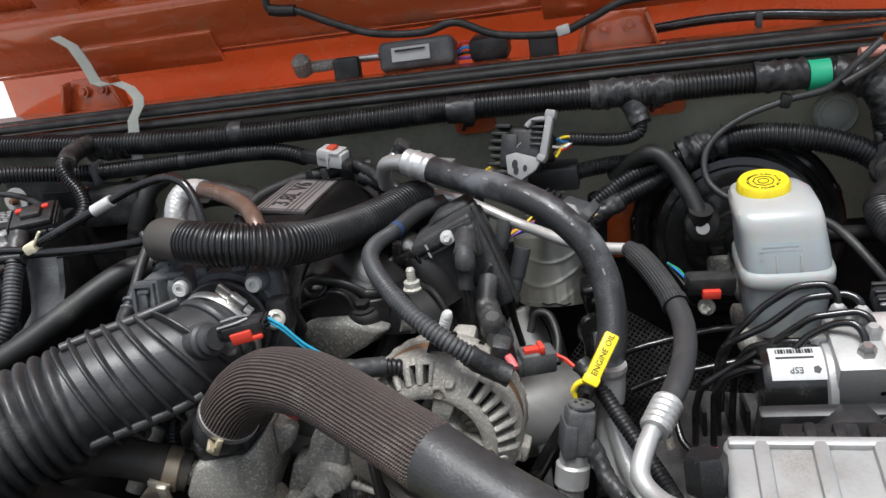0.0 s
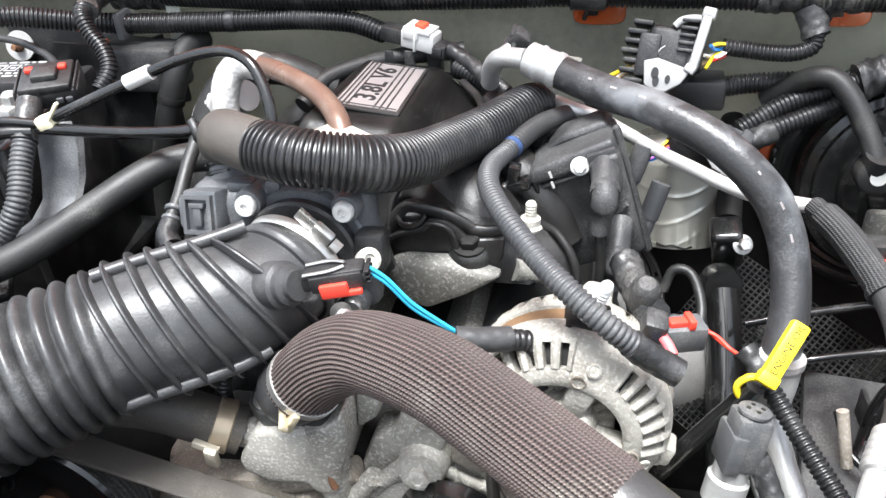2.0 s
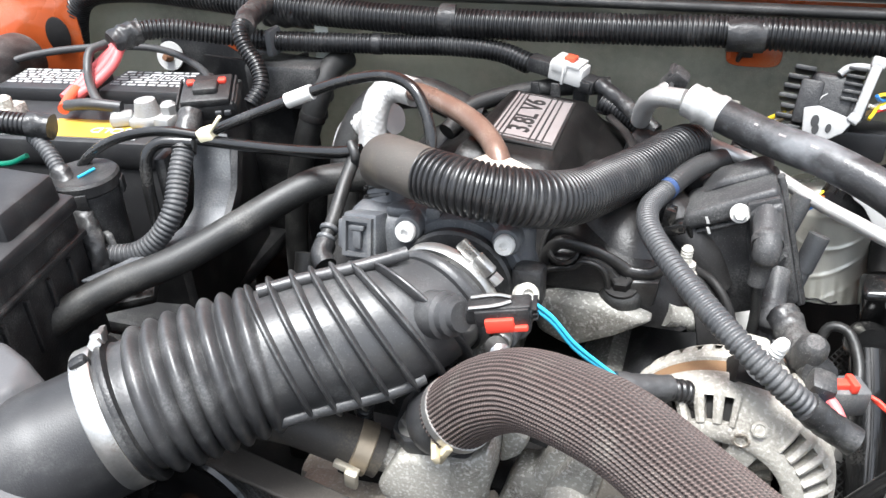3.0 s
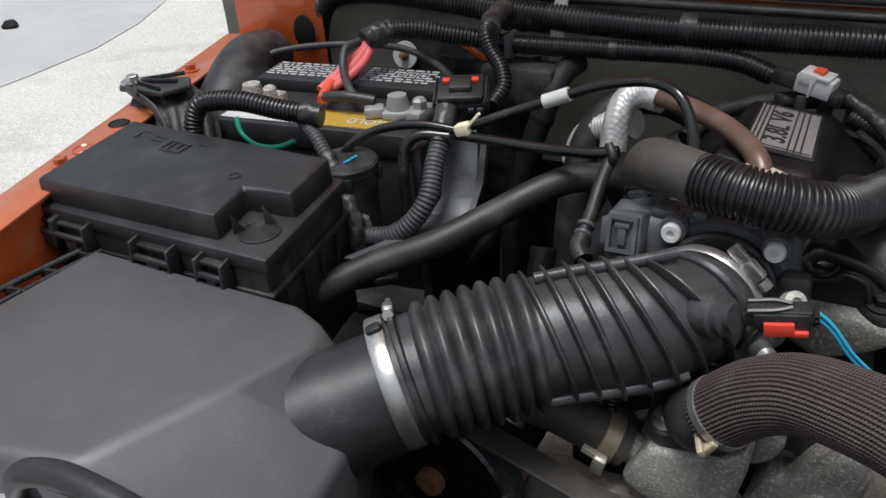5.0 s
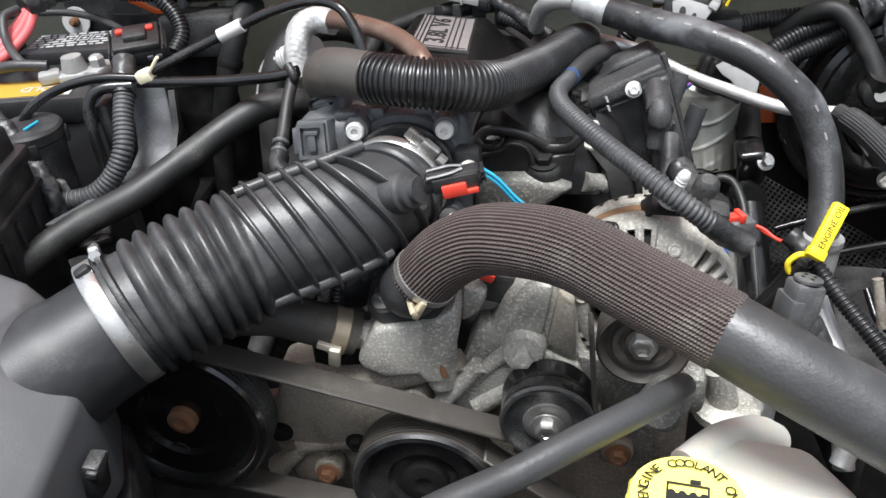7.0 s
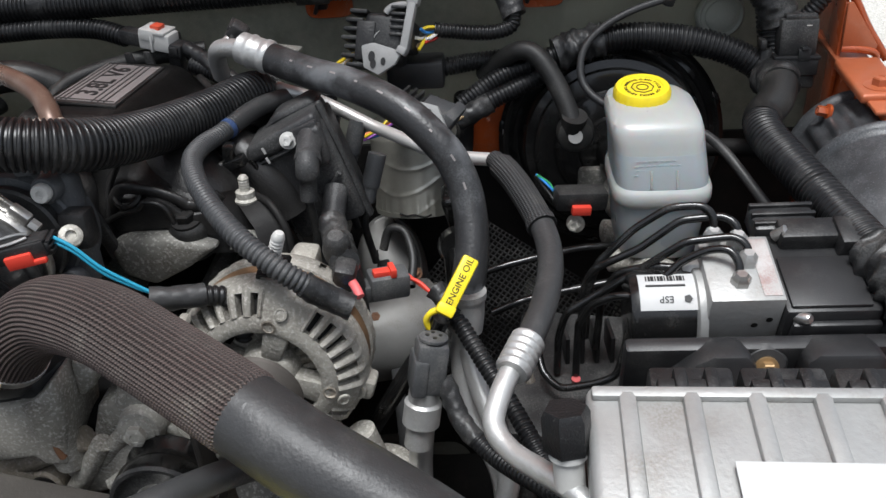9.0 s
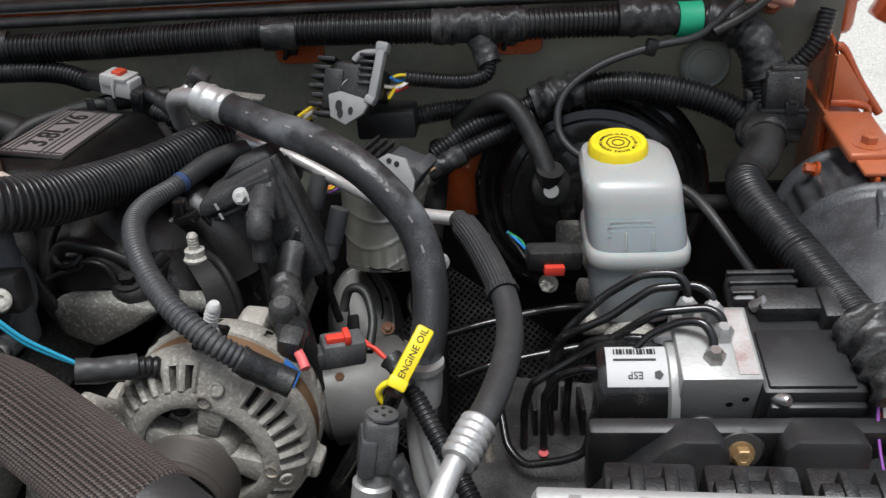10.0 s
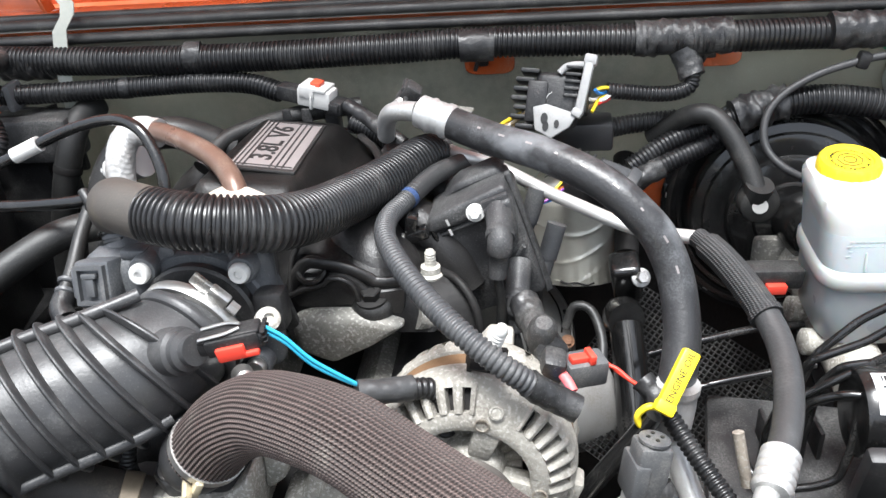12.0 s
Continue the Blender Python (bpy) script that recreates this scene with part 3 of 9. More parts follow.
for k, c in enumerate(("red", "blue", "black", "violet")):
    part("lead", sweep([(0.088, 0.84, 1.225 - 0.004 * k), (0.1, 0.832, 1.235 - 0.007 * k), (0.116, 0.84, 1.222 - 0.003 * k)], 0.0022, 0.004, 6), wire_paint(c), w)

t = thing("washer_hose", "thin black washer hose looped across the hood edge", "hose", (0.2, 0.8, 1.25))
hp = [(-0.135, 0.79, 1.33), (-0.133, 0.79, 1.312), (-0.10, 0.79, 1.307), (-0.05, 0.785, 1.285), (0.0, 0.78, 1.268), (0.06, 0.78, 1.262), (0.1, 0.785, 1.268), (0.15, 0.785, 1.247), (0.22, 0.785, 1.24), (0.26, 0.785, 1.252), (0.31, 0.785, 1.268), (0.42, 0.775, 1.265), (0.5, 0.765, 1.268), (0.565, 0.745, 1.25), (0.585, 0.73, 1.215), (0.56, 0.715, 1.185), (0.52, 0.705, 1.165)]
part("hose", sweep(hp, 0.0048, 0.006, 12), RUBBER, t)
part("joint", sweep([hp[1], (-0.12, 0.79, 1.309), hp[2]], 0.0075, 0.004, 12), PLASTIC, t)
part("white_coupler", box((0.016, 0.011, 0.011), pose(0.228, 0.785, 1.243, 0, -12, 0), 0.002), WHITE, t)
part("holding_clip", box((0.018, 0.012, 0.014), pose(0.305, 0.785, 1.279), 0.003), PLASTIC, t)
t = thing("cowl_drain_hose", "black drain hose lying along the cowl with a clip", "hose", (0.45, 0.82, 1.21))
part("hose", sweep([(0.32, 0.86, 1.215), (0.40, 0.845, 1.222), (0.47, 0.83, 1.222), (0.55, 0.815, 1.214), (0.66, 0.80, 1.205)], 0.0065, 0.01, 12), GLOSS_BLACK, t)
part("clip", box((0.008, 0.018, 0.02), pose(0.455, 0.832, 1.218), 0.003), GREY_PLASTIC, t)

t = thing("hood_strap", "faded grey-green webbing strap hanging over the seal", "strap", (-0.35, 0.75, 1.2))
part("webbing", bent_sheet([(-0.45, 0.80, 1.315), (-0.425, 0.795, 1.30), (-0.415, 0.795, 1.275), (-0.405, 0.79, 1.250), (-0.388, 0.782, 1.246), (-0.362, 0.772, 1.249), (-0.338, 0.760, 1.242), (-0.324, 0.750, 1.230), (-0.324, 0.744, 1.220), (-0.334, 0.738, 1.206), (-0.337, 0.728, 1.17), (-0.338, 0.726, 1.14), (-0.343, 0.728, 1.10)], 0.015, (1, 0.15, 0.1), 0.0016), STRAP, t)


# ---- fenders ----
def fender(side, x_rear, x_front, y_rear, y_front, top, inner=0.011, outer=0.035, panel=0.042):
    """Painted inner fender: a flange along the top, the wall below it and an outer panel."""
    s = 1 if side == "right" else -1
    t = thing("fender", "burnt orange painted inner fender with a bolted top flange", "fender", ((x_rear + x_front) / 2, 0.3, 0.7), "fenders")
    way = Vector((x_front - x_rear, y_front - y_rear, 0))
    ln, rz = way.length, math.degrees(math.atan2(way.y, way.x)) + 90
    mid = Vector(((x_rear + x_front) / 2, (y_rear + y_front) / 2, top))
    out = s
    part("flange", box((inner + outer, ln, 0.004), Matrix.Translation(mid) @ pose(out * (outer - inner) / 2, 0, 0, 0, 0, rz), 0.0015), ORANGE_SKY_PALED, t)
    part("inner_wall", box((0.004, ln, 0.7), Matrix.Translation(mid) @ pose(-out * (inner + 0.001), 0, -0.352, 0, out * 2, rz), 0.001), ORANGE, t)
    part("outer_panel", box((0.006, ln * 1.02, 0.36), Matrix.Translation(mid) @ pose(out * panel, 0, -0.19, 0, 0, rz), 0.002), ORANGE, t)
    return t, mid, way.normalized()


fl, fl_mid, fl_way = fender("left", -0.775, -0.575, 0.70, 0.02, 1.128)
for y in (0.555, 0.301):
    x = -0.775 + (0.70 - y) / 0.68 * 0.2
    bolt(fl, (x - 0.012, y, 1.13), (0, 0, 1), 0.0065, 0.009, ORANGE)
for y in (0.398, 0.335):
    x = -0.775 + (0.70 - y) / 0.68 * 0.2
    part("pierced_hole", lathe([(0.0, 0.0003), (0.0085, 0.0003), (0.010, 0.0015), (0.0115, 0.0002)], pose(x - 0.012, y, 1.1305), 24), DARK_STEEL if y > 0.39 else ORANGE, fl)
part("rear_upright", prism([(-0.09, 0), (0.03, 0), (0.03, 0.16), (-0.06, 0.2), (-0.09, 0.19)], 0.004, pose(-0.70, 0.725, 1.04, 90, 0, 18), 0.001), ORANGE, fl)
part("upright_return", box((0.004, 0.07, 0.2), pose(-0.79, 0.74, 1.13, 0, 0, 10), 0.001), ORANGE, fl)
part("upright_slot", lathe([(0.0, 0.0025), (0.013, 0.0025), (0.015, 0.001)], aim((-0.693, 0.718, 1.135), (0.3, -1, 0)) @ Matrix.Diagonal((1, 1.5, 1, 1)), 24), DARK_STEEL, fl)
t = thing("battery_shield", "black plastic shield standing behind the battery", "shield", (-0.41, 0.69, 0.9))
part("panel", bent_sheet([(-0.475, 0.700, 1.00), (-0.420, 0.692, 1.00), (-0.372, 0.698, 1.00), (-0.360, 0.730, 1.00)], 0.26, (0, 0, 1), 0.004), PLASTIC, t)
part("foot", box((0.11, 0.03, 0.42), pose(-0.42, 0.72, 0.69), 0.006), PLASTIC, t)
t = thing("heater_hose", "black heater hose dropping along the firewall", "hose", (-0.35, 0.68, 1.0))
part("hose", sweep([(-0.315, 0.735, 1.125), (-0.322, 0.705, 1.120), (-0.330, 0.685, 1.095), (-0.346, 0.672, 1.045), (-0.362, 0.664, 0.98), (-0.372, 0.66, 0.90), (-0.375, 0.66, 0.78)], 0.0135, 0.005, 24), RUBBER, t)
part("clamp", lathe([(0.0145, -0.004), (0.0148, -0.003), (0.0148, 0.003), (0.0145, 0.004)], aim((-0.3365, 0.679, 1.075), (-0.3, -0.25, -1)), 28), DARK_STEEL, t)
part("second_hose", sweep([(-0.285, 0.742, 1.06), (-0.292, 0.722, 1.055), (-0.300, 0.712, 1.02), (-0.310, 0.705, 0.94), (-0.315, 0.70, 0.80)], 0.011, 0.005, 20), RUBBER, t)
fr, fr_mid, fr_way = fender("right", 0.630, 0.608, 0.86, 0.55, 1.090, 0.004, 0.029, 0.024)
part("front_apron", box((0.006, 0.62, 0.42), pose(0.672, 0.17, 0.83, 0, 2, 0), 0.002), ORANGE, fr)
bolt(fr, (0.622, 0.595, 1.096), (0, 0, 1), 0.0072, 0.010, ORANGE_SKY_PALED, washer=1.9)
bolt(fr, (0.590, 0.612, 1.066), (-1, 0, 0.2), 0.0050, 0.012, ORANGE)
part("raised_pad", prism([(0.606, 0.664), (0.649, 0.668), (0.640, 0.575), (0.600, 0.575)], 0.009, pose(0, 0, 1.0885), 0.003, 3), ORANGE_SKY_PALED, fr)
part("rear_wall", prism([(0.0, -0.35), (0.0, 0.044), (0.012, 0.052), (0.10, 0.062), (0.10, -0.35)], 0.004, pose(0.6165, 0.688, 1.10, 90, 0, 84), 0.001), ORANGE, fr)
part("gusset", prism([(0.616, 1.146), (0.621, 1.147), (0.652, 1.103), (0.650, 1.095), (0.618, 1.102)], 0.004, pose(0, 0.685, 0, 90, 0, 0), 0.001), ORANGE_SKY_PALED, fr)
part("gusset_edge", sweep([(0.617, 0.69, 1.152), (0.624, 0.69, 1.149), (0.642, 0.688, 1.119), (0.664, 0.684, 1.088)], 0.0042, 0.004, 10), ORANGE, fr)
part("gusset_fold", sweep([(0.618, 0.684, 1.101), (0.640, 0.682, 1.099), (0.652, 0.682, 1.094), (0.653, 0.682, 1.082)], 0.004, 0.004, 10), ORANGE, fr)
part("cowl_corner", box((0.05, 0.03, 0.09), pose(0.645, 0.80, 1.175, 0, 0, -10), 0.012, 3), ORANGE, fr)
part("orange_grommet", lathe([(0.0, 0.016), (0.012, 0.014), (0.017, 0.006), (0.018, 0)], aim((0.575, 0.762, 1.185), (-0.1, -1, 0.2)) @ Matrix.Diagonal((0.8, 1.2, 1, 1)), 20), ORANGE, fr)
part("open_hood_corner", box((0.03, 0.03, 0.16), pose(0.765, 0.87, 1.19, 0, 28, 0), 0.005), ORANGE, fr)
part("hood_edge_flange", box((0.012, 0.03, 0.14), pose(0.646, 0.80, 1.196, 0, -4, 0), 0.003), ORANGE, fr)
# Solid dark block in place of the shade inside the hood edge.
part("hood_edge_shade", box((0.022, 0.03, 0.13), pose(0.628, 0.806, 1.20, 0, -4, 0), 0.003), DARK_STEEL, fr)
part("hood_corner_flange", prism([(0.688, 1.20), (0.745, 1.20), (0.722, 1.136), (0.715, 1.132), (0.708, 1.138)], 0.012, pose(0, 0.80, 0, 90, 0, 0), 0.002), ORANGE, fr)
part("wheel_house", box((0.006, 0.42, 0.62), pose(0.632, 0.62, 0.77, 0, 0, 0), 0.002), ORANGE, fr)
fr.location.x += 0.010
for s, x, y in ((-1, -0.80, 0.22), (1, 0.78, 0.22)):
    t = thing("fender_flare", "textured black plastic fender flare outside the fender", "fender flare", (x, y, 0.8), "fender flares")
    part("lip", bent_sheet([(x, -0.40, 0.60), (x, -0.26, 0.90), (x, -0.05, 1.0), (x, 0.2, 1.02), (x, 0.42, 0.97), (x, 0.58, 0.70)], 0.22, (1, 0, 0), 0.03, 0.008), PLASTIC_DUSTY, t)

# dark sheet added below to keep the depths black, and shrouds that close the bay in front
solo("floor", box((1.66, 1.42, 0.02), pose(0, 0.22, 0.46), 0.004), DARK_STEEL, "dark sheet added below the engine to hide lit ground", "floor", kind="structure")
rad = t = thing("radiator", "black radiator with its fan shroud and side tanks", "radiator", (-0.05, 0.0, 0.5))
part("fan_shroud", box((0.9, 0.06, 0.46), pose(-0.05, -0.005, 0.78), 0.015), PLASTIC, t)
part("top_tank", box((0.86, 0.05, 0.05), pose(-0.05, -0.045, 1.03), 0.015, 3), PLASTIC, t)
part("core", box((0.8, 0.03, 0.44), pose(-0.05, -0.055, 0.78), 0.003), ALU_DULL, t)
t = thing("grille_support", "orange painted radiator support across the nose", "panel", (0, -0.35, 0.7))
part("crossbar", box((1.15, 0.10, 0.04), pose(-0.02, -0.34, 1.03), 0.012, 3), ORANGE, t)
part("grille_face", box((1.15, 0.02, 0.5), pose(-0.02, -0.40, 0.78), 0.008), ORANGE, t)
for s in (-1, 1):
    part("side_post", box((0.04, 0.3, 0.58), pose(s * 0.54 - 0.02, -0.2, 0.755), 0.01), DARK_STEEL, t)


# ---- hoses, looms and pipes ----
t = thing("crankcase_hose", "ribbed black hose with a worn brown rubber elbow", "hose", (-0.05, 0.45, 1.1))
elbow = [(-0.147, 0.444, 1.137), (-0.147, 0.439, 1.150), (-0.139, 0.427, 1.164), (-0.120, 0.408, 1.171), (-0.094, 0.394, 1.172)]
ribbed = [(-0.097, 0.395, 1.172), (-0.066, 0.385, 1.172), (-0.040, 0.388, 1.168), (-0.016, 0.404, 1.159), (0.0, 0.44, 1.145), (0.015, 0.490, 1.131), (0.038, 0.545, 1.122), (0.060, 0.590, 1.119), (0.07, 0.615, 1.11)]
part("elbow", sweep(elbow, lambda s, w: 0.0192 * min(1.0, 0.78 + 12 * s), 0.003, 32), RUBBER_BROWN, t, "brown weathered rubber elbow")
part("ribbed_hose", corrugated(ribbed, 0.0198, 0.0045, 0.0022, 30), LOOM, t)
part("stub", lathe([(0.015, 0), (0.017, 0.004), (0.015, 0.008), (0.015, 0.02), (0.018, 0.024), (0.018, 0.034)], pose(-0.147, 0.444, 1.096), 24), PLASTIC, t)

t = thing("air_conditioning_hose", "thick black rubber hose with an aluminium crimp and white print", "hose", (0.2, 0.5, 1.1))
AC = [(0.088, 0.583, 1.155), (0.127, 0.556, 1.150), (0.169, 0.527, 1.148), (0.213, 0.499, 1.136), (0.245, 0.479, 1.112), (0.258, 0.471, 1.092), (0.266, 0.458, 1.069), (0.268, 0.434, 1.040), (0.262, 0.409, 1.012)]
part("hose", sweep(AC, 0.0138, 0.004, 32), RUBBER_SCUFFED, t)
part("crimp", sweep([(0.062, 0.5915, 1.1625), (0.071, 0.588, 1.160), (0.080, 0.5855, 1.1575), (0.090, 0.582, 1.1545)], lambda s, w: 0.0156 if 0.3 < s / w < 0.45 or 0.8 < s / w < 0.95 else 0.0143, 0.002, 24), ALU, t, "aluminium crimp sleeve")
part("fitting", sweep([(0.020, 0.64, 1.12), (0.026, 0.622, 1.143), (0.038, 0.604, 1.158), (0.06, 0.592, 1.162)], 0.0086, 0.003, 18), ALU, t)
part("lower_crimp", sweep([(0.263, 0.406, 1.02), (0.262, 0.404, 1.0), (0.26, 0.402, 0.985)], lambda s, w: 0.016 if s < 0.006 else 0.0145, 0.002, 20), ALU, t)
part("lower_pipe", sweep([(0.26, 0.402, 0.99), (0.256, 0.395, 0.96), (0.262, 0.375, 0.92), (0.285, 0.345, 0.88), (0.29, 0.32, 0.84)], 0.009, 0.006, 16), ALU, t)
q, d, u = along(AC, 0.002)
for k in range(9):
    i = int(len(q) * (0.12 + 0.075 * k))
    p, way = Vector(q[i]), Vector(d[i])
    nrm = (Vector((0.0, -0.72, 0.7)) - way * way.dot(Vector((0.0, -0.72, 0.7)))).normalized()
    part("print_bar", box((0.0016, 0.006 if k % 3 else 0.003, 0.0003), Matrix.Translation(p + nrm * 0.0139) @ Matrix((way.cross(nrm), way, nrm)).transposed().to_4x4(), 0), PRINT_SILVER, t)

t = thing("air_conditioning_pipe", "thin bare aluminium pipe crossing behind the thick hose", "pipe", (0.2, 0.57, 1.09))
part("pipe", sweep([(0.07, 0.625, 1.115), (0.098, 0.592, 1.119), (0.120, 0.590, 1.112), (0.142, 0.590, 1.100), (0.176, 0.574, 1.088), (0.200, 0.556, 1.085), (0.225, 0.537, 1.082), (0.252, 0.526, 1.078), (0.288, 0.510, 1.081)], 0.0058, 0.006, 16), FOIL_WRAP, t)

t = thing("pressure_hose", "black hose with a braided sleeve and an aluminium crimp", "hose", (0.32, 0.4, 1.05))
PS = [(0.287, 0.508, 1.083), (0.301, 0.481, 1.080), (0.314, 0.452, 1.073), (0.325, 0.420, 1.064), (0.328, 0.390, 1.057), (0.324, 0.358, 1.052), (0.315, 0.326, 1.048), (0.305, 0.302, 1.045)]
part("hose", sweep(lerp_path(PS, 0.3, 1.0, 8), 0.0096, 0.004, 22), RUBBER_GREY, t)
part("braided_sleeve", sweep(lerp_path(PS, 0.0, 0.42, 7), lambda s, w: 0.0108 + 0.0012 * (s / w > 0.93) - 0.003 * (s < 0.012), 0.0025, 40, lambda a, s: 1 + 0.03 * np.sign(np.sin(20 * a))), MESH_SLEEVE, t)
part("crimp", sweep(lerp_path(PS + [(0.297, 0.283, 1.042)], 0.88, 1.0, 6), lambda s, w: 0.0122 if (s * 170) % 1.0 < 0.55 else 0.0105, 0.0012, 24), ALU, t, "aluminium crimp sleeve")
PSP = [(0.298, 0.290, 1.042), (0.289, 0.268, 1.036), (0.285, 0.249, 1.028), (0.296, 0.231, 1.024), (0.312, 0.213, 1.028), (0.331, 0.192, 1.032), (0.341, 0.173, 1.026), (0.338, 0.149, 1.015), (0.329, 0.120, 1.0), (0.32, 0.09, 0.95)]
part("pipe", sweep(PSP, 0.0072, 0.005, 16), ALU, t)
part("charge_port", lathe([(0.009, 0), (0.009, 0.02), (0.011, 0.02), (0.011, 0.026)], aim((0.328, 0.198, 1.032), (-0.05, 0.25, 1)), 20), WHITE, t)
part("port_cap", lathe([(0.013, 0.024), (0.014, 0.026), (0.014, 0.046), (0.012, 0.05), (0, 0.05)], aim((0.328, 0.198, 1.032), (-0.05, 0.25, 1)), 6), PLASTIC, t, "black hexagonal cap")

t = thing("alternator_loom", "greyed corrugated loom bending down over the alternator", "cable loom", (0.08, 0.45, 1.08))
GL = [(0.105, 0.602, 1.112), (0.076, 0.562, 1.117), (0.055, 0.525, 1.112), (0.046, 0.486, 1.116), (0.050, 0.450, 1.120), (0.063, 0.418, 1.121), (0.081, 0.387, 1.119), (0.105, 0.356, 1.113), (0.128, 0.339, 1.102), (0.152, 0.331, 1.086), (0.174, 0.334, 1.067), (0.188, 0.333, 1.060)]
part("loom", corrugated(lerp_path(GL, 0.0, 0.93, 12), 0.0083, 0.0040, 0.0011, 24), LOOM_GREY, t)
part("end_tape", wrapped(lerp_path(GL, 0.9, 1.0, 4), 0.0092, 18, 0.06, 3), TAPE, t)
part("tape_band", sweep(lerp_path(GL, 0.225, 0.24, 3), 0.0089, 0.001, 20), surface("blue_tape", (0.03, 0.055, 0.13), 0.5), t, "blue tape band")
part("smooth_tape", sweep(lerp_path(GL, 0.0, 0.22, 6), 0.0087, 0.003, 20), RUBBER_GREY, t)

t = thing("heater_hose", "long dark rubber hose running back to the engine", "hose", (-0.3, 0.42, 1.06))
part("hose", sweep([(-0.44, 0.290, 1.0), (-0.424, 0.313, 1.019), (-0.401, 0.339, 1.037), (-0.368, 0.368, 1.052), (-0.326, 0.40, 1.064), (-0.285, 0.436, 1.083), (-0.254, 0.465, 1.098), (-0.228, 0.487, 1.106), (-0.20, 0.51, 1.10), (-0.19, 0.53, 1.07)], 0.0130, 0.006, 24), RUBBER, t)
t = thing("coolant_return_hose", "dark rubber hose dropping behind the throttle", "hose", (-0.24, 0.55, 1.0))
part("hose", sweep([(-0.14, 0.66, 1.10), (-0.19, 0.65, 1.125), (-0.235, 0.635, 1.12), (-0.258, 0.61, 1.085), (-0.262, 0.585, 1.03), (-0.26, 0.56, 0.95), (-0.24, 0.52, 0.88)], 0.016, 0.008, 20), RUBBER, t)
part("spring_clamp", sweep([(-0.2615, 0.60, 1.06), (-0.262, 0.592, 1.045)], 0.0175, 0.004, 20), DARK_STEEL, t)
for k, pts in enumerate(([(-0.20, 0.50, 1.0), (-0.205, 0.47, 0.96), (-0.23, 0.44, 0.93), (-0.25, 0.40, 0.88)], [(-0.26, 0.50, 1.02), (-0.255, 0.47, 0.97), (-0.23, 0.44, 0.92)], [(-0.16, 0.62, 1.10), (-0.14, 0.66, 1.115), (-0.08, 0.70, 1.12), (-0.02, 0.72, 1.12)])):
    solo("rubber_hose", sweep(pts, 0.013 if k < 2 else 0.009, 0.006, 18), RUBBER, "dark rubber hose in the shadow beside the engine", "hose", "hoses beside the engine")

t = thing("radiator_hose", "large radiator hose in a ribbed brown braided sleeve", "radiator hose", (0.1, 0.25, 1.1))
RH = [(-0.053, 0.302, 1.046), (-0.044, 0.300, 1.058), (-0.027, 0.297, 1.076), (-0.002, 0.290, 1.092), (0.028, 0.272, 1.104), (0.060, 0.252, 1.110), (0.092, 0.235, 1.102), (0.124, 0.217, 1.094), (0.152, 0.200, 1.088), (0.183, 0.182, 1.078), (0.230, 0.162, 1.060), (0.275, 0.140, 1.042), (0.304, 0.118, 1.024), (0.316, 0.09, 1.0), (0.318, 0.06, 0.96)]
qq, dd, uu = along(RH, 0.002)
cut = float(uu[int(np.argmin(np.linalg.norm(qq - np.array(RH[8]), axis=1)))] / uu[-1])
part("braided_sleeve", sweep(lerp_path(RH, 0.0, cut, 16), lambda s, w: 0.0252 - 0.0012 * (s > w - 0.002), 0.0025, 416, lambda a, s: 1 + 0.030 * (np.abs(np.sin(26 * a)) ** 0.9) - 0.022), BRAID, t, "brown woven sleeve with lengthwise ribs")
part("rubber_hose", sweep(lerp_path(RH, cut - 0.02, 1.0, 12), 0.0242, 0.005, 36), RUBBER_GREY, t, "smooth grey-black rubber hose")
q, d, u = along(RH, 0.002)
for k in range(7):
    i = int(len(q) * (0.885 + 0.012 * k))
    p, way = Vector(q[i]), Vector(d[i])
    n0 = Vector((0.25, -0.6, 0.75))
    nrm = (n0 - way * way.dot(n0)).normalized()
    part("print_bar", box((0.012, 0.0022, 0.0006), Matrix.Translation(p + nrm * 0.0241) @ Matrix((way.cross(nrm), way, nrm)).transposed().to_4x4(), 0), PRINT_SILVER, t)

t = thing("suction_pipe", "brown lacquered pipe from a foil-wrapped joint to the intake", "pipe", (-0.13, 0.55, 1.1))
part("pipe", sweep([(-0.205, 0.601, 1.144), (-0.185, 0.592, 1.151), (-0.155, 0.567, 1.157), (-0.114, 0.530, 1.160), (-0.088, 0.505, 1.157), (-0.069, 0.478, 1.150), (-0.062, 0.462, 1.128)], 0.0088, 0.004, 20), BROWN_PIPE, t)
part("foot", box((0.05, 0.03, 0.014), pose(-0.062, 0.463, 1.145, 0, 0, -35), 0.005), surface("tan_gasket_flange", (0.36, 0.31, 0.26), 0.6), t)
part("foil_elbow", sweep([(-0.178, 0.590, 1.150), (-0.198, 0.598, 1.150), (-0.213, 0.594, 1.143), (-0.218, 0.582, 1.126), (-0.218, 0.572, 1.10)], 0.0130, 0.0010, 48, lambda a, s: 1 + 0.010 * np.sin(1300 * s + 2.6 * np.sin(3 * a)) + 0.016 * np.sin(3 * a + 90 * s) + 0.016 * np.sin(7 * a - 200 * s) + 0.010 * np.sin(11 * a + 520 * s)), FOIL_WRAP, t, "crinkled silver foil wrap")
part("lower_foil", sweep([(-0.205, 0.60, 1.118), (-0.232, 0.61, 1.108), (-0.262, 0.622, 1.088), (-0.275, 0.622, 1.055)], 0.0145, 0.0008, 36, lambda a, s: 1 + 0.04 * np.sin(1500 * s) + 0.012 * np.sin(5 * a + 60 * s)), FOIL_WRAP, t)

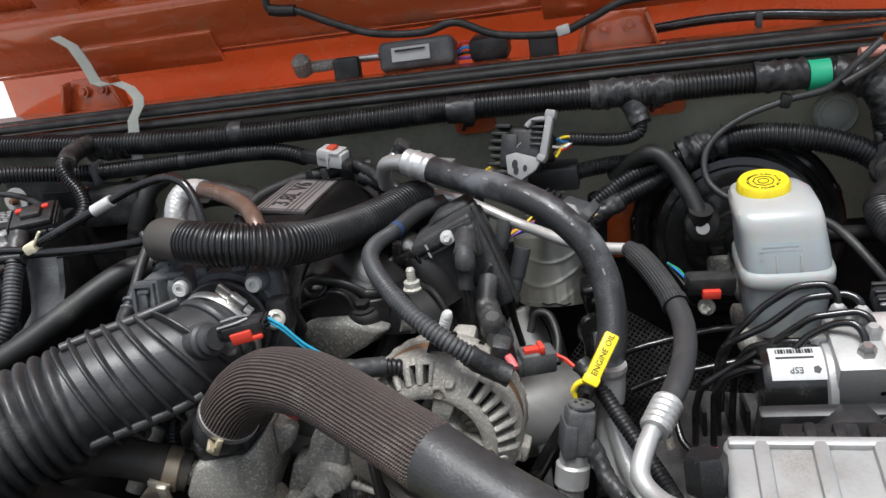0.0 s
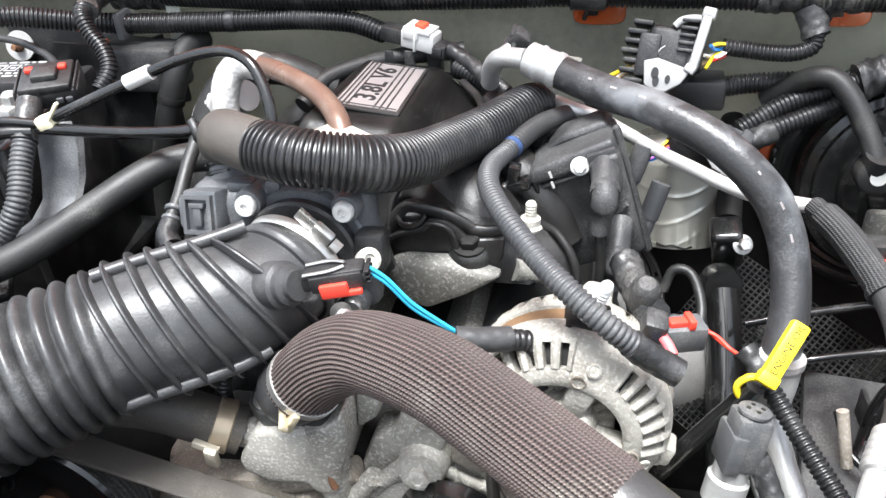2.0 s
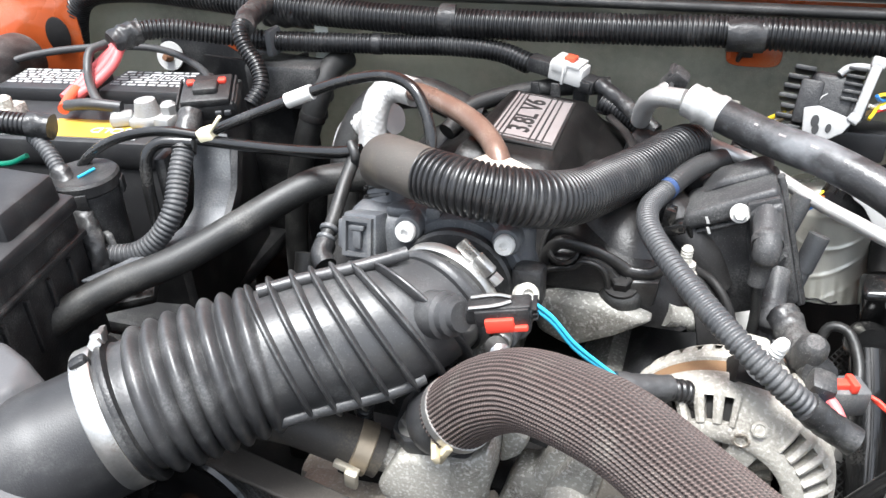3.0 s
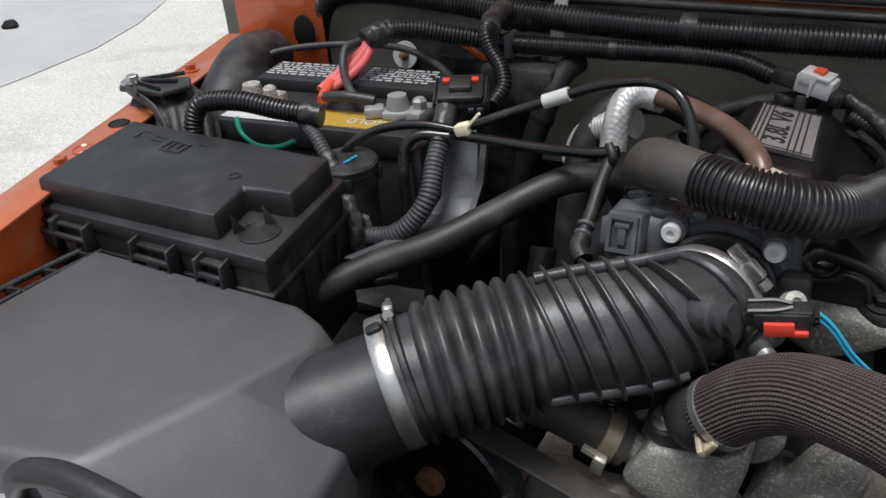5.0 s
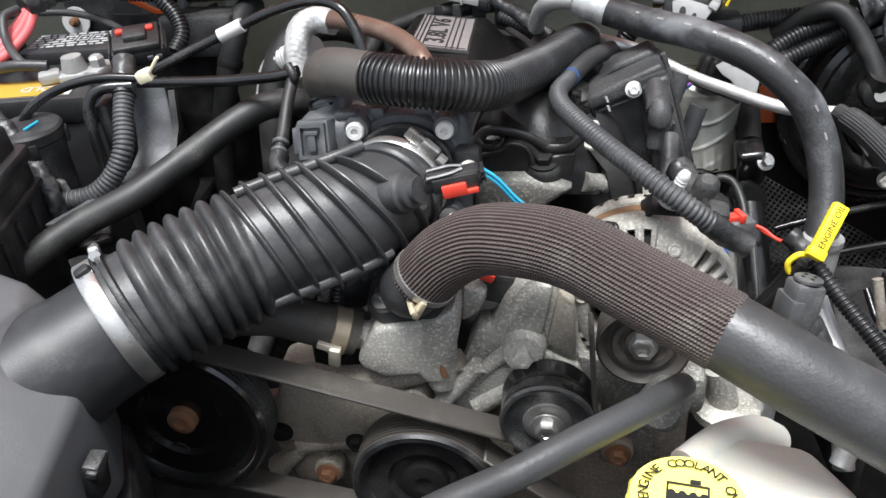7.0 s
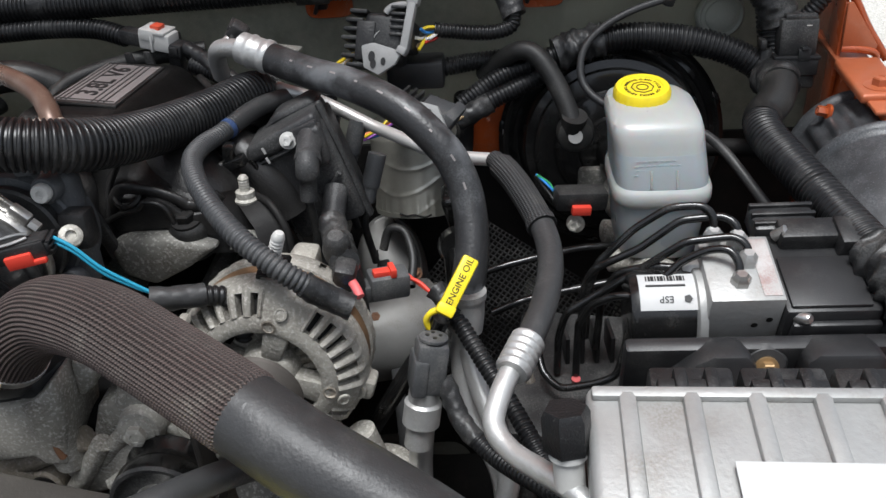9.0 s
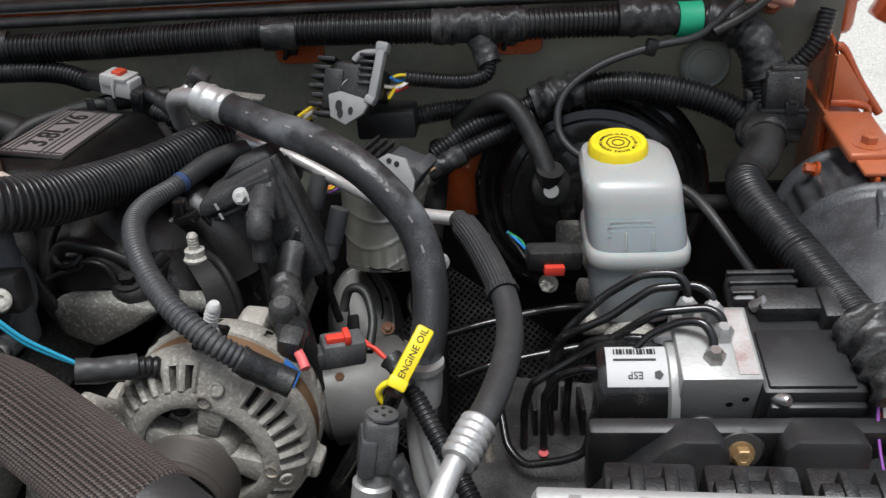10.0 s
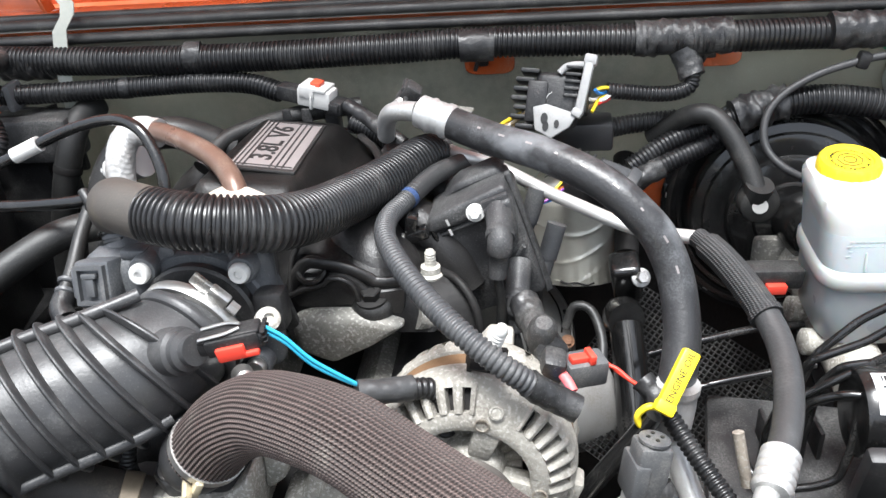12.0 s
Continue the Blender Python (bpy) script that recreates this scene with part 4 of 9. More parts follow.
t = thing("vacuum_line", "glossy black plastic line with a white marker sleeve", "line", (-0.2, 0.5, 1.15))
VU = [(-0.333, 0.481, 1.142), (-0.291, 0.496, 1.158), (-0.256, 0.505, 1.171), (-0.209, 0.508, 1.189), (-0.168, 0.502, 1.199), (-0.141, 0.488, 1.198), (-0.127, 0.478, 1.184), (-0.119, 0.467, 1.165), (-0.118, 0.457, 1.145)]
part("upper_line", sweep(VU, 0.0046, 0.004, 14), GLOSS_BLACK, t)
part("marker_sleeve", sweep(lerp_path(VU, 0.29, 0.38, 4), 0.0066, 0.003, 16), WHITE, t, "white marker sleeve")
part("lower_line", sweep([(-0.340, 0.481, 1.136), (-0.284, 0.477, 1.137), (-0.239, 0.474, 1.139), (-0.201, 0.469, 1.144), (-0.18, 0.47, 1.148)], 0.0052, 0.005, 14), GLOSS_BLACK, t)
part("left_line", sweep([(-0.335, 0.481, 1.140), (-0.374, 0.476, 1.143), (-0.412, 0.468, 1.137), (-0.439, 0.458, 1.124), (-0.455, 0.450, 1.104), (-0.458, 0.445, 1.08)], 0.0045, 0.005, 14), GLOSS_BLACK, t)
part("left_hook", sweep([(-0.345, 0.478, 1.134), (-0.372, 0.470, 1.135), (-0.384, 0.462, 1.125), (-0.385, 0.455, 1.10), (-0.382, 0.45, 1.06)], 0.0055, 0.005, 14), GLOSS_BLACK, t)
part("tape", joined(box((0.016, 0.012, 0.013), pose(-0.331, 0.481, 1.142, 0, -20, 0), 0.003), box((0.003, 0.004, 0.03), pose(-0.322, 0.478, 1.15, 0, 40, 0), 0.001)), surface("cream_tape", (0.62, 0.57, 0.4), 0.6), t, "cream tape band")
part("cable_tie", sweep([(-0.188, 0.468, 1.155), (-0.182, 0.462, 1.146), (-0.186, 0.466, 1.137), (-0.19, 0.474, 1.146)], 0.004, 0.002, 8), PLASTIC, t)
part("down_line", sweep([(-0.186, 0.470, 1.142), (-0.187, 0.447, 1.128), (-0.186, 0.421, 1.112), (-0.186, 0.40, 1.102)], 0.0055, 0.005, 14), RUBBER, t)
for k in range(3):
    part("ring", lathe([(0.0065, 0), (0.0075, 0.001), (0.0075, 0.003), (0.0065, 0.004)], aim((-0.186, 0.413 - 0.007 * k, 1.1085 - 0.0045 * k), (0, -1, -0.5)), 14), GREY_PLASTIC, t)
part("tip", sweep([(-0.186, 0.402, 1.10), (-0.185, 0.392, 1.096), (-0.178, 0.384, 1.092)], 0.0085, 0.003, 14), PLASTIC, t)

# cowl wiring
t = thing("firewall_loom", "thick black corrugated wiring loom along the firewall", "cable loom", (0, 0.735, 1.17))
FW = [(-0.70, 0.755, 1.05), (-0.695, 0.748, 1.12), (-0.66, 0.74, 1.175), (-0.58, 0.735, 1.19), (-0.48, 0.732, 1.186), (-0.385, 0.731, 1.178), (-0.196, 0.733, 1.171), (0.0, 0.735, 1.173), (0.102, 0.737, 1.175), (0.295, 0.732, 1.173), (0.40, 0.738, 1.171), (0.502, 0.742, 1.168), (0.538, 0.733, 1.164)]
part("loom", corrugated(FW, 0.0152, 0.0047, 0.0016, 26), LOOM, t)
for k, (a, b) in enumerate(((-0.405, -0.345), (-0.20, -0.185), (0.085, 0.118), (0.255, 0.345), (0.435, 0.488))):
    part("tape_wrap", wrapped([(a, 0.7335, 1.1735), ((a + b) / 2, 0.734, 1.1735), (b, 0.7355, 1.173)], 0.0158 if b - a < 0.05 else 0.0168, 20, 0.03 if b - a < 0.05 else 0.08, k), TAPE, t)
part("green_tape", sweep([(0.491, 0.741, 1.1685), (0.502, 0.742, 1.168), (0.515, 0.742, 1.168)], 0.0168, 0.003, 24), GREEN, t, "green marking tape")
part("clip", joined(box((0.014, 0.02, 0.014), pose(-0.196, 0.73, 1.152), 0.003), box((0.006, 0.02, 0.02), pose(-0.199, 0.728, 1.15, 0, 25, 0), 0.002)), PLASTIC, t)
part("corner_wrap", wrapped([(0.520, 0.741, 1.167), (0.545, 0.735, 1.162), (0.566, 0.722, 1.145), (0.575, 0.712, 1.118)], 0.0185, 20, 0.09, 11), TAPE, t)
part("corner_branch", corrugated([(0.575, 0.712, 1.118), (0.59, 0.70, 1.125), (0.612, 0.70, 1.152), (0.622, 0.71, 1.18)], 0.0085, 0.0042, 0.0012, 20), LOOM, t)
part("drop", corrugated([(0.568, 0.722, 1.13), (0.572, 0.715, 1.10), (0.574, 0.70, 1.065), (0.572, 0.685, 1.03)], 0.0155, 0.0048, 0.0015, 24), LOOM, t)
part("branch_wrap", wrapped([(0.300, 0.728, 1.163), (0.306, 0.722, 1.150), (0.310, 0.716, 1.140)], 0.0125, 18, 0.08, 5), TAPE, t)
part("branch", corrugated([(0.310, 0.716, 1.145), (0.307, 0.712, 1.132), (0.292, 0.708, 1.127), (0.270, 0.705, 1.128), (0.245, 0.702, 1.132), (0.228, 0.70, 1.135)], 0.0078, 0.0038, 0.001, 20), LOOM, t)
part("pink_sleeve", sweep([(0.545, 0.742, 1.187), (0.575, 0.745, 1.186), (0.60, 0.74, 1.18)], 0.006, 0.004, 12), surface("pink_sleeve", (0.6, 0.3, 0.24), 0.6), t)

t = thing("battery_loom", "black corrugated loom from the battery to a white connector", "cable loom", (-0.3, 0.7, 1.14))
BL = [(-0.523, 0.613, 1.168), (-0.508, 0.635, 1.174), (-0.480, 0.658, 1.172), (-0.432, 0.683, 1.160), (-0.384, 0.704, 1.150), (-0.307, 0.716, 1.148), (-0.244, 0.722, 1.148), (-0.183, 0.725, 1.149), (-0.134, 0.724, 1.146), (-0.10, 0.716, 1.138)]
part("loom", corrugated(BL, 0.0108, 0.0044, 0.0013, 22), LOOM, t)
part("end_wrap", wrapped(lerp_path(BL, 0.0, 0.07, 4), 0.0125, 18, 0.12, 2), TAPE, t)
part("loom_clip", box((0.009, 0.026, 0.03), pose(-0.384, 0.702, 1.15), 0.004), GREY_PLASTIC, t)
part("band", sweep(lerp_path(BL, 0.62, 0.64, 3), 0.0115, 0.002, 18), TAPE, t)
part("branch_wrap", wrapped([(-0.40, 0.728, 1.182), (-0.395, 0.70, 1.186), (-0.388, 0.665, 1.186), (-0.383, 0.645, 1.182)], 0.0115, 18, 0.1, 7), TAPE, t)
part("branch", corrugated([(-0.388, 0.66, 1.186), (-0.383, 0.638, 1.182), (-0.373, 0.628, 1.167), (-0.358, 0.620, 1.152), (-0.350, 0.608, 1.136), (-0.356, 0.594, 1.122)], 0.0085, 0.004, 0.0012, 20), LOOM, t)

t = thing("booster_loom", "black corrugated loom over the brake booster with taped junction", "cable loom", (0.4, 0.73, 1.1))
BB = [(0.252, 0.688, 1.058), (0.287, 0.700, 1.078), (0.316, 0.706, 1.088), (0.350, 0.712, 1.098), (0.389, 0.720, 1.107), (0.435, 0.723, 1.110), (0.485, 0.720, 1.105), (0.529, 0.712, 1.093), (0.560, 0.702, 1.075), (0.574, 0.688, 1.045)]
part("loom", corrugated(lerp_path(BB, 0.38, 1.0, 12), 0.0145, 0.0046, 0.0016, 24), LOOM, t)
part("upper_branch", corrugated(lerp_path(BB, 0.0, 0.36, 8), 0.0098, 0.0042, 0.0013, 20), LOOM, t)
part("lower_branch", corrugated([(0.250, 0.676, 1.046), (0.285, 0.686, 1.062), (0.319, 0.696, 1.074), (0.352, 0.706, 1.088)], 0.0098, 0.0042, 0.0013, 20), LOOM, t)
part("outer_branch", corrugated([(0.215, 0.715, 1.085), (0.25, 0.725, 1.088), (0.29, 0.725, 1.092), (0.33, 0.722, 1.095)], 0.010, 0.0042, 0.0013, 20), LOOM, t)
part("junction_wrap", wrapped(lerp_path(BB, 0.30, 0.44, 6), 0.0165, 22, 0.16, 9), TAPE, t)
part("branch_wrap", wrapped([(0.246, 0.674, 1.044), (0.262, 0.679, 1.051), (0.282, 0.685, 1.06)], 0.0108, 18, 0.1, 4), TAPE, t)

t = thing("booster_vacuum_hose", "black rubber vacuum hose bending into the booster valve", "hose", (0.34, 0.68, 1.08))
part("hose", sweep([(0.275, 0.722, 1.075), (0.298, 0.708, 1.098), (0.312, 0.695, 1.110), (0.327, 0.688, 1.110), (0.342, 0.676, 1.096), (0.357, 0.658, 1.070), (0.364, 0.646, 1.052)], 0.0098, 0.004, 20), RUBBER, t)
part("valve", joined(lathe([(0.019, 0), (0.019, 0.012), (0.017, 0.017), (0.012, 0.019), (0, 0.019)], aim((0.368, 0.655, 1.038), (-0.05, -1, 0.1)), 28), lathe([(0.013, -0.01), (0.013, 0.014)], aim((0.365, 0.647, 1.046), (0.1, -0.3, 1)), 20)), RUBBER, t)
part("valve_dot", lathe([(0.0072, 0), (0.0072, 0.0012), (0, 0.0014)], aim((0.367, 0.6358, 1.040), (-0.05, -1, 0.1)), 24), WHITE, t, "white dot")

t = thing("hood_release_cable", "thin black cable looping over the booster", "cable", (0.45, 0.72, 1.12))
part("cable", sweep([(0.56, 0.718, 1.205), (0.535, 0.712, 1.185), (0.509, 0.714, 1.160), (0.470, 0.722, 1.149), (0.426, 0.716, 1.138), (0.393, 0.706, 1.122), (0.377, 0.694, 1.103), (0.377, 0.678, 1.080), (0.395, 0.662, 1.064), (0.43, 0.655, 1.05)], 0.0038, 0.005, 12), RUBBER_GREY, t)
part("clip", box((0.012, 0.012, 0.016), pose(0.466, 0.722, 1.148, 0, 15, 0), 0.003), PLASTIC, t)

t = thing("side_loom", "large black corrugated loom down the fender to a taped splice", "cable loom", (0.56, 0.5, 1.05))
SL = [(0.565, 0.69, 1.07), (0.567, 0.665, 1.078), (0.557, 0.636, 1.070), (0.539, 0.612, 1.063), (0.534, 0.576, 1.062), (0.543, 0.535, 1.056), (0.558, 0.493, 1.046), (0.568, 0.455, 1.040), (0.577, 0.417, 1.036), (0.584, 0.392, 1.034), (0.592, 0.36, 1.02)]
part("loom", corrugated(lerp_path(SL, 0.25, 0.86, 12), 0.0172, 0.0048, 0.0016, 26), LOOM, t)
part("upper_elbow", sweep(lerp_path(SL, 0.0, 0.28, 8), 0.0175, 0.004, 22), RUBBER, t)
part("top_wrap", wrapped(lerp_path(SL, 0.0, 0.1, 4), 0.019, 20, 0.1, 21), TAPE, t)
part("splice_wrap", wrapped(lerp_path(SL, 0.82, 0.99, 6), 0.0225, 24, 0.16, 22), TAPE, t)
wires(t, (0.586, 0.385, 1.03), (0.575, 0.31, 0.965), ["red", "yellow", "orange", "blue", "white", "violet", "green", "grey", "yellow", "red", "blue", "tan", "red", "white"], 0.0012, 0.012, 0.008, 5)


# ---- battery corner ----
def battery():
    """Group 34 battery: case with a stepped lid, posts, caps and labels."""
    t = thing("battery", "black car battery with a gold label and corroded terminals", "battery", (-0.54, 0.578, 0.93))
    m = pose(-0.541, 0.578, 0, 0, 0, 7)
    part("case", box((0.258, 0.172, 0.17), m @ pose(0, 0, 1.0), 0.006), PLASTIC_SMOOTH, t)
    part("lid", box((0.262, 0.176, 0.03), m @ pose(0, 0, 1.098), 0.006), PLASTIC_SMOOTH, t)
    for k, bx in enumerate((-0.062, 0.062)):
        cap = part("cell_cover", box((0.108, 0.062, 0.018), m @ pose(bx, 0.035, 1.119), 0.005), PLASTIC_SMOOTH, t)
        for r in range(6):
            x = -0.046
            while x < 0.040:
                wd = 0.004 + 0.009 * ((r * 7 + int((x + 0.05) * 900)) % 5) / 4
                if not (r in (1, 2, 3) and -0.012 < x < 0.026):
                    part("print_bar", box((wd, 0.0030, 0.0006), m @ pose(bx + x + wd / 2, 0.056 - 0.0072 * r, 1.1284), 0), LABEL_WHITE, cap)
                x += wd + 0.0030
        for r in range(3):
            part("pictogram", ringed([(-0.0065, -0.008), (0.0065, -0.008), (0.0065, 0.008), (-0.0065, 0.008)], [(-0.0052, -0.0066), (0.0052, -0.0066), (0.0052, 0.0066), (-0.0052, 0.0066)], 0.0006, m @ pose(bx - 0.006 + 0.0155 * r, 0.0415, 1.1282)), LABEL_WHITE, cap)
            part("pictogram", lathe([(0.0032, 0), (0.0032, 0.0005), (0, 0.0005)], m @ pose(bx - 0.006 + 0.0155 * r, 0.0415, 1.1282), 3 + r), LABEL_WHITE, cap)
    part("front_label", box((0.205, 0.04, 0.0008), m @ pose(-0.005, -0.062, 1.1138), 0), LABEL_WHITE, t, "white strip of the battery label")
    part("gold_label", box((0.10, 0.04, 0.0008), m @ pose(0.042, -0.062, 1.1144), 0), LABEL_GOLD, t, "gold strip of the battery label")
    part("label_word", text_mesh("GOLD", 0.017, m @ pose(0.066, -0.066, 1.1152, 0, 0, 180), 0.0002), LABEL_WHITE, t)
    for bx, wm in ((-0.088, CAST), (0.092, ALU_DULL)):
        post = part("terminal", joined(lathe([(0.013, 0), (0.013, 0.012), (0.010, 0.026), (0, 0.026)], m @ pose(bx, -0.042, 1.112), 20),
                                       box((0.042, 0.024, 0.009), m @ pose(bx + 0.006, -0.044, 1.119, 0, 0, 14), 0.003),
                                       box((0.018, 0.036, 0.016), m @ pose(bx + 0.03, -0.05, 1.122, 0, 0, -10), 0.004),
                                       lathe([(0.008, 0), (0.008, 0.01), (0.005, 0.013), (0, 0.013)], m @ pose(bx + 0.03, -0.052, 1.128), 6),
                                       box((0.022, 0.02, 0.012), m @ pose(bx - 0.024, -0.05, 1.121, 0, 0, 25), 0.004)), wm, t, "corroded lead clamp")
        if bx < 0:
            part("corrosion", joined(*[lathe([(0.005, 0), (0.006, 0.003), (0.004, 0.006), (0, 0.007)], m @ pose(bx - 0.028 + 0.012 * k, -0.056 + 0.008 * (k % 2), 1.122), 7) for k in range(3)]), surface("yellow_corrosion", (0.42, 0.29, 0.12), 0.9, 0, 0.4, 200, 0.8), post)
    part("hold_down", box((0.03, 0.012, 0.05), m @ pose(-0.135, 0.02, 1.08), 0.003), PLASTIC, t)
    return t


battery()
t = thing("battery_tray", "grey-black plastic battery tray with a tall side support", "tray", (-0.42, 0.48, 0.9))
part("support", bent_sheet([(-0.355, 0.514, 1.125), (-0.351, 0.508, 1.106), (-0.345, 0.494, 1.086), (-0.341, 0.480, 1.068), (-0.344, 0.462, 1.057), (-0.353, 0.438, 1.052), (-0.368, 0.402, 1.052), (-0.384, 0.37, 1.052)], 0.036, (1, 0.30, 0), 0.004, 0.0012), THROTTLE, t, "dusty grey moulded support strip")
part("support_rib", bent_sheet([(-0.327, 0.514, 1.112), (-0.322, 0.494, 1.082), (-0.323, 0.470, 1.054), (-0.335, 0.435, 1.040)], 0.006, (1, 0.30, 0), 0.016), PLASTIC_DUSTY, t)
part("wall", box((0.012, 0.2, 0.2), pose(-0.395, 0.565, 1.02, 0, 0, 10), 0.004), PLASTIC, t)
part("ledge", box((0.09, 0.05, 0.012), pose(-0.43, 0.42, 1.0, 12, -6, 28), 0.004), PLASTIC_DUSTY, t)
part("shelf", box((0.3, 0.22, 0.02), pose(-0.54, 0.57, 0.915), 0.006), PLASTIC, t)
t = thing("battery_connector", "black multi-way connector with red locking tabs", "connector", (-0.36, 0.535, 1.12))
CM = pose(-0.360, 0.533, 1.148, 12, 0, 24) @ Matrix.Diagonal((0.74, 0.86, 0.72, 1))
part("housing", joined(box((0.075, 0.042, 0.024), CM, 0.004), box((0.06, 0.05, 0.012), CM @ pose(0, 0.004, 0.014), 0.003), box((0.03, 0.02, 0.012), CM @ pose(0.0, 0.0, 0.022), 0.003)), PLASTIC, t)
for bx in (-0.024, 0.024):
    part("lock_tab", box((0.010, 0.008, 0.007), CM @ pose(bx * 0.8, 0.012, 0.022), 0.002), RED, t, "red lock tab")
for k in range(4):
    part("rib", box((0.0025, 0.05, 0.026), CM @ pose(-0.034 + k * 0.0225, 0.004, 0.004), 0.001), PLASTIC, t)
for k in range(2):
    part("socket", box((0.008, 0.003, 0.007), CM @ pose(0.014 + 0.011 * k, -0.022, 0.0), 0.001), GREY_PLASTIC, t)
wires(t, CM @ Vector((-0.012, -0.024, 0.0)), (-0.36, 0.496, 1.138), ["violet", "white", "black", "grey", "blue"], 0.0014, 0.007, 0.002, 3)
part("loom", corrugated([(-0.360, 0.500, 1.145), (-0.356, 0.483, 1.132), (-0.353, 0.460, 1.112), (-0.350, 0.438, 1.088), (-0.362, 0.424, 1.066), (-0.382, 0.415, 1.053), (-0.410, 0.408, 1.05)], 0.0098, 0.0042, 0.0012, 22), LOOM_GREY, t)
part("loom_wrap", wrapped([(-0.362, 0.506, 1.148), (-0.358, 0.49, 1.138), (-0.355, 0.475, 1.126)], 0.0108, 18, 0.06, 31), TAPE, t)
part("loom_end", sweep([(-0.405, 0.410, 1.05), (-0.425, 0.404, 1.048), (-0.44, 0.405, 1.03)], 0.0105, 0.004, 18), RUBBER, t)

t = thing("battery_cable", "red battery cables taped into a black sleeve", "cable", (-0.53, 0.6, 1.13))
for k, (o, c) in enumerate(((0.0, PINK), (0.009, PINK), (-0.008, PINK))):
    part("red_cable", sweep([(-0.52 + o * 0.4, 0.618, 1.165), (-0.527 + o, 0.600, 1.150), (-0.538 + o, 0.578, 1.136), (-0.546 + o * 0.6, 0.555, 1.128)], 0.0052, 0.004, 12), c, t, "faded red cable")
part("orange_end", sweep([(-0.541, 0.566, 1.134), (-0.538, 0.548, 1.13), (-0.53, 0.530, 1.128)], 0.0058, 0.004, 12), ORANGE_RED, t, "orange heat-shrink end")
part("black_lead", sweep([(-0.53, 0.612, 1.168), (-0.537, 0.594, 1.165), (-0.53, 0.575, 1.148), (-0.508, 0.552, 1.136), (-0.495, 0.545, 1.13)], 0.0046, 0.004, 12), RUBBER_GREY, t)
part("thin_lead", sweep([(-0.70, 0.60, 1.12), (-0.675, 0.635, 1.135), (-0.60, 0.665, 1.142), (-0.52, 0.68, 1.140), (-0.45, 0.655, 1.13), (-0.40, 0.60, 1.12)], 0.0042, 0.006, 10), RUBBER_GREY, t)
part("jumper", sweep([(-0.53, 0.535, 1.13), (-0.50, 0.535, 1.134), (-0.47, 0.543, 1.13)], 0.0058, 0.004, 12), RUBBER_GREY, t)
t = thing("fuse_box_loom", "black corrugated loom arching out of the fuse box", "cable loom", (-0.55, 0.43, 1.13))
FL = [(-0.600, 0.405, 1.115), (-0.602, 0.413, 1.142), (-0.592, 0.421, 1.158), (-0.556, 0.433, 1.160), (-0.515, 0.444, 1.152), (-0.474, 0.456, 1.146)]
part("loom", corrugated(FL, 0.0105, 0.0042, 0.0013, 22), LOOM, t)
part("taped_end", wrapped(lerp_path(FL, 0.88, 1.0, 4), 0.0115, 18, 0.08, 13), TAPE, t)
part("drop_loom", corrugated([(-0.492, 0.450, 1.138), (-0.472, 0.441, 1.128), (-0.455, 0.431, 1.116)], 0.0075, 0.0042, 0.001, 18), LOOM_GREY, t)
part("drop_wrap", wrapped([(-0.456, 0.432, 1.117), (-0.442, 0.424, 1.104), (-0.424, 0.412, 1.086), (-0.41, 0.40, 1.06), (-0.408, 0.395, 1.02)], 0.0085, 18, 0.14, 14), TAPE, t)
part("green_wire", sweep([(-0.583, 0.452, 1.132), (-0.575, 0.446, 1.118), (-0.555, 0.444, 1.108), (-0.53, 0.448, 1.108), (-0.51, 0.452, 1.116)], 0.0026, 0.004, 8), surface("green_wire_sheath", (0.02, 0.38, 0.22), 0.4), t, "green wire")

t = thing("breather_canister", "round black canister with a flat lid and a blue chalk mark", "canister", (-0.437, 0.437, 0.95))
part("body", lathe([(0.026, 0), (0.027, 0.09), (0.0285, 0.11), (0.0285, 0.118), (0.026, 0.122)], pose(-0.437, 0.437, 0.985), 36), PLASTIC_DUSTY, t)
part("lid", lathe([(0.029, 0.116), (0.031, 0.118), (0.031, 0.127), (0.029, 0.1295), (0.02, 0.1285), (0, 0.1285)], pose(-0.437, 0.437, 0.985), 40), PLASTIC, t)
for a in (30, 120, 210, 300):
    part("lid_tab", box((0.012, 0.004, 0.014), pose(-0.437, 0.437, 1.1, 0, 0, a) @ pose(0, -0.0305, 0), 0.001), PLASTIC, t)
part("chalk_mark", sweep([(-0.434, 0.428, 1.1145), (-0.432, 0.437, 1.1145), (-0.431, 0.446, 1.1145)], 0.0014, 0.003, 6), BLUE_WIRE, t, "blue chalk mark")
part("side_fin", prism([(0, 0), (0.025, 0), (0.01, 0.05), (0, 0.05)], 0.006, pose(-0.412, 0.42, 1.02, 90, 0, -20), 0.002), PLASTIC_DUSTY, t)


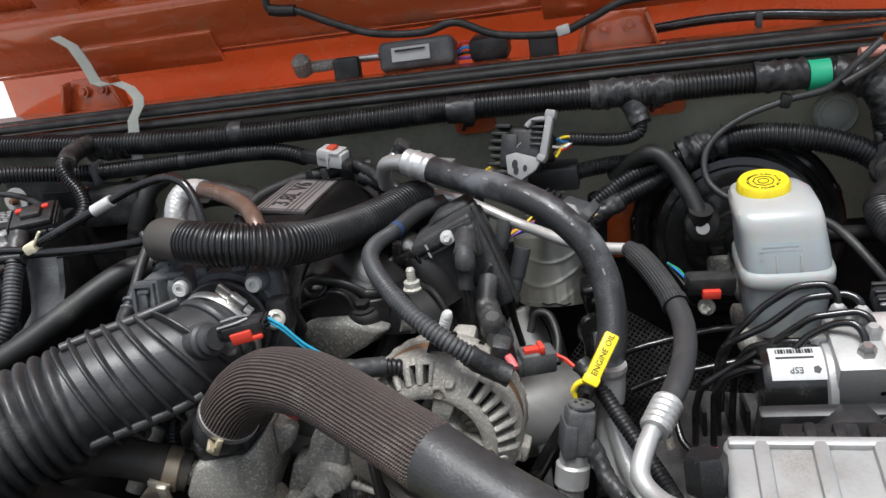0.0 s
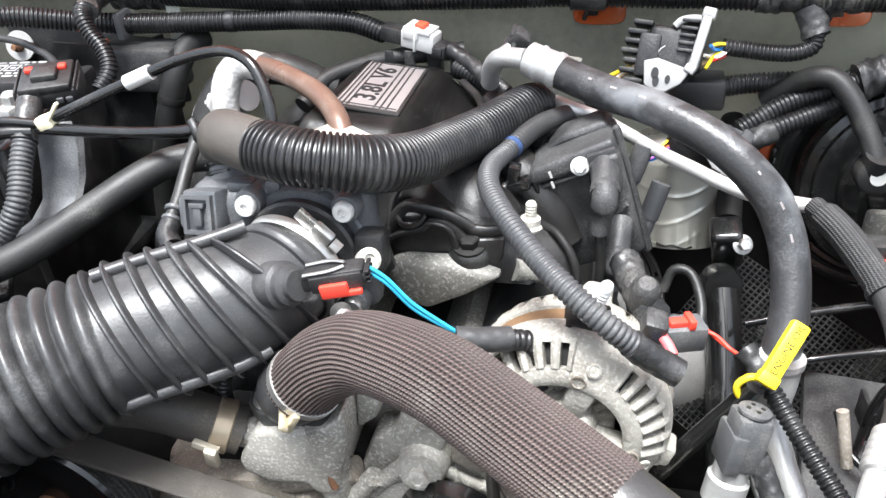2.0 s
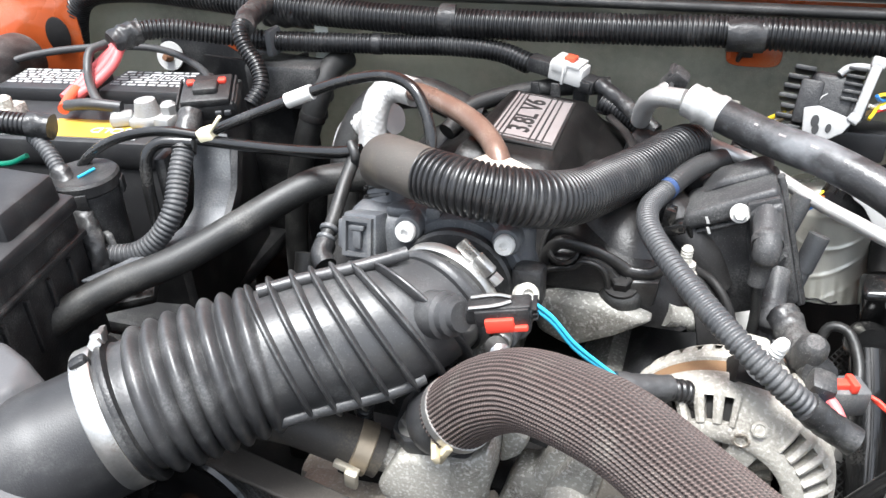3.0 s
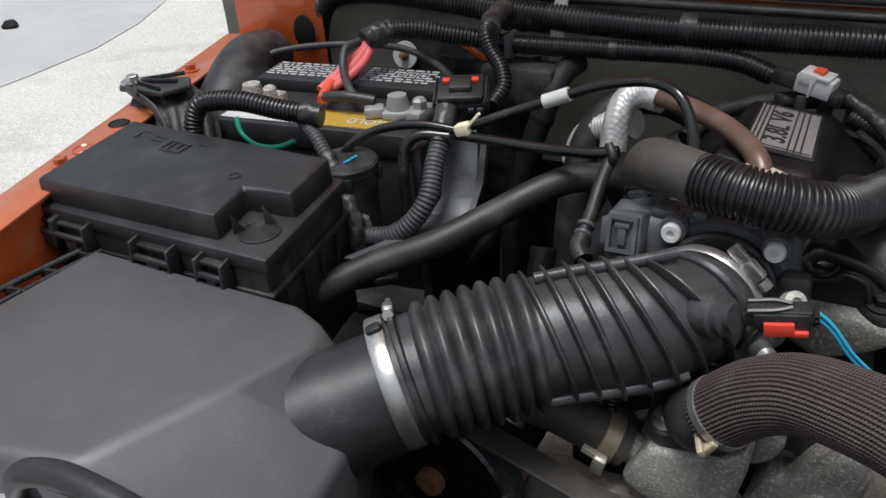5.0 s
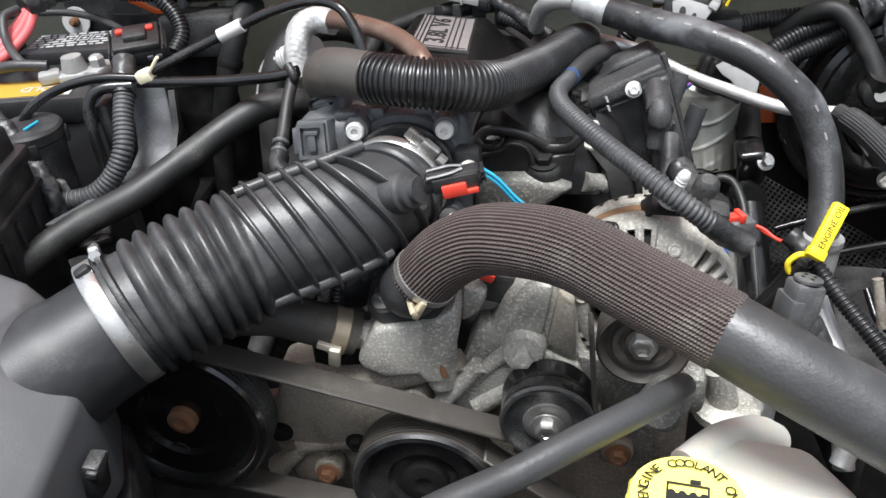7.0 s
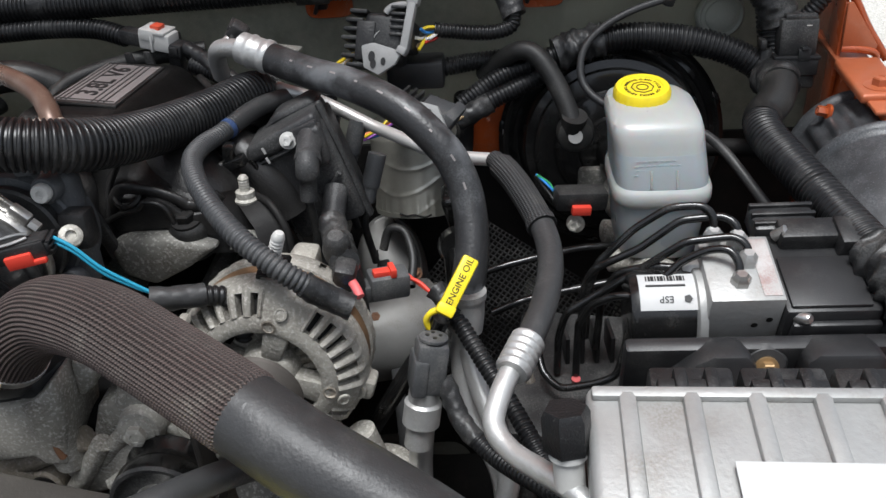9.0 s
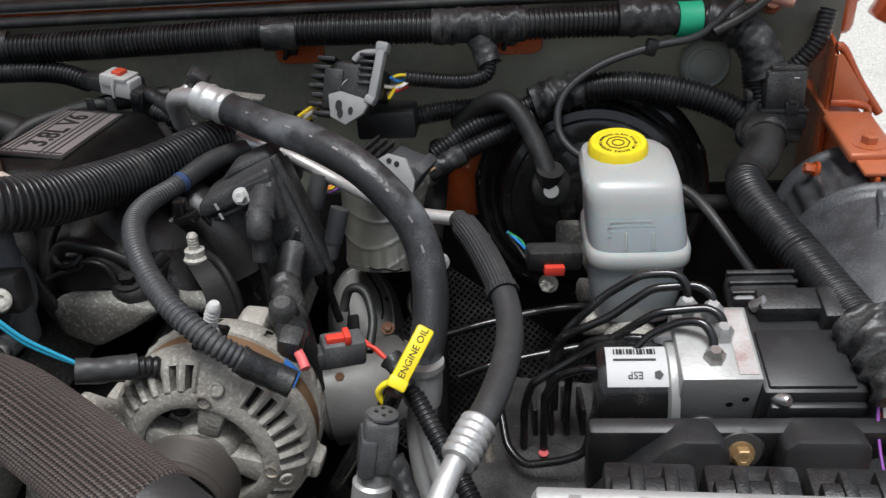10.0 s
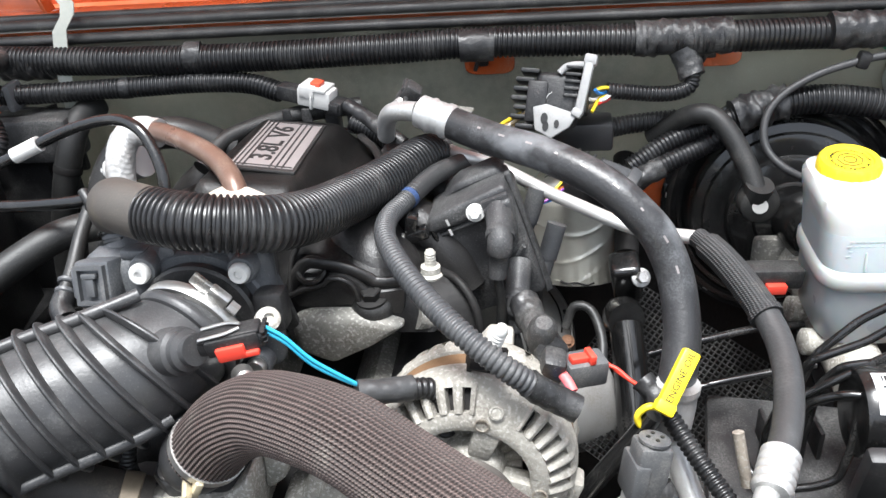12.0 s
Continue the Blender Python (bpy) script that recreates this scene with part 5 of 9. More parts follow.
def fuse_box():
    """Fuse and relay centre: a deep tray, latches and a lid with a sunken corner."""
    t = thing("fuse_box", "black plastic fuse box with a latched lid and embossed marks", "fuse box", (-0.53, 0.32, 0.95))
    lid = [(-0.668, 0.392), (-0.648, 0.256), (-0.440, 0.262), (-0.452, 0.312), (-0.404, 0.316), (-0.414, 0.386)]
    low = [(-0.674, 0.398), (-0.654, 0.248), (-0.385, 0.252), (-0.408, 0.394)]
    def scaled(p, k):
        cx, cy = sum(a for a, b in p) / len(p), sum(b for a, b in p) / len(p)
        return [(cx + (a - cx) * k, cy + (b - cy) * k) for a, b in p]
    part("lid", prism(lid, 0.026, pose(0, 0, 1.116), 0.004, 2, 0.985), PLASTIC_SMOOTH, t)
    part("lid_skirt", prism(scaled(low, 1.0), 0.014, pose(0, 0, 1.105), 0.003), PLASTIC_SMOOTH, t)
    part("tray", prism(scaled(low, 0.97), 0.13, pose(0, 0, 0.978), 0.004), PLASTIC, t)
    part("tray_rim", prism(scaled(low, 1.005), 0.006, pose(0, 0, 1.080), 0.002), PLASTIC, t)
    for k, fx in enumerate((-0.632, -0.600, -0.500, -0.435)):
        big = k in (1, 2)
        w = 0.034 if big else 0.022
        la = part("latch", joined(box((w, 0.006, 0.022), pose(fx, 0.2495, 1.098), 0.002), box((w + 0.006, 0.008, 0.004), pose(fx, 0.2475, 1.107), 0.0015), box((w * 0.6, 0.010, 0.005), pose(fx, 0.2470, 1.091), 0.0015)), PLASTIC, t)
        for s in (-1, 1):
            part("latch_hook", prism([(0, 0), (0.014, 0.003), (0.012, 0.030), (0, 0.032)], 0.003, pose(fx + s * w * 0.62, 0.2510, 1.082, 90, 0, -90), 0.0008), PLASTIC_SMOOTH, la)
        part("latch_bar", box((w * 1.2, 0.005, 0.005), pose(fx, 0.2400, 1.099), 0.0016), PLASTIC_SMOOTH, la)
        part("latch_tongue", box((w * 0.42, 0.004, 0.012), pose(fx, 0.2405, 1.090), 0.0012), PLASTIC_SMOOTH, la)
    for k in range(6):
        part("rib", box((0.004, 0.006, 0.024), pose(-0.645 + 0.042 * k, 0.2515, 1.068), 0.001), PLASTIC, t)
    for k in range(4):
        part("side_rib", box((0.006, 0.004, 0.05), pose(-0.392 - 0.005 * k, 0.275 + 0.03 * k, 1.05, 0, 0, 8), 0.001), PLASTIC, t)
    part("dial", lathe([(0.018, 0), (0.018, 0.0012), (0.016, 0.0016), (0.0155, 0.0006), (0, 0.0006)], pose(-0.418, 0.285, 1.119), 32), PLASTIC, t)
    for fx, fy, rz in ((-0.438, 0.276, 70), (-0.423, 0.300, 20), (-0.600, 0.396, 0), (-0.47, 0.394, 0)):
        part("corner_rib", prism([(0, 0), (0.012, 0), (0.0, 0.020)], 0.003, pose(fx, fy, 1.117, 90, 0, rz), 0.0008), PLASTIC_SMOOTH, t)
    for k, (fx, fy, w, h) in enumerate(((-0.57, 0.362, 0.024, 0.0016), (-0.57, 0.344, 0.024, 0.0016), (-0.582, 0.353, 0.0016, 0.02), (-0.558, 0.353, 0.0016, 0.02), (-0.575, 0.353, 0.0016, 0.014), (-0.566, 0.355, 0.0016, 0.01), (-0.60, 0.366, 0.014, 0.0016), (-0.60, 0.359, 0.014, 0.0016), (-0.625, 0.372, 0.012, 0.0016), (-0.628, 0.362, 0.0016, 0.012), (-0.545, 0.366, 0.01, 0.0016))):
        part("embossed_mark", box((w, h, 0.0012), pose(fx, fy, 1.1424, 0, 0, 0), 0.0004, 1), PLASTIC, t)
    part("embossed_ring", ringed([(0.006 * math.cos(a), 0.006 * math.sin(a)) for a in np.linspace(0, 6.283, 20, endpoint=False)], [(0.0045 * math.cos(a), 0.0045 * math.sin(a)) for a in np.linspace(0, 6.283, 20, endpoint=False)], 0.001, pose(-0.473, 0.325, 1.1418)), PLASTIC, t)
    return t


fuse_box()


def air_box():
    """Air filter housing: a flat lid whose inner panel slopes down and funnels into a short round neck."""
    t = thing("air_filter_box", "smooth black air filter housing with a round outlet neck", "air filter", (-0.45, 0.15, 0.85))
    bm = bmesh.new()
    outline = [(-0.572, 0.243, 1.093), (-0.590, 0.015, 1.094), (-0.465, 0.030, 1.094), (-0.378, 0.056, 1.093), (-0.340, 0.142, 1.093), (-0.312, 0.208, 1.092), (-0.322, 0.234, 1.091), (-0.354, 0.247, 1.091)]
    foot = [(-0.576, 0.245, 0.94), (-0.595, -0.005, 0.94), (-0.46, -0.020, 0.94), (-0.33, -0.015, 0.94), (-0.270, 0.03, 0.94), (-0.262, 0.172, 0.95), (-0.298, 0.238, 0.95), (-0.352, 0.250, 0.94)]
    tv, sv = [bm.verts.new(p) for p in outline], [bm.verts.new(p) for p in foot]
    e_front = bm.verts.new((-0.462, -0.012, 1.02))
    e_low = bm.verts.new((-0.320, -0.008, 1.000))
    e_mid = bm.verts.new((-0.266, 0.075, 1.016))
    e_neck = bm.verts.new((-0.263, 0.168, 1.047))
    e_top = bm.verts.new((-0.300, 0.232, 1.060))
    bm.faces.new(tv)
    bm.faces.new(sv[::-1])
    for a, b in ((0, 1), (7, 0), (6, 7)):
        bm.faces.new((tv[a], sv[a], sv[b], tv[b]))
    bm.faces.new((tv[1], sv[1], sv[2], e_front))
    bm.faces.new((tv[2], tv[1], e_front))
    bm.faces.new((tv[3], tv[2], e_front, e_low))
    bm.faces.new((e_front, sv[2], sv[3], e_low))
    bm.faces.new((e_low, sv[3], sv[4], e_mid))
    bm.faces.new((tv[3], e_low, e_mid))
    bm.faces.new((tv[4], tv[3], e_mid, e_neck))
    bm.faces.new((tv[5], tv[4], e_neck, e_top))
    bm.faces.new((e_mid, sv[4], sv[5], e_neck))
    bm.faces.new((e_neck, sv[5], sv[6], e_top))
    bm.faces.new((tv[6], tv[5], e_top))
    bm.faces.new((tv[6], e_top, sv[6]))
    bmesh.ops.recalc_face_normals(bm, faces=bm.faces[:])
    bmesh.ops.bevel(bm, geom=bm.edges[:], offset=0.007, segments=4, profile=0.5, affect="EDGES", clamp_overlap=True)
    part("lid", bm, LID_PLASTIC, t)
    nm = aim((-0.312, 0.191, 1.034), (0.083, 0.068, 0.030))
    # Same moulding as the lid; darker plastic puts its turned-away shade into colour.
    part("neck", lathe([(0.0490, -0.050), (0.0490, 0.020), (0.0472, 0.029), (0.0456, 0.037), (0.0450, 0.066)], nm, 64), PLASTIC_SMOOTH, t)
    part("neck_tab", box((0.012, 0.010, 0.014), pose(-0.270, 0.226, 1.103, 0, -20, 40), 0.003), PLASTIC, t)
    part("lower_tray", prism([(-0.60, 0.247), (-0.62, -0.01), (-0.46, -0.030), (-0.32, -0.025), (-0.262, 0.03), (-0.256, 0.165), (-0.296, 0.242), (-0.36, 0.252)], 0.08, pose(0, 0, 0.862), 0.006), PLASTIC, t)
    part("edge_rail", sweep([(-0.588, 0.250, 1.088), (-0.602, 0.18, 1.088), (-0.618, 0.10, 1.088), (-0.632, 0.0, 1.088)], 0.0032, 0.01, 8), PLASTIC, t)
    part("inner_rail", sweep([(-0.575, 0.249, 1.086), (-0.586, 0.18, 1.086), (-0.596, 0.10, 1.086), (-0.604, 0.0, 1.086)], 0.0028, 0.01, 8), PLASTIC, t)
    part("flange", prism([(-0.560, 0.247), (-0.585, 0.0), (-0.632, 0.0), (-0.592, 0.255)], 0.006, pose(0, 0, 1.066), 0.002), PLASTIC, t)
    for k in range(8):
        part("clip_rib", box((0.020 + 0.002 * k, 0.004, 0.022), pose(-0.585 - 0.0042 * k, 0.238 - 0.032 * k, 1.078, 0, 0, 9), 0.001), PLASTIC, t)
    for k in range(3):
        part("side_clip", joined(box((0.012, 0.018, 0.034), pose(-0.257 - 0.002 * k, 0.145 - 0.036 * k, 0.995 - 0.012 * k, 0, 12, 4), 0.003), box((0.008, 0.022, 0.008), pose(-0.253 - 0.002 * k, 0.145 - 0.036 * k, 1.005 - 0.012 * k, 0, 12, 4), 0.002)), PLASTIC, t)
    return t


air_box()


def intake_duct():
    """Ribbed intake duct from the filter housing to the throttle."""
    t = thing("intake_duct", "ribbed black rubber air intake duct with steel clamps", "intake duct", (-0.17, 0.3, 1.05))
    P = [(-0.262, 0.232, 1.058), (-0.240, 0.249, 1.064), (-0.205, 0.277, 1.071), (-0.165, 0.306, 1.077), (-0.128, 0.328, 1.081), (-0.100, 0.346, 1.085), (-0.082, 0.366, 1.089), (-0.076, 0.386, 1.092)]
    def radius(s, w):
        f = s / w
        if f < 0.06:
            return 0.0475
        if f < 0.42:
            k = (f - 0.09) / 0.33 * 7.0
            if k < 0:
                return 0.0462
            return 0.0436 + 0.0086 * abs(math.sin(math.pi * k)) ** 0.62 + 0.0015 * math.sin(math.pi * (f - 0.09) / 0.33)
        base = 0.0468 + 0.001 * math.sin(math.pi * (f - 0.42) / 0.3) if f < 0.72 else 0.0468 - 0.013 * ((f - 0.72) / 0.28) ** 1.3
        return base
    part("tube", sweep(P, radius, 0.0012, 56, None, True, (1.0, 0.96)), DUCT_RUBBER, t)
    q, d, u = along(P, 0.001)
    for k in range(7):
        f = 0.455 + 0.066 * k
        i = int(f * (len(q) - 1))
        tilt = d[i] + np.array([-0.36, 0.45, 0.80]) * (0.20 + 0.045 * k)
        r = radius(f, 1.0) + 0.0003
        m = aim(tuple(q[i]), tuple(tilt))
        stretch = 1.0 + 0.026 * k
        part("rib", lathe([(r * 0.9, -0.0030), (r + 0.0006, -0.0024), (r + 0.0040, -0.0015), (r + 0.0052, -0.0005), (r + 0.0052, 0.0005), (r + 0.0040, 0.0015), (r + 0.0006, 0.0024), (r * 0.9, 0.0030)], m @ Matrix.Diagonal((1.0, stretch, 1, 1)), 56), DUCT_RUBBER, t)
    for side, up in ((np.array([-0.006, 0.006, 0.0465]), 1), (np.array([0.018, -0.038, -0.022]), 0)):
        line = [q[int(f * (len(q) - 1))] + side * (1.02 - 0.30 * max(0, f - 0.75)) for f in (0.43, 0.55, 0.66, 0.76, 0.84)]
        part("seam", sweep(line, 0.0046, 0.004, 12), DUCT_RUBBER, t)
    def clamp(pos, way, r, w, screw):
        c = part("clamp", lathe([(r - 0.001, -w / 2), (r, -w / 2), (r + 0.0006, -w / 2 + 0.001), (r + 0.0006, w / 2 - 0.001), (r, w / 2), (r - 0.001, w / 2)], aim(pos, way), 60), STEEL, t, "bright steel hose clamp")
        sp = Vector(pos) + Vector(screw).normalized() * (r + 0.003)
        ax = Vector(way).normalized().cross(Vector(screw).normalized())
        part("screw_housing", joined(box((0.008, 0.011, 0.016), aim(sp, ax, screw), 0.002), lathe([(0.0042, 0), (0.0042, 0.007), (0, 0.007)], aim(sp + ax * 0.009, ax), 6), box((0.004, 0.01, 0.02), aim(sp - ax * 0.012, ax, screw), 0.001)), STEEL, c)
    clamp((-0.262, 0.232, 1.058), (0.083, 0.068, 0.026), 0.0492, 0.013, (-0.25, 0.35, 1.0))
    clamp((-0.0785, 0.376, 1.091), (0.08, 0.28, 0.04), 0.0405, 0.0085, (0.75, -0.2, 0.85))
    part("end_lip", lathe([(0.0465, -0.003), (0.0515, -0.002), (0.052, 0.0), (0.0515, 0.002), (0.0465, 0.003)], aim((-0.252, 0.240, 1.061), (0.083, 0.068, 0.026)), 56), PLASTIC, t)
    part("throttle_collar", lathe([(0.036, -0.005), (0.0405, -0.004), (0.0422, -0.0015), (0.0422, 0.0015), (0.0405, 0.004), (0.036, 0.005)], aim((-0.0815, 0.3665, 1.0895), (0.12, 0.28, 0.05)), 56), DUCT_RUBBER, t)
    boss = part("sensor_boss", lathe([(0.016, -0.012), (0.016, 0.002), (0.0135, 0.004), (0.0135, 0.009), (0.010, 0.011), (0.010, 0.016)], aim((-0.064, 0.326, 1.110), (0.88, -0.36, 0.35)), 28), DUCT_RUBBER, t)
    return t


intake_duct()
t = thing("air_temperature_sensor", "black sensor plug with a red lock and two blue wires", "sensor", (-0.02, 0.33, 1.1))
SM = aim((-0.047, 0.319, 1.1185), (0.95, 0.16, 0.14)) @ Matrix.Diagonal((0.72, 0.72, 1.0, 1))
part("housing", joined(box((0.014, 0.014, 0.036), SM @ pose(0, 0, 0.018), 0.003), box((0.018, 0.004, 0.040), SM @ pose(0, 0.009, 0.022), 0.0015), box((0.004, 0.016, 0.034), SM @ pose(0.010, 0.002, 0.024), 0.0015), box((0.004, 0.016, 0.034), SM @ pose(-0.010, 0.002, 0.024), 0.0015)), PLASTIC, t)
part("lock", joined(box((0.005, 0.012, 0.018), SM @ pose(-0.0135, -0.003, 0.022), 0.001), box((0.006, 0.005, 0.026), SM @ pose(-0.0125, -0.008, 0.026), 0.001), box((0.012, 0.010, 0.006), SM @ pose(-0.009, -0.005, 0.016), 0.001)), RED, t, "red lock")
part("spring_clip", joined(*[as_bm(sweep([SM @ Vector(q) for q in line], 0.0011, 0.002, 6)) for line in (((-0.008, 0.0125, 0.004), (-0.008, 0.0135, 0.020), (-0.003, 0.0135, 0.030)), ((0.008, 0.0125, 0.004), (0.008, 0.0135, 0.020), (0.003, 0.0135, 0.030)))]), STEEL, t, "bright spring clip")
for k in range(3):
    part("rib", box((0.0215, 0.0022, 0.003), SM @ pose(0, -0.002 + 0.005 * k, 0.044), 0.0006), PLASTIC, t)
part("collar", lathe([(0.008, 0), (0.010, 0.003), (0.010, 0.006), (0.008, 0.008)], SM @ pose(0, 0, 0.035), 18), PLASTIC, t)
for k, dz in enumerate((0.0, 0.004)):
    part("blue_wire", sweep([(-0.006, 0.327, 1.126 + dz), (0.006, 0.328, 1.116 + dz), (0.020, 0.329, 1.098 + dz), (0.036, 0.332, 1.084 + dz * 0.6), (0.048, 0.334, 1.076)], 0.0014, 0.003, 8), BLUE_WIRE, t, "light blue wire")
part("sheath", wrapped([(0.046, 0.330, 1.074), (0.062, 0.336, 1.070), (0.080, 0.345, 1.066)], 0.0085, 18, 0.05, 8), RUBBER_GREY, t)
part("sheath_loom", corrugated([(0.076, 0.342, 1.067), (0.092, 0.350, 1.060), (0.10, 0.352, 1.045), (0.098, 0.352, 1.02)], 0.0075, 0.004, 0.001, 18), LOOM, t)
t = thing("fender_horn_duct", "round black ribbed plastic duct bolted to the fender", "duct", (-0.68, 0.5, 1.1))
LD = [(-0.728, 0.470, 1.110), (-0.702, 0.474, 1.116), (-0.678, 0.466, 1.113), (-0.656, 0.447, 1.094), (-0.646, 0.428, 1.05), (-0.645, 0.41, 0.98)]
part("drum", sweep(LD, 0.036, 0.003, 110, lambda a, s: 1 + 0.040 * np.clip(2.2 * np.sin(12 * a), -1, 1) * (0.006 < s < 0.12), True, (1.0, 0.9)), PLASTIC_DUSTY, t)
part("bracket", prism([(-0.052, -0.006), (-0.046, -0.014), (0.020, -0.026), (0.040, 0.0), (0.020, 0.026), (-0.046, 0.014), (-0.052, 0.006)], 0.006, pose(-0.690, 0.458, 1.148, 0, -2, 8), 0.002), PLASTIC_DUSTY, t)
part("rim", sweep([(-0.735, 0.446, 1.150), (-0.700, 0.430, 1.150), (-0.668, 0.424, 1.138), (-0.644, 0.412, 1.108), (-0.632, 0.40, 1.06)], 0.0036, 0.003, 10, None, True, (0.7, 1.6)), PLASTIC_DUSTY, t)
bolt(t, (-0.726, 0.452, 1.154), (0, 0, 1), 0.007, 0.008, STEEL, washer=1.9)
for a in (-38, -14, 12, 38):
    part("spoke", box((0.046, 0.0028, 0.005), pose(-0.726, 0.452, 1.1555, 0, -2, a) @ pose(0.034, 0, 0), 0.001), PLASTIC, t)
part("tube", sweep([(-0.67, 0.50, 1.07), (-0.69, 0.56, 1.105), (-0.71, 0.62, 1.12), (-0.73, 0.68, 1.11)], 0.036, 0.006, 32), PLASTIC_DUSTY, t)
t = thing("firewall_bracket", "black firewall bracket with a large white washer", "bracket", (-0.53, 0.74, 1.1))
part("plate", prism([(-0.09, -0.06), (0.12, -0.06), (0.12, 0.015), (0.07, 0.018), (-0.02, 0.035), (-0.09, 0.035)], 0.01, pose(-0.47, 0.745, 1.105, 90, 0, 0), 0.004), PLASTIC, t)
part("washer", lathe([(0.004, 0.002), (0.017, 0.002), (0.0175, 0.0), (0.017, -0.001)], aim((-0.546, 0.731, 1.113), (0.1, -1, 0.2)), 32), WHITE, t, "white washer")
part("screw", lathe([(0.006, 0.0), (0.006, 0.005), (0.003, 0.012), (0, 0.012)], aim((-0.546, 0.729, 1.113), (0.1, -1, 0.2)), 14), RUST, t)
part("orange_edge", box((0.075, 0.004, 0.008), pose(-0.455, 0.736, 1.128, 0, 28, 0), 0.001), ORANGE, t)
part("ledge", box((0.09, 0.04, 0.05), pose(-0.37, 0.70, 1.105), 0.006), PLASTIC_DUSTY, t)


# ---- engine ----
t = thing("engine_block", "grimy cast iron engine block deep in the bay", "engine", (0, 0.5, 0.55))
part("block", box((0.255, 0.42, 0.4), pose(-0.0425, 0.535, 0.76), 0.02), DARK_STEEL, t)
for s in (-1, 1):
    x, ln = (0.10, 0.38) if s < 0 else (0.050, 0.36)
    part("cylinder_head", box((0.12, ln, 0.09), pose(s * x, 0.365 + ln / 2, 0.925, 0, s * 35, 0), 0.012), CAST_DIRTY, t)
    part("valve_cover", box((0.09, ln - 0.02, 0.045), pose(s * (x + 0.030), 0.365 + ln / 2, 0.965, 0, s * 35, 0), 0.014, 3), PLASTIC, t)
part("timing_cover", box((0.36, 0.04, 0.26), pose(-0.02, 0.345, 0.80), 0.01), CAST_TAN, t)
for a, b, r, mt in (((-0.16, 0.315, 0.90), (-0.03, 0.315, 0.955), 0.010, CAST_TAN), ((-0.19, 0.315, 0.845), (-0.08, 0.315, 0.87), 0.011, CAST_TAN), ((-0.12, 0.318, 0.80), (-0.06, 0.318, 0.87), 0.008, CAST_DIRTY),
                    ((-0.02, 0.315, 0.905), (0.05, 0.32, 0.96), 0.011, CAST), ((-0.055, 0.312, 0.90), (-0.015, 0.31, 0.955), 0.008, CAST), ((0.06, 0.32, 0.93), (0.12, 0.325, 0.955), 0.010, CAST_DIRTY), ((0.09, 0.32, 0.87), (0.13, 0.325, 0.92), 0.012, CAST_DIRTY)):
    part("rib", sweep([a, tuple((np.array(a) + np.array(b)) / 2), b], r, 0.01, 12), mt, t)
for poly, dy, mt in (([(-0.225, 0.905), (-0.150, 0.918), (-0.132, 0.868), (-0.172, 0.852)], 0.322, CAST_TAN), ([(-0.215, 0.858), (-0.168, 0.846), (-0.150, 0.80), (-0.20, 0.79)], 0.324, CAST_TAN), ([(-0.150, 0.85), (-0.085, 0.875), (-0.07, 0.80), (-0.14, 0.79)], 0.326, CAST_DIRTY), ([(-0.06, 0.93), (0.015, 0.955), (0.01, 0.915), (-0.045, 0.895)], 0.322, CAST), ([(0.065, 0.965), (0.125, 0.955), (0.12, 0.90), (0.075, 0.905)], 0.324, CAST_DIRTY), ([(0.075, 0.895), (0.13, 0.895), (0.13, 0.83), (0.085, 0.84)], 0.326, CAST_DIRTY)):
    part("cast_panel", prism(poly, 0.012, pose(0, dy, 0, 90, 0, 0), 0.003), mt, t)
for a, b, r in (((-0.222, 0.312, 0.862), (-0.135, 0.312, 0.872), 0.0055), ((-0.215, 0.311, 0.822), (-0.150, 0.311, 0.862), 0.0075), ((-0.215, 0.309, 0.816), (-0.19, 0.309, 0.838), 0.012), ((-0.150, 0.312, 0.93), (-0.135, 0.312, 0.872), 0.005)):
    part("cast_rib", sweep([a, tuple((np.array(a) + np.array(b)) / 2), b], lambda s, w, r=r: r * (1 - 0.5 * s / w), 0.004, 12), CAST_TAN, t)
part("front_plate", prism([(-0.13, -0.03), (-0.02, -0.05), (0.02, 0.02), (0.0, 0.05), (-0.1, 0.04)], 0.03, pose(-0.09, 0.335, 0.89, 90, 0, 0), 0.006), CAST_TAN, t)
for bx, bz, mt in ((-0.130, 0.860, DARK_STEEL), (-0.105, 0.875, RUST), (-0.165, 0.815, RUST), (-0.075, 0.91, DARK_STEEL), (0.144, 0.942, RUST), (-0.20, 0.87, DARK_STEEL), (0.10, 0.86, RUST)):
    part("boss", lathe([(0.015, 0), (0.014, 0.014), (0.012, 0.016)], aim((bx, 0.322, bz), (0, -1, 0.06)), 20), CAST_TAN, t)
    bolt(t, (bx, 0.306, bz), (0, -1, 0.06), 0.0075, 0.008, mt)

t = thing("tensioner_bracket", "cast aluminium accessory bracket with webbed arms", "bracket", (0.03, 0.3, 0.9))
FRONT = pose(0, 0.352, 0, 90, 0, 0)
part("arm", prism([(-0.046, 0.893), (0.0, 0.905), (0.07, 0.90), (0.085, 0.935), (0.066, 0.968), (0.060, 1.028), (0.032, 1.042), (0.006, 1.008), (-0.004, 0.982), (-0.017, 0.982), (-0.036, 0.935)], 0.030, FRONT, 0.005), CAST, t)
part("boss", lathe([(0.021, -0.01), (0.017, 0.022), (0.0155, 0.026)], aim((0.022, 0.326, 0.972), (0, -1, 0.15)), 26), CAST, t)
bolt(t, (0.022, 0.300, 0.975), (0, -1, 0.15), 0.0085, 0.008, CAST)
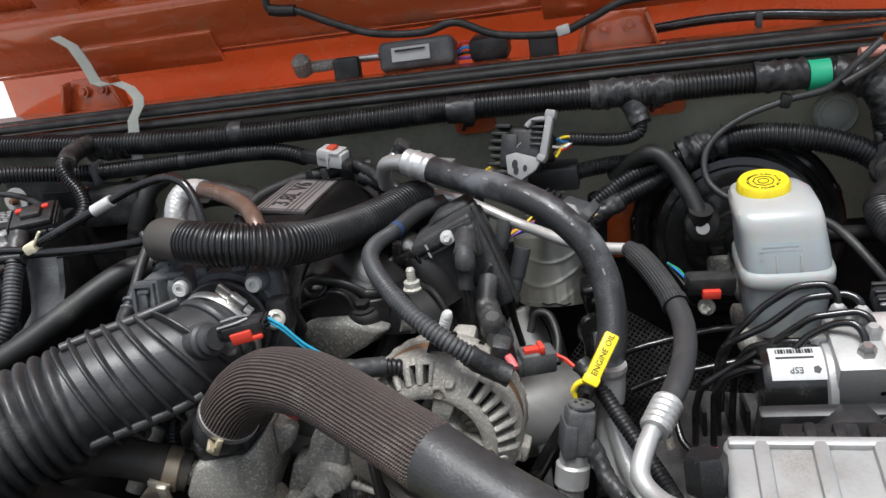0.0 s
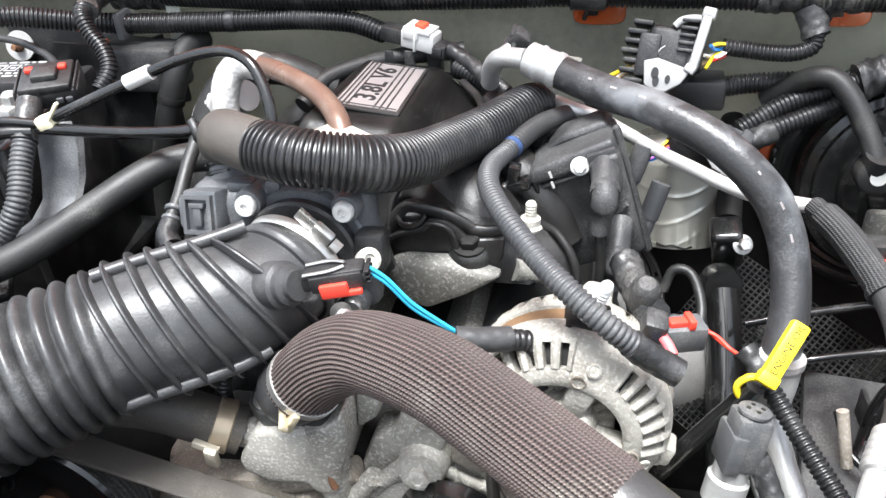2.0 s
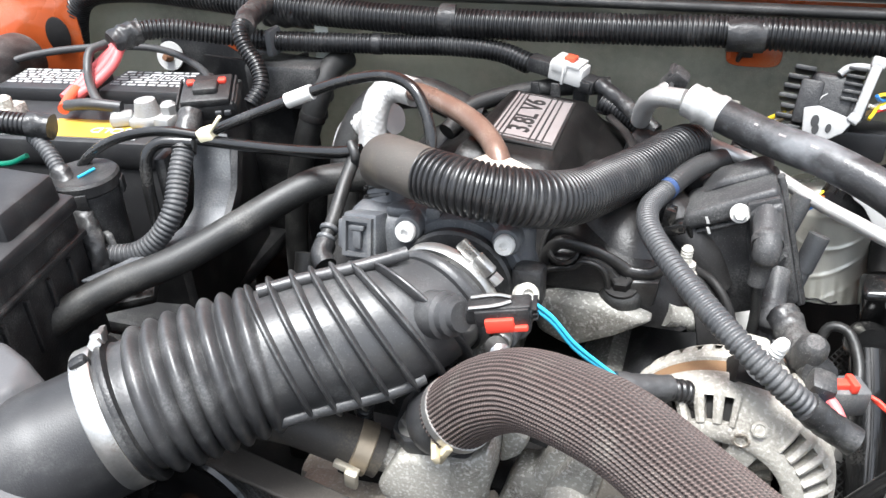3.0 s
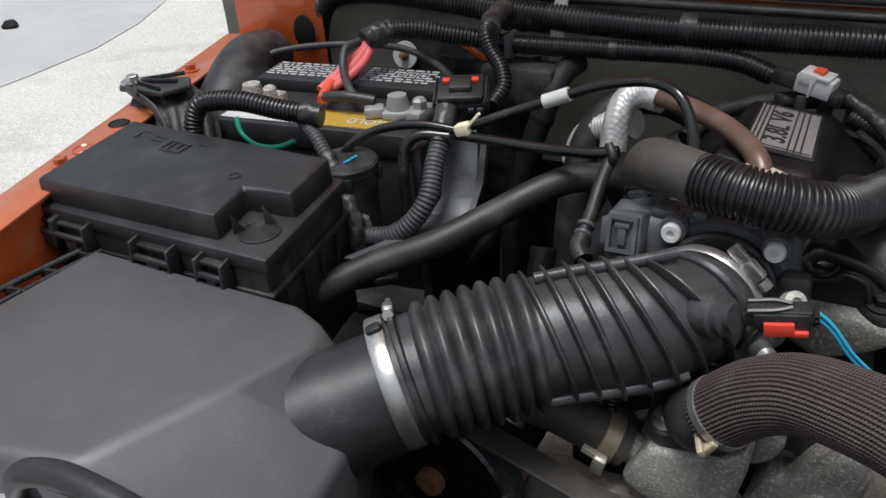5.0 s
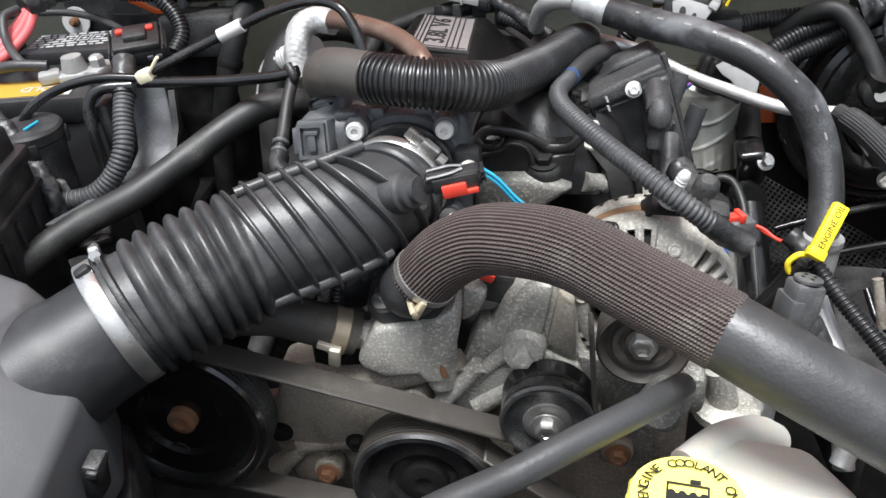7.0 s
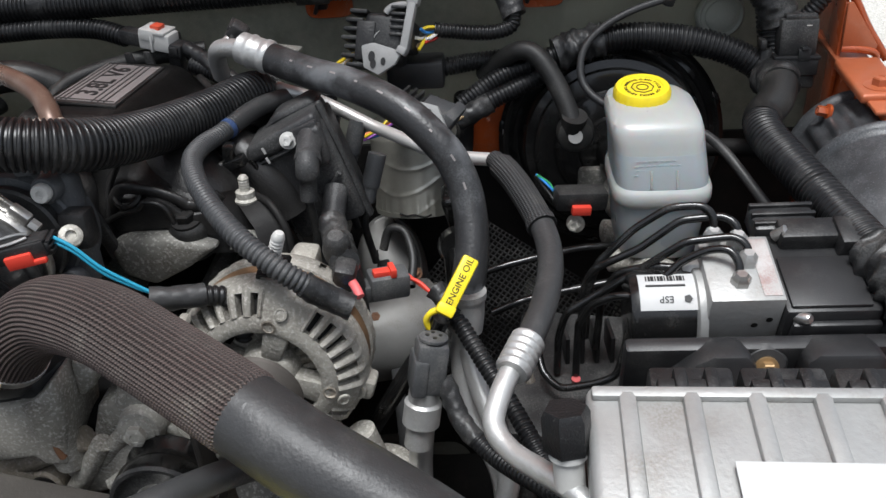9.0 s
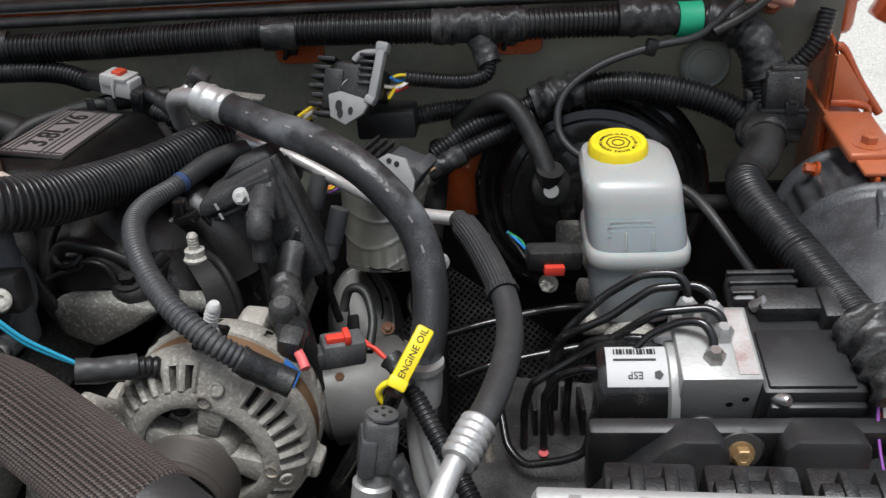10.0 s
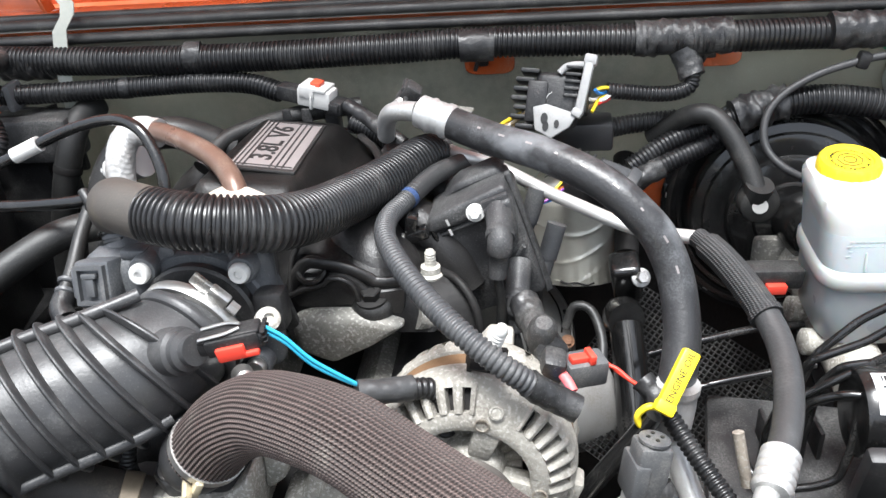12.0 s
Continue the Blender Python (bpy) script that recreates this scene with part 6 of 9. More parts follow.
part("upper_web", prism([(0.006, 0.985), (0.035, 1.036), (0.046, 1.034), (0.038, 0.990), (0.030, 0.978)], 0.014, pose(0, 0.326, 0, 90, 0, 0), 0.004), CAST, t)
part("lower_web", sweep([(0.012, 0.312, 0.972), (-0.006, 0.313, 0.953), (-0.022, 0.315, 0.930)], lambda s, w: 0.0075 - 0.002 * s / w, 0.004, 14), CAST, t)
part("side_web", sweep([(0.036, 0.314, 0.966), (0.054, 0.316, 0.955), (0.075, 0.318, 0.945)], 0.005, 0.004, 12), CAST, t)
part("foot_web", sweep([(-0.045, 0.318, 0.897), (-0.02, 0.316, 0.908), (0.012, 0.316, 0.914)], 0.006, 0.004, 12), CAST, t)
part("stained_face", prism([(0.040, 0.975), (0.064, 0.964), (0.062, 1.020), (0.050, 1.030)], 0.010, pose(0, 0.324, 0, 90, 0, 0), 0.003), CAST_TAN, t)
# Thin dark plate on the face, drawn as the shade of a hollow.
part("hollow_shade", prism([(0.018, 1.004), (0.036, 1.020), (0.034, 0.995)], 0.0015, pose(0, 0.3215, 0, 90, 0, 0), 0.0004), DARK_STEEL, t)
for a, b in (((-0.03, 0.318, 0.93), (0.055, 0.318, 0.918)), ((0.0, 0.318, 0.945), (0.075, 0.318, 0.93))):
    part("ridge", sweep([a, tuple((np.array(a) + np.array(b)) / 2), b], 0.0042, 0.006, 10), CAST, t)



def pulley(name, label, pos, r, depth, grooves, face, rim, hub_r=0.018, hub=None, dish=0.02):
    t = thing(name, label, "pulley", pos)
    m = aim(pos, (0, -1, 0.06))
    prof = [(0.0, -dish), (hub_r * 1.6, -dish), (r * 0.46, -dish * 0.95), (r * 0.52, -dish * 0.62), (r * 0.80, -dish * 0.55), (r * 0.86, -0.002), (r * 0.90, 0.0), (r * 0.97, 0.0), (r, -0.003)]
    part("face", lathe(prof, m, 64, None, False), face, t)
    w = depth / max(1, grooves)
    rimp = [(r, -0.003)]
    for k in range(grooves):
        z = -0.004 - w * k
        rimp += [(r, z), (r, z - w * 0.35), (r - 0.0042, z - w * 0.55), (r - 0.0042, z - w * 0.75), (r, z - w * 0.98)]
    rimp += [(r, -0.005 - depth), (r * 0.8, -0.006 - depth)]
    part("groove_rim", lathe(rimp, m, 64, None, False), rim, t)
    if hub:
        part("hub", lathe([(0.005, 0.002 - dish * 0.6), (0.007, 0.003 - dish * 0.6), (hub_r * 0.55, 0.004 - dish * 0.6), (hub_r, 0.002 - dish * 0.6), (hub_r * 1.02, -dish)], m, 32), hub, t)
    return t, m


ps, pm = pulley("steering_pump_pulley", "large black power steering pump pulley with a rusty hub", (-0.266, 0.258, 0.921), 0.076, 0.026, 6, GLOSS_BLACK, PLASTIC_DUSTY, 0.0125, RUST, 0.012)
for a in (20, 140, 255):
    part("face_hole", lathe([(0.0, 0.0), (0.009, 0.0), (0.0105, 0.0012), (0.0115, 0)], pm @ pose(0, 0, -0.0105) @ pose(0.045 * math.cos(radians(a)), 0.045 * math.sin(radians(a)), 0) @ Matrix.Diagonal((1, 1.3, 1, 1)), 18), DARK_STEEL, ps)
cr, cm = pulley("crank_pulley", "grooved black crankshaft pulley at the engine front", (-0.062, 0.255, 0.860), 0.062, 0.030, 8, PLASTIC, BELT, 0.02, DARK_STEEL, 0.016)
idl, im = pulley("idler_pulley", "smooth black idler pulley with a bright hub bolt", (0.042, 0.262, 0.938), 0.0375, 0.03, 1, PLASTIC_DUSTY, GLOSS_BLACK, 0.019, STEEL, 0.006)
bolt(idl, im @ Vector((0, 0, 0.002)), (0, -1, 0.06), 0.009, 0.009, STEEL)


def belt_run(a, b, wide=0.024, thick=0.004):
    a, b = Vector(a), Vector(b)
    return bent_sheet([a, (a + b) / 2, b], wide, (0, 1, 0.0), thick, 0.0012)


t = thing("drive_belt", "worn brown-black ribbed serpentine belt", "belt", (0, 0.27, 0.9))
part("upper_run", belt_run((-0.245, 0.272, 1.000), (0.02, 0.276, 0.912)), BELT, t)
part("upper_lead", belt_run((-0.30, 0.272, 0.995), (-0.245, 0.272, 1.0)), BELT, t)
part("lower_run", belt_run((-0.245, 0.272, 0.846), (-0.05, 0.272, 0.800)), BELT, t)
part("side_run", belt_run((0.0795, 0.276, 0.93), (0.074, 0.29, 1.02), 0.024, 0.004), BELT, t)
part("cross_run", belt_run((-0.01, 0.272, 0.895), (0.12, 0.272, 0.78)), BELT, t)
part("idler_wrap", bent_sheet([(0.042 + 0.0395 * math.cos(a), 0.276, 0.935 + 0.0395 * math.sin(a)) for a in np.linspace(-2.3, 0.1, 14)], 0.024, (0, 1, 0), 0.004), BELT, t)


def thermostat():
    t = thing("thermostat_housing", "pitted cast aluminium thermostat housing with a black outlet", "thermostat housing", (-0.07, 0.32, 0.92))
    body = [(-0.096, 1.000), (-0.114, 0.968), (-0.112, 0.957), (-0.093, 0.947), (-0.064, 0.951), (-0.058, 0.942), (-0.040, 0.942), (-0.030, 0.985), (-0.026, 1.010), (-0.028, 1.026), (-0.045, 1.010)]
    part("body", prism(body, 0.064, pose(0, 0.361, 0, 90, 0, 0), 0.007, 3), CAST, t)
    part("lobe", lathe([(0.009, -0.004), (0.0125, 0.0), (0.0135, 0.03), (0.0150, 0.055), (0.013, 0.075)], pose(-0.047, 0.312, 0.934, 6, 2, 0), 24), CAST, t)
    part("rear_ear", prism([(-0.03, 0.985), (-0.012, 1.0), (-0.006, 1.018), (-0.026, 1.026)], 0.03, pose(0, 0.352, 0, 90, 0, 0), 0.006), CAST, t)
    part("rust_streak", sweep([(-0.046, 0.2975, 0.994), (-0.045, 0.2978, 0.975), (-0.042, 0.2985, 0.952)], 0.0032, 0.004, 8), RUST, t)
    fm = pose(-0.062, 0.331, 1.008, 12, -8, -4)
    top = [(-0.040, -0.020), (-0.026, -0.030), (0.022, -0.028), (0.036, -0.006), (0.030, 0.03), (-0.03, 0.03), (-0.042, 0.008)]
    part("outlet_flange", prism(top, 0.016, fm, 0.003, 2, 0.95), PLASTIC_SMOOTH, t)
    part("outlet", sweep([fm @ Vector((-0.002, 0.004, 0.004)), fm @ Vector((0.008, 0.002, 0.024)), (-0.064, 0.310, 1.034), (-0.050, 0.301, 1.050)], lambda s, w: 0.031 - 0.009 * s / w, 0.003, 30), PLASTIC_SMOOTH, t)
    part("rib", prism([(-0.012, 0), (0.014, 0), (0.012, 0.018), (-0.004, 0.022)], 0.004, fm @ pose(-0.018, -0.006, 0.014, 90, 0, 30), 0.001), PLASTIC_SMOOTH, t)
    bolt(t, (-0.087, 0.316, 1.017), fm.to_3x3() @ Vector((0, 0, 1)), 0.0078, 0.010, STEEL)
    part("hose_clamp", lathe([(0.0246, -0.003), (0.0262, -0.0027), (0.0262, 0.0027), (0.0246, 0.003)], aim((-0.0495, 0.301, 1.051), (0.62, -0.12, 0.78)), 44), STEEL, t)
    part("clamp_ear", joined(box((0.005, 0.010, 0.016), pose(-0.052, 0.277, 1.040, 10, 30, 30), 0.001), box((0.004, 0.018, 0.006), pose(-0.056, 0.274, 1.042, 0, -30, 20), 0.001)), surface("brassy_zinc", (0.46, 0.40, 0.28), 0.45, 0.4), t)
    part("bypass_stub", sweep([(-0.100, 0.322, 0.972), (-0.115, 0.320, 0.976), (-0.128, 0.318, 0.980)], 0.0125, 0.003, 20), CAST, t)
    return t


thermostat()
t = thing("bypass_hose", "thick dark rubber hose with a spring clamp", "hose", (-0.2, 0.32, 0.98))
part("hose", sweep([(-0.118, 0.320, 0.976), (-0.145, 0.314, 0.990), (-0.18, 0.308, 1.005), (-0.215, 0.305, 1.006), (-0.25, 0.31, 0.995), (-0.285, 0.325, 0.975), (-0.31, 0.34, 0.94)], 0.0185, 0.005, 26), RUBBER_BROWN, t)
cl = part("spring_clamp", lathe([(0.0192, -0.007), (0.0202, -0.006), (0.0202, 0.006), (0.0192, 0.007)], aim((-0.131, 0.317, 0.982), (-1, -0.2, 0.45)), 30), surface("tan_zinc", (0.40, 0.33, 0.24), 0.45, 0.6), t, "tan spring clamp")
part("ear", joined(box((0.010, 0.006, 0.028), pose(-0.130, 0.292, 0.975, 20, 15, 0), 0.002), box((0.02, 0.005, 0.006), pose(-0.134, 0.294, 0.983, 0, 20, 0), 0.001)), surface("pale_zinc", (0.55, 0.50, 0.40), 0.45, 0.4), cl)
t = thing("coolant_sensor_lead", "small corrugated lead with a metal clip by the duct", "cable", (-0.14, 0.34, 1.0))
part("loom", corrugated([(-0.118, 0.34, 1.045), (-0.130, 0.338, 1.02), (-0.136, 0.336, 0.995), (-0.133, 0.336, 0.97)], 0.0065, 0.004, 0.001, 16), LOOM, t)
part("clip", joined(box((0.018, 0.012, 0.01), pose(-0.155, 0.322, 1.02, 10, 10, 0), 0.003), lathe([(0.008, 0), (0.008, 0.003), (0, 0.004)], aim((-0.155, 0.318, 1.027), (0, -0.5, 1)), 16)), STEEL, t)
t = thing("crank_sensor_plug", "small black plug with a red lock beside the thermostat", "connector", (0.0, 0.33, 0.99))
part("housing", box((0.03, 0.03, 0.03), pose(-0.002, 0.352, 1.012, 0, 15, 0), 0.005), PLASTIC, t)
part("lock", box((0.013, 0.010, 0.008), pose(-0.007, 0.333, 1.030, 0, 25, 0), 0.002), RED, t, "red lock")


def throttle():
    t = thing("throttle_body", "black plastic throttle body with pale bolt heads", "throttle body", (-0.08, 0.4, 1.05))
    m = aim((-0.076, 0.395, 1.091), (0.0, -1, 0.12), (0, 0, 1))
    # local: x to the side, y up, z ahead
    part("flange", box((0.104, 0.098, 0.024), m @ pose(0.0, 0.0, -0.012), 0.014, 4), THROTTLE, t)
    part("bore", lathe([(0.036, 0.0), (0.042, 0.004), (0.043, 0.012), (0.041, 0.014)], m, 48), PLASTIC, t)
    part("top_saddle", lathe([(0.047, -0.03), (0.05, -0.026), (0.05, -0.002), (0.047, 0.002)], m, 48), THROTTLE, t)
    for bx, by in ((-0.036, 0.038), (0.036, 0.038), (-0.036, -0.038), (0.036, -0.038)):
        part("bolt_boss", lathe([(0.0105, -0.02), (0.0105, 0.008), (0.0095, 0.010)], m @ pose(bx, by, 0), 22), THROTTLE, t)
        b = part("bolt", lathe([(0.0070, 0.008), (0.0074, 0.010), (0.0074, 0.0130), (0.0064, 0.0148), (0.0030, 0.0146), (0.0026, 0.0125), (0, 0.0125)], m @ pose(bx, by, 0.002), 24), WHITE if by > 0 else STEEL, t, "pale flat bolt head")
    part("motor_housing", box((0.062, 0.060, 0.050), m @ pose(-0.060, 0.016, -0.020), 0.016, 4), THROTTLE, t)
    pm0 = m @ pose(-0.070, 0.030, 0.012, -14, -6, 4) @ Matrix.Scale(0.74, 4)
    plug = part("motor_plug", joined(box((0.038, 0.046, 0.026), pm0 @ pose(0, 0, -0.006), 0.004), box((0.010, 0.030, 0.018), pm0 @ pose(-0.022, 0, -0.006), 0.003)), THROTTLE, t, "dusty black motor connector")
    part("plug_frame", ringed([(-0.016, -0.019), (0.016, -0.019), (0.016, 0.019), (-0.016, 0.019)], [(-0.012, -0.015), (0.012, -0.015), (0.012, 0.015), (-0.012, 0.015)], 0.006, pm0 @ pose(0, 0, 0.006)), GREY_PLASTIC, plug)
    part("plug_latch", joined(box((0.009, 0.022, 0.006), pm0 @ pose(0, 0, 0.009), 0.001), box((0.016, 0.005, 0.006), pm0 @ pose(0, 0.009, 0.010), 0.001)), GREY_PLASTIC, plug)
    part("saddle_lip", lathe([(0.0515, -0.024), (0.0545, -0.022), (0.0545, -0.014), (0.0515, -0.012)], m, 48), THROTTLE, t)
    part("slot_mark", bent_sheet([m @ Vector((0.0552 * math.cos(a), 0.0552 * math.sin(a), -0.018)) for a in np.linspace(1.05, 1.45, 8)], 0.003, m.to_3x3() @ Vector((0, 0, 1)), 0.0006), INK, t)
    for rx, ry, rw, rh in ((-0.020, 0.048, 0.012, 0.010), (0.018, 0.050, 0.016, 0.008), (-0.046, 0.046, 0.02, 0.008)):
        part("rib", box((rw, rh, 0.014), m @ pose(rx, ry, -0.006), 0.003), THROTTLE, t)
    part("spigot", sweep([(-0.141, 0.420, 1.115), (-0.143, 0.432, 1.13), (-0.146, 0.443, 1.142)], 0.0165, 0.003, 24), THROTTLE, t)
    for k in range(3):
        part("spigot_clip", lathe([(0.0168, 0), (0.0182, 0.001), (0.0182, 0.003), (0.0168, 0.004)], aim((-0.1435 - 0.001 * k, 0.428 + 0.004 * k, 1.122 + 0.006 * k), (-0.2, 0.5, 0.8)), 26), GLOSS_BLACK, t)
    part("side_block", box((0.022, 0.03, 0.02), m @ pose(0.052, 0.006, 0.004), 0.004), PLASTIC, t)
    part("side_stud", lathe([(0.0085, 0), (0.0085, 0.008), (0.006, 0.0095), (0.004, 0.0095), (0.0035, 0.007), (0, 0.007)], aim((-0.024, 0.376, 1.098), (0.5, -0.6, 0.6)), 18), CAST, t)
    part("lower_stud", lathe([(0.0075, 0), (0.0075, 0.012), (0.005, 0.015), (0, 0.015)], aim((-0.036, 0.345, 1.076), (0.5, -0.8, 0.2)), 18), STEEL, t)
    part("support_strap", box((0.012, 0.006, 0.1), pose(-0.030, 0.425, 1.085, 15, -4, 0), 0.002), PLASTIC_DUSTY, t)
    return t


throttle()


def plenum():
    """Upper intake: a domed cover with its plate, runners that curl to both heads."""
    t = thing("intake_manifold", "black plastic intake manifold with a silver engine plate", "intake manifold", (-0.04, 0.58, 1.0))
    bm = bmesh.new()
    nx, ny = 60, 60
    x0, x1, y0, y1 = -0.185, 0.085, 0.44, 0.735
    def step(v, a, b):
        q = min(1.0, max(0.0, (v - a) / (b - a)))
        return q * q * (3 - 2 * q)
    def height(x, y):
        u, v = (x - (x0 + x1) / 2) / ((x1 - x0) / 2), (y - (y0 + y1) / 2) / ((y1 - y0) / 2)
        edge = max(0.0, 1 - abs(u) ** 4) ** 0.5 * max(0.0, 1 - abs(v) ** 5) ** 0.5
        dip = 0.010 * math.exp(-((x - 0.02) / 0.03) ** 2 - ((y - 0.60) / 0.06) ** 2)
        runners = 0.005 * math.sin((y - 0.44) * 62) * min(1, max(0, abs(u) - 0.35) * 3)
        low = 0.072 - dip + runners - 0.018 * max(0, u) - 0.010 * step(y, 0.60, 0.72)
        flat = 1.1375 - 0.10 * (x + 0.040) - 0.116 * (y - 0.515) - 1.04
        p = step(x, -0.128, -0.104) * (1 - step(x, -0.036, -0.012)) * step(y, 0.455, 0.50) * (1 - step(y, 0.668, 0.70))
        return 1.04 + edge * low * (1 - p) + (flat + 0.0022) * p
    vs = [[bm.verts.new((x0 + (x1 - x0) * i / nx, y0 + (y1 - y0) * j / ny, height(x0 + (x1 - x0) * i / nx, y0 + (y1 - y0) * j / ny))) for j in range(ny + 1)] for i in range(nx + 1)]
    for i in range(nx):
        for j in range(ny):
            bm.faces.new((vs[i][j], vs[i + 1][j], vs[i + 1][j + 1], vs[i][j + 1]))
    bmesh.ops.solidify(bm, geom=bm.faces[:], thickness=0.02)
    part("cover", bm, PLENUM, t)
    a, b, c = Vector((-0.094, 0.662, 1.1300)), Vector((-0.047, 0.652, 1.1245)), Vector((-0.040, 0.515, 1.1405))
    dirv = (b - c).normalized()
    side = (a - b).normalized()
    nrm = side.cross(dirv)
    nrm = nrm if nrm.z > 0 else -nrm
    rightv = dirv.cross(nrm).normalized()
    ctr = (a + c) / 2
    pmx = Matrix((rightv, dirv, nrm)).transposed().to_4x4()
    pmx.translation = ctr
    L, W = (b - c).length, 0.058
    pl = part("plate_base", box((W, L, 0.004), pmx @ pose(0, 0, 0.0), 0.0018), PLENUM, t)
    part("plate_field", box((W * 0.90, L * 0.93, 0.0006), pmx @ pose(0, 0, 0.0023), 0), PRINT_SILVER, pl)
    for sx in (-0.405, -0.335, -0.265, 0.115, 0.205, 0.295):
        part("plate_stripe", box((W * 0.026, L * 0.93, 0.0005), pmx @ pose(W * sx, 0, 0.0026), 0), INK, pl)
    for sx, sy, bx, by in ((0, -0.445, 0.86, 0.014), (0, 0.445, 0.86, 0.014)):
        part("plate_stripe", box((W * bx, L * by, 0.0005), pmx @ pose(W * sx, L * sy, 0.0027), 0), INK, pl)
    part("plate_lettering", text_mesh("3.8L V6", 0.0255, pmx @ pose(-W * 0.085, 0, 0.0028, 0, 0, 90) @ Matrix.Diagonal((1.24, 1.0, 1, 1)), 0.0002, bold=0.00055), INK, pl)
    for k in range(3):
        y = 0.46 + 0.085 * k
        if k:
            part("runner", sweep([(0.02, y + 0.02, 1.085), (0.05, y, 1.080), (0.078, y - 0.012, 1.058), (0.092, y - 0.016, 1.025)], lambda s, w: 0.024, 0.005, 22, None, True, (1.0, 1.15)), PLENUM, t)
        part("runner", sweep([(-0.13, y + 0.04, 1.08), (-0.16, y + 0.02, 1.072), (-0.19, y + 0.01, 1.045), (-0.20, y, 1.01)], lambda s, w: 0.024, 0.005, 22, None, True, (1.0, 1.15)), PLENUM, t)
    part("front_runner", sweep([(-0.005, 0.575, 1.076), (0.000, 0.540, 1.086), (0.012, 0.512, 1.085), (0.028, 0.494, 1.074), (0.040, 0.484, 1.058), (0.044, 0.48, 1.035)], 0.030, 0.004, 36, None, True, (1.15, 1.0)), PLENUM, t)
    part("flange", prism([(-0.029, 1.073), (-0.017, 1.081), (-0.002, 1.085), (0.005, 1.091), (0.016, 1.090), (0.026, 1.084), (0.034, 1.074), (0.062, 1.078), (0.058, 1.046), (0.023, 1.050), (0.016, 1.062), (-0.026, 1.056)], 0.028, pose(0, 0.472, 0, 90, 0, 0), 0.003), PLENUM, t)
    part("flange_ridge", sweep([(-0.029, 0.450, 1.077), (-0.022, 0.450, 1.090), (-0.013, 0.450, 1.098), (0.005, 0.450, 1.096), (0.022, 0.450, 1.090), (0.033, 0.450, 1.084), (0.039, 0.450, 1.080), (0.055, 0.450, 1.081), (0.065, 0.454, 1.088)], 0.0032, 0.002, 12, None, True, (1.0, 1.6)), PLENUM, t)
    part("flange_lip", sweep([(-0.030, 0.442, 1.073), (-0.017, 0.442, 1.079), (-0.002, 0.442, 1.083), (0.005, 0.442, 1.089), (0.016, 0.442, 1.087), (0.022, 0.442, 1.081), (0.026, 0.442, 1.066)], 0.0022, 0.002, 10), PLENUM, t)
    part("pocket", lathe([(0.0125, -0.012), (0.0125, 0.004), (0.0108, 0.006), (0.0088, 0.0045), (0.0080, -0.002), (0.0, -0.003)], aim((-0.011, 0.452, 1.089), (0, -0.55, 0.8)), 28), PLENUM, t)
    part("wave_fin", sweep([(-0.030, 0.448, 1.074), (-0.027, 0.456, 1.096), (-0.020, 0.462, 1.110), (-0.012, 0.464, 1.120)], 0.0030, 0.002, 10, None, True, (0.8, 1.8)), PLENUM, t)
    part("bolt_socket", lathe([(0.0165, -0.03), (0.0168, -0.004), (0.0150, 0.0), (0.0125, 0.002)], pose(0.034, 0.448, 1.066, 10, 0, 0), 28), RUBBER, t)
    bolt(t, (0.034, 0.447, 1.067), (0, -0.15, 1), 0.0085, 0.010, DARK_STEEL)
    part("throat", sweep([(-0.078, 0.40, 1.088), (-0.08, 0.44, 1.09), (-0.085, 0.49, 1.085)], 0.042, 0.006, 30), PLASTIC_DUSTY, t)
    for line in (((-0.010, 0.660, 1.112), (0.012, 0.625, 1.110), (0.022, 0.585, 1.112), (0.020, 0.545, 1.115)), ((-0.110, 0.690, 1.100), (-0.070, 0.700, 1.103), (-0.030, 0.698, 1.102), (0.010, 0.688, 1.098))):
        part("seam", sweep(line, 0.0042, 0.004, 10, None, True, (1.0, 0.6)), PLENUM, t)
    part("side_stay", box((0.014, 0.02, 0.06), pose(-0.045, 0.70, 1.115, 0, 0, 0), 0.003), PLASTIC, t)
    part("lower_casting", prism([(-0.031, 1.054), (-0.018, 1.061), (0.025, 1.061), (0.062, 1.050), (0.032, 1.030), (-0.001, 1.013), (-0.028, 1.026)], 0.055, pose(0, 0.485, 0, 90, 0, 0), 0.008, 3), CAST_DIRTY, t)
    part("lower_fillet", sweep([(0.068, 0.445, 1.050), (0.080, 0.452, 1.044), (0.095, 0.46, 1.038)], 0.009, 0.004, 14), CAST_DIRTY, t)
    return t


plenum()
t = thing("map_sensor_connector", "white and grey connector with a red lock on the manifold", "connector", (-0.055, 0.69, 1.13))
CMX = pose(-0.056, 0.692, 1.142, 0, 8, -14) @ Matrix.Scale(0.86, 4)
part("housing", joined(box((0.042, 0.024, 0.022), CMX, 0.003), box((0.02, 0.028, 0.014), CMX @ pose(-0.008, 0, 0.008), 0.002)), WHITE, t)
part("lock", box((0.012, 0.014, 0.006), CMX @ pose(0.0, 0.0, 0.0155), 0.001), ORANGE_RED, t, "red lock")
part("socket", joined(box((0.018, 0.022, 0.016), CMX @ pose(0.026, 0, -0.007), 0.002), box((0.012, 0.003, 0.010), CMX @ pose(0.026, -0.012, -0.006), 0.001)), PLASTIC_DUSTY, t)
part("slide", joined(box((0.016, 0.027, 0.004), CMX @ pose(0.008, 0, 0.012), 0.001), box((0.003, 0.027, 0.020), CMX @ pose(-0.002, -0.001, -0.002), 0.001)), WHITE, t)
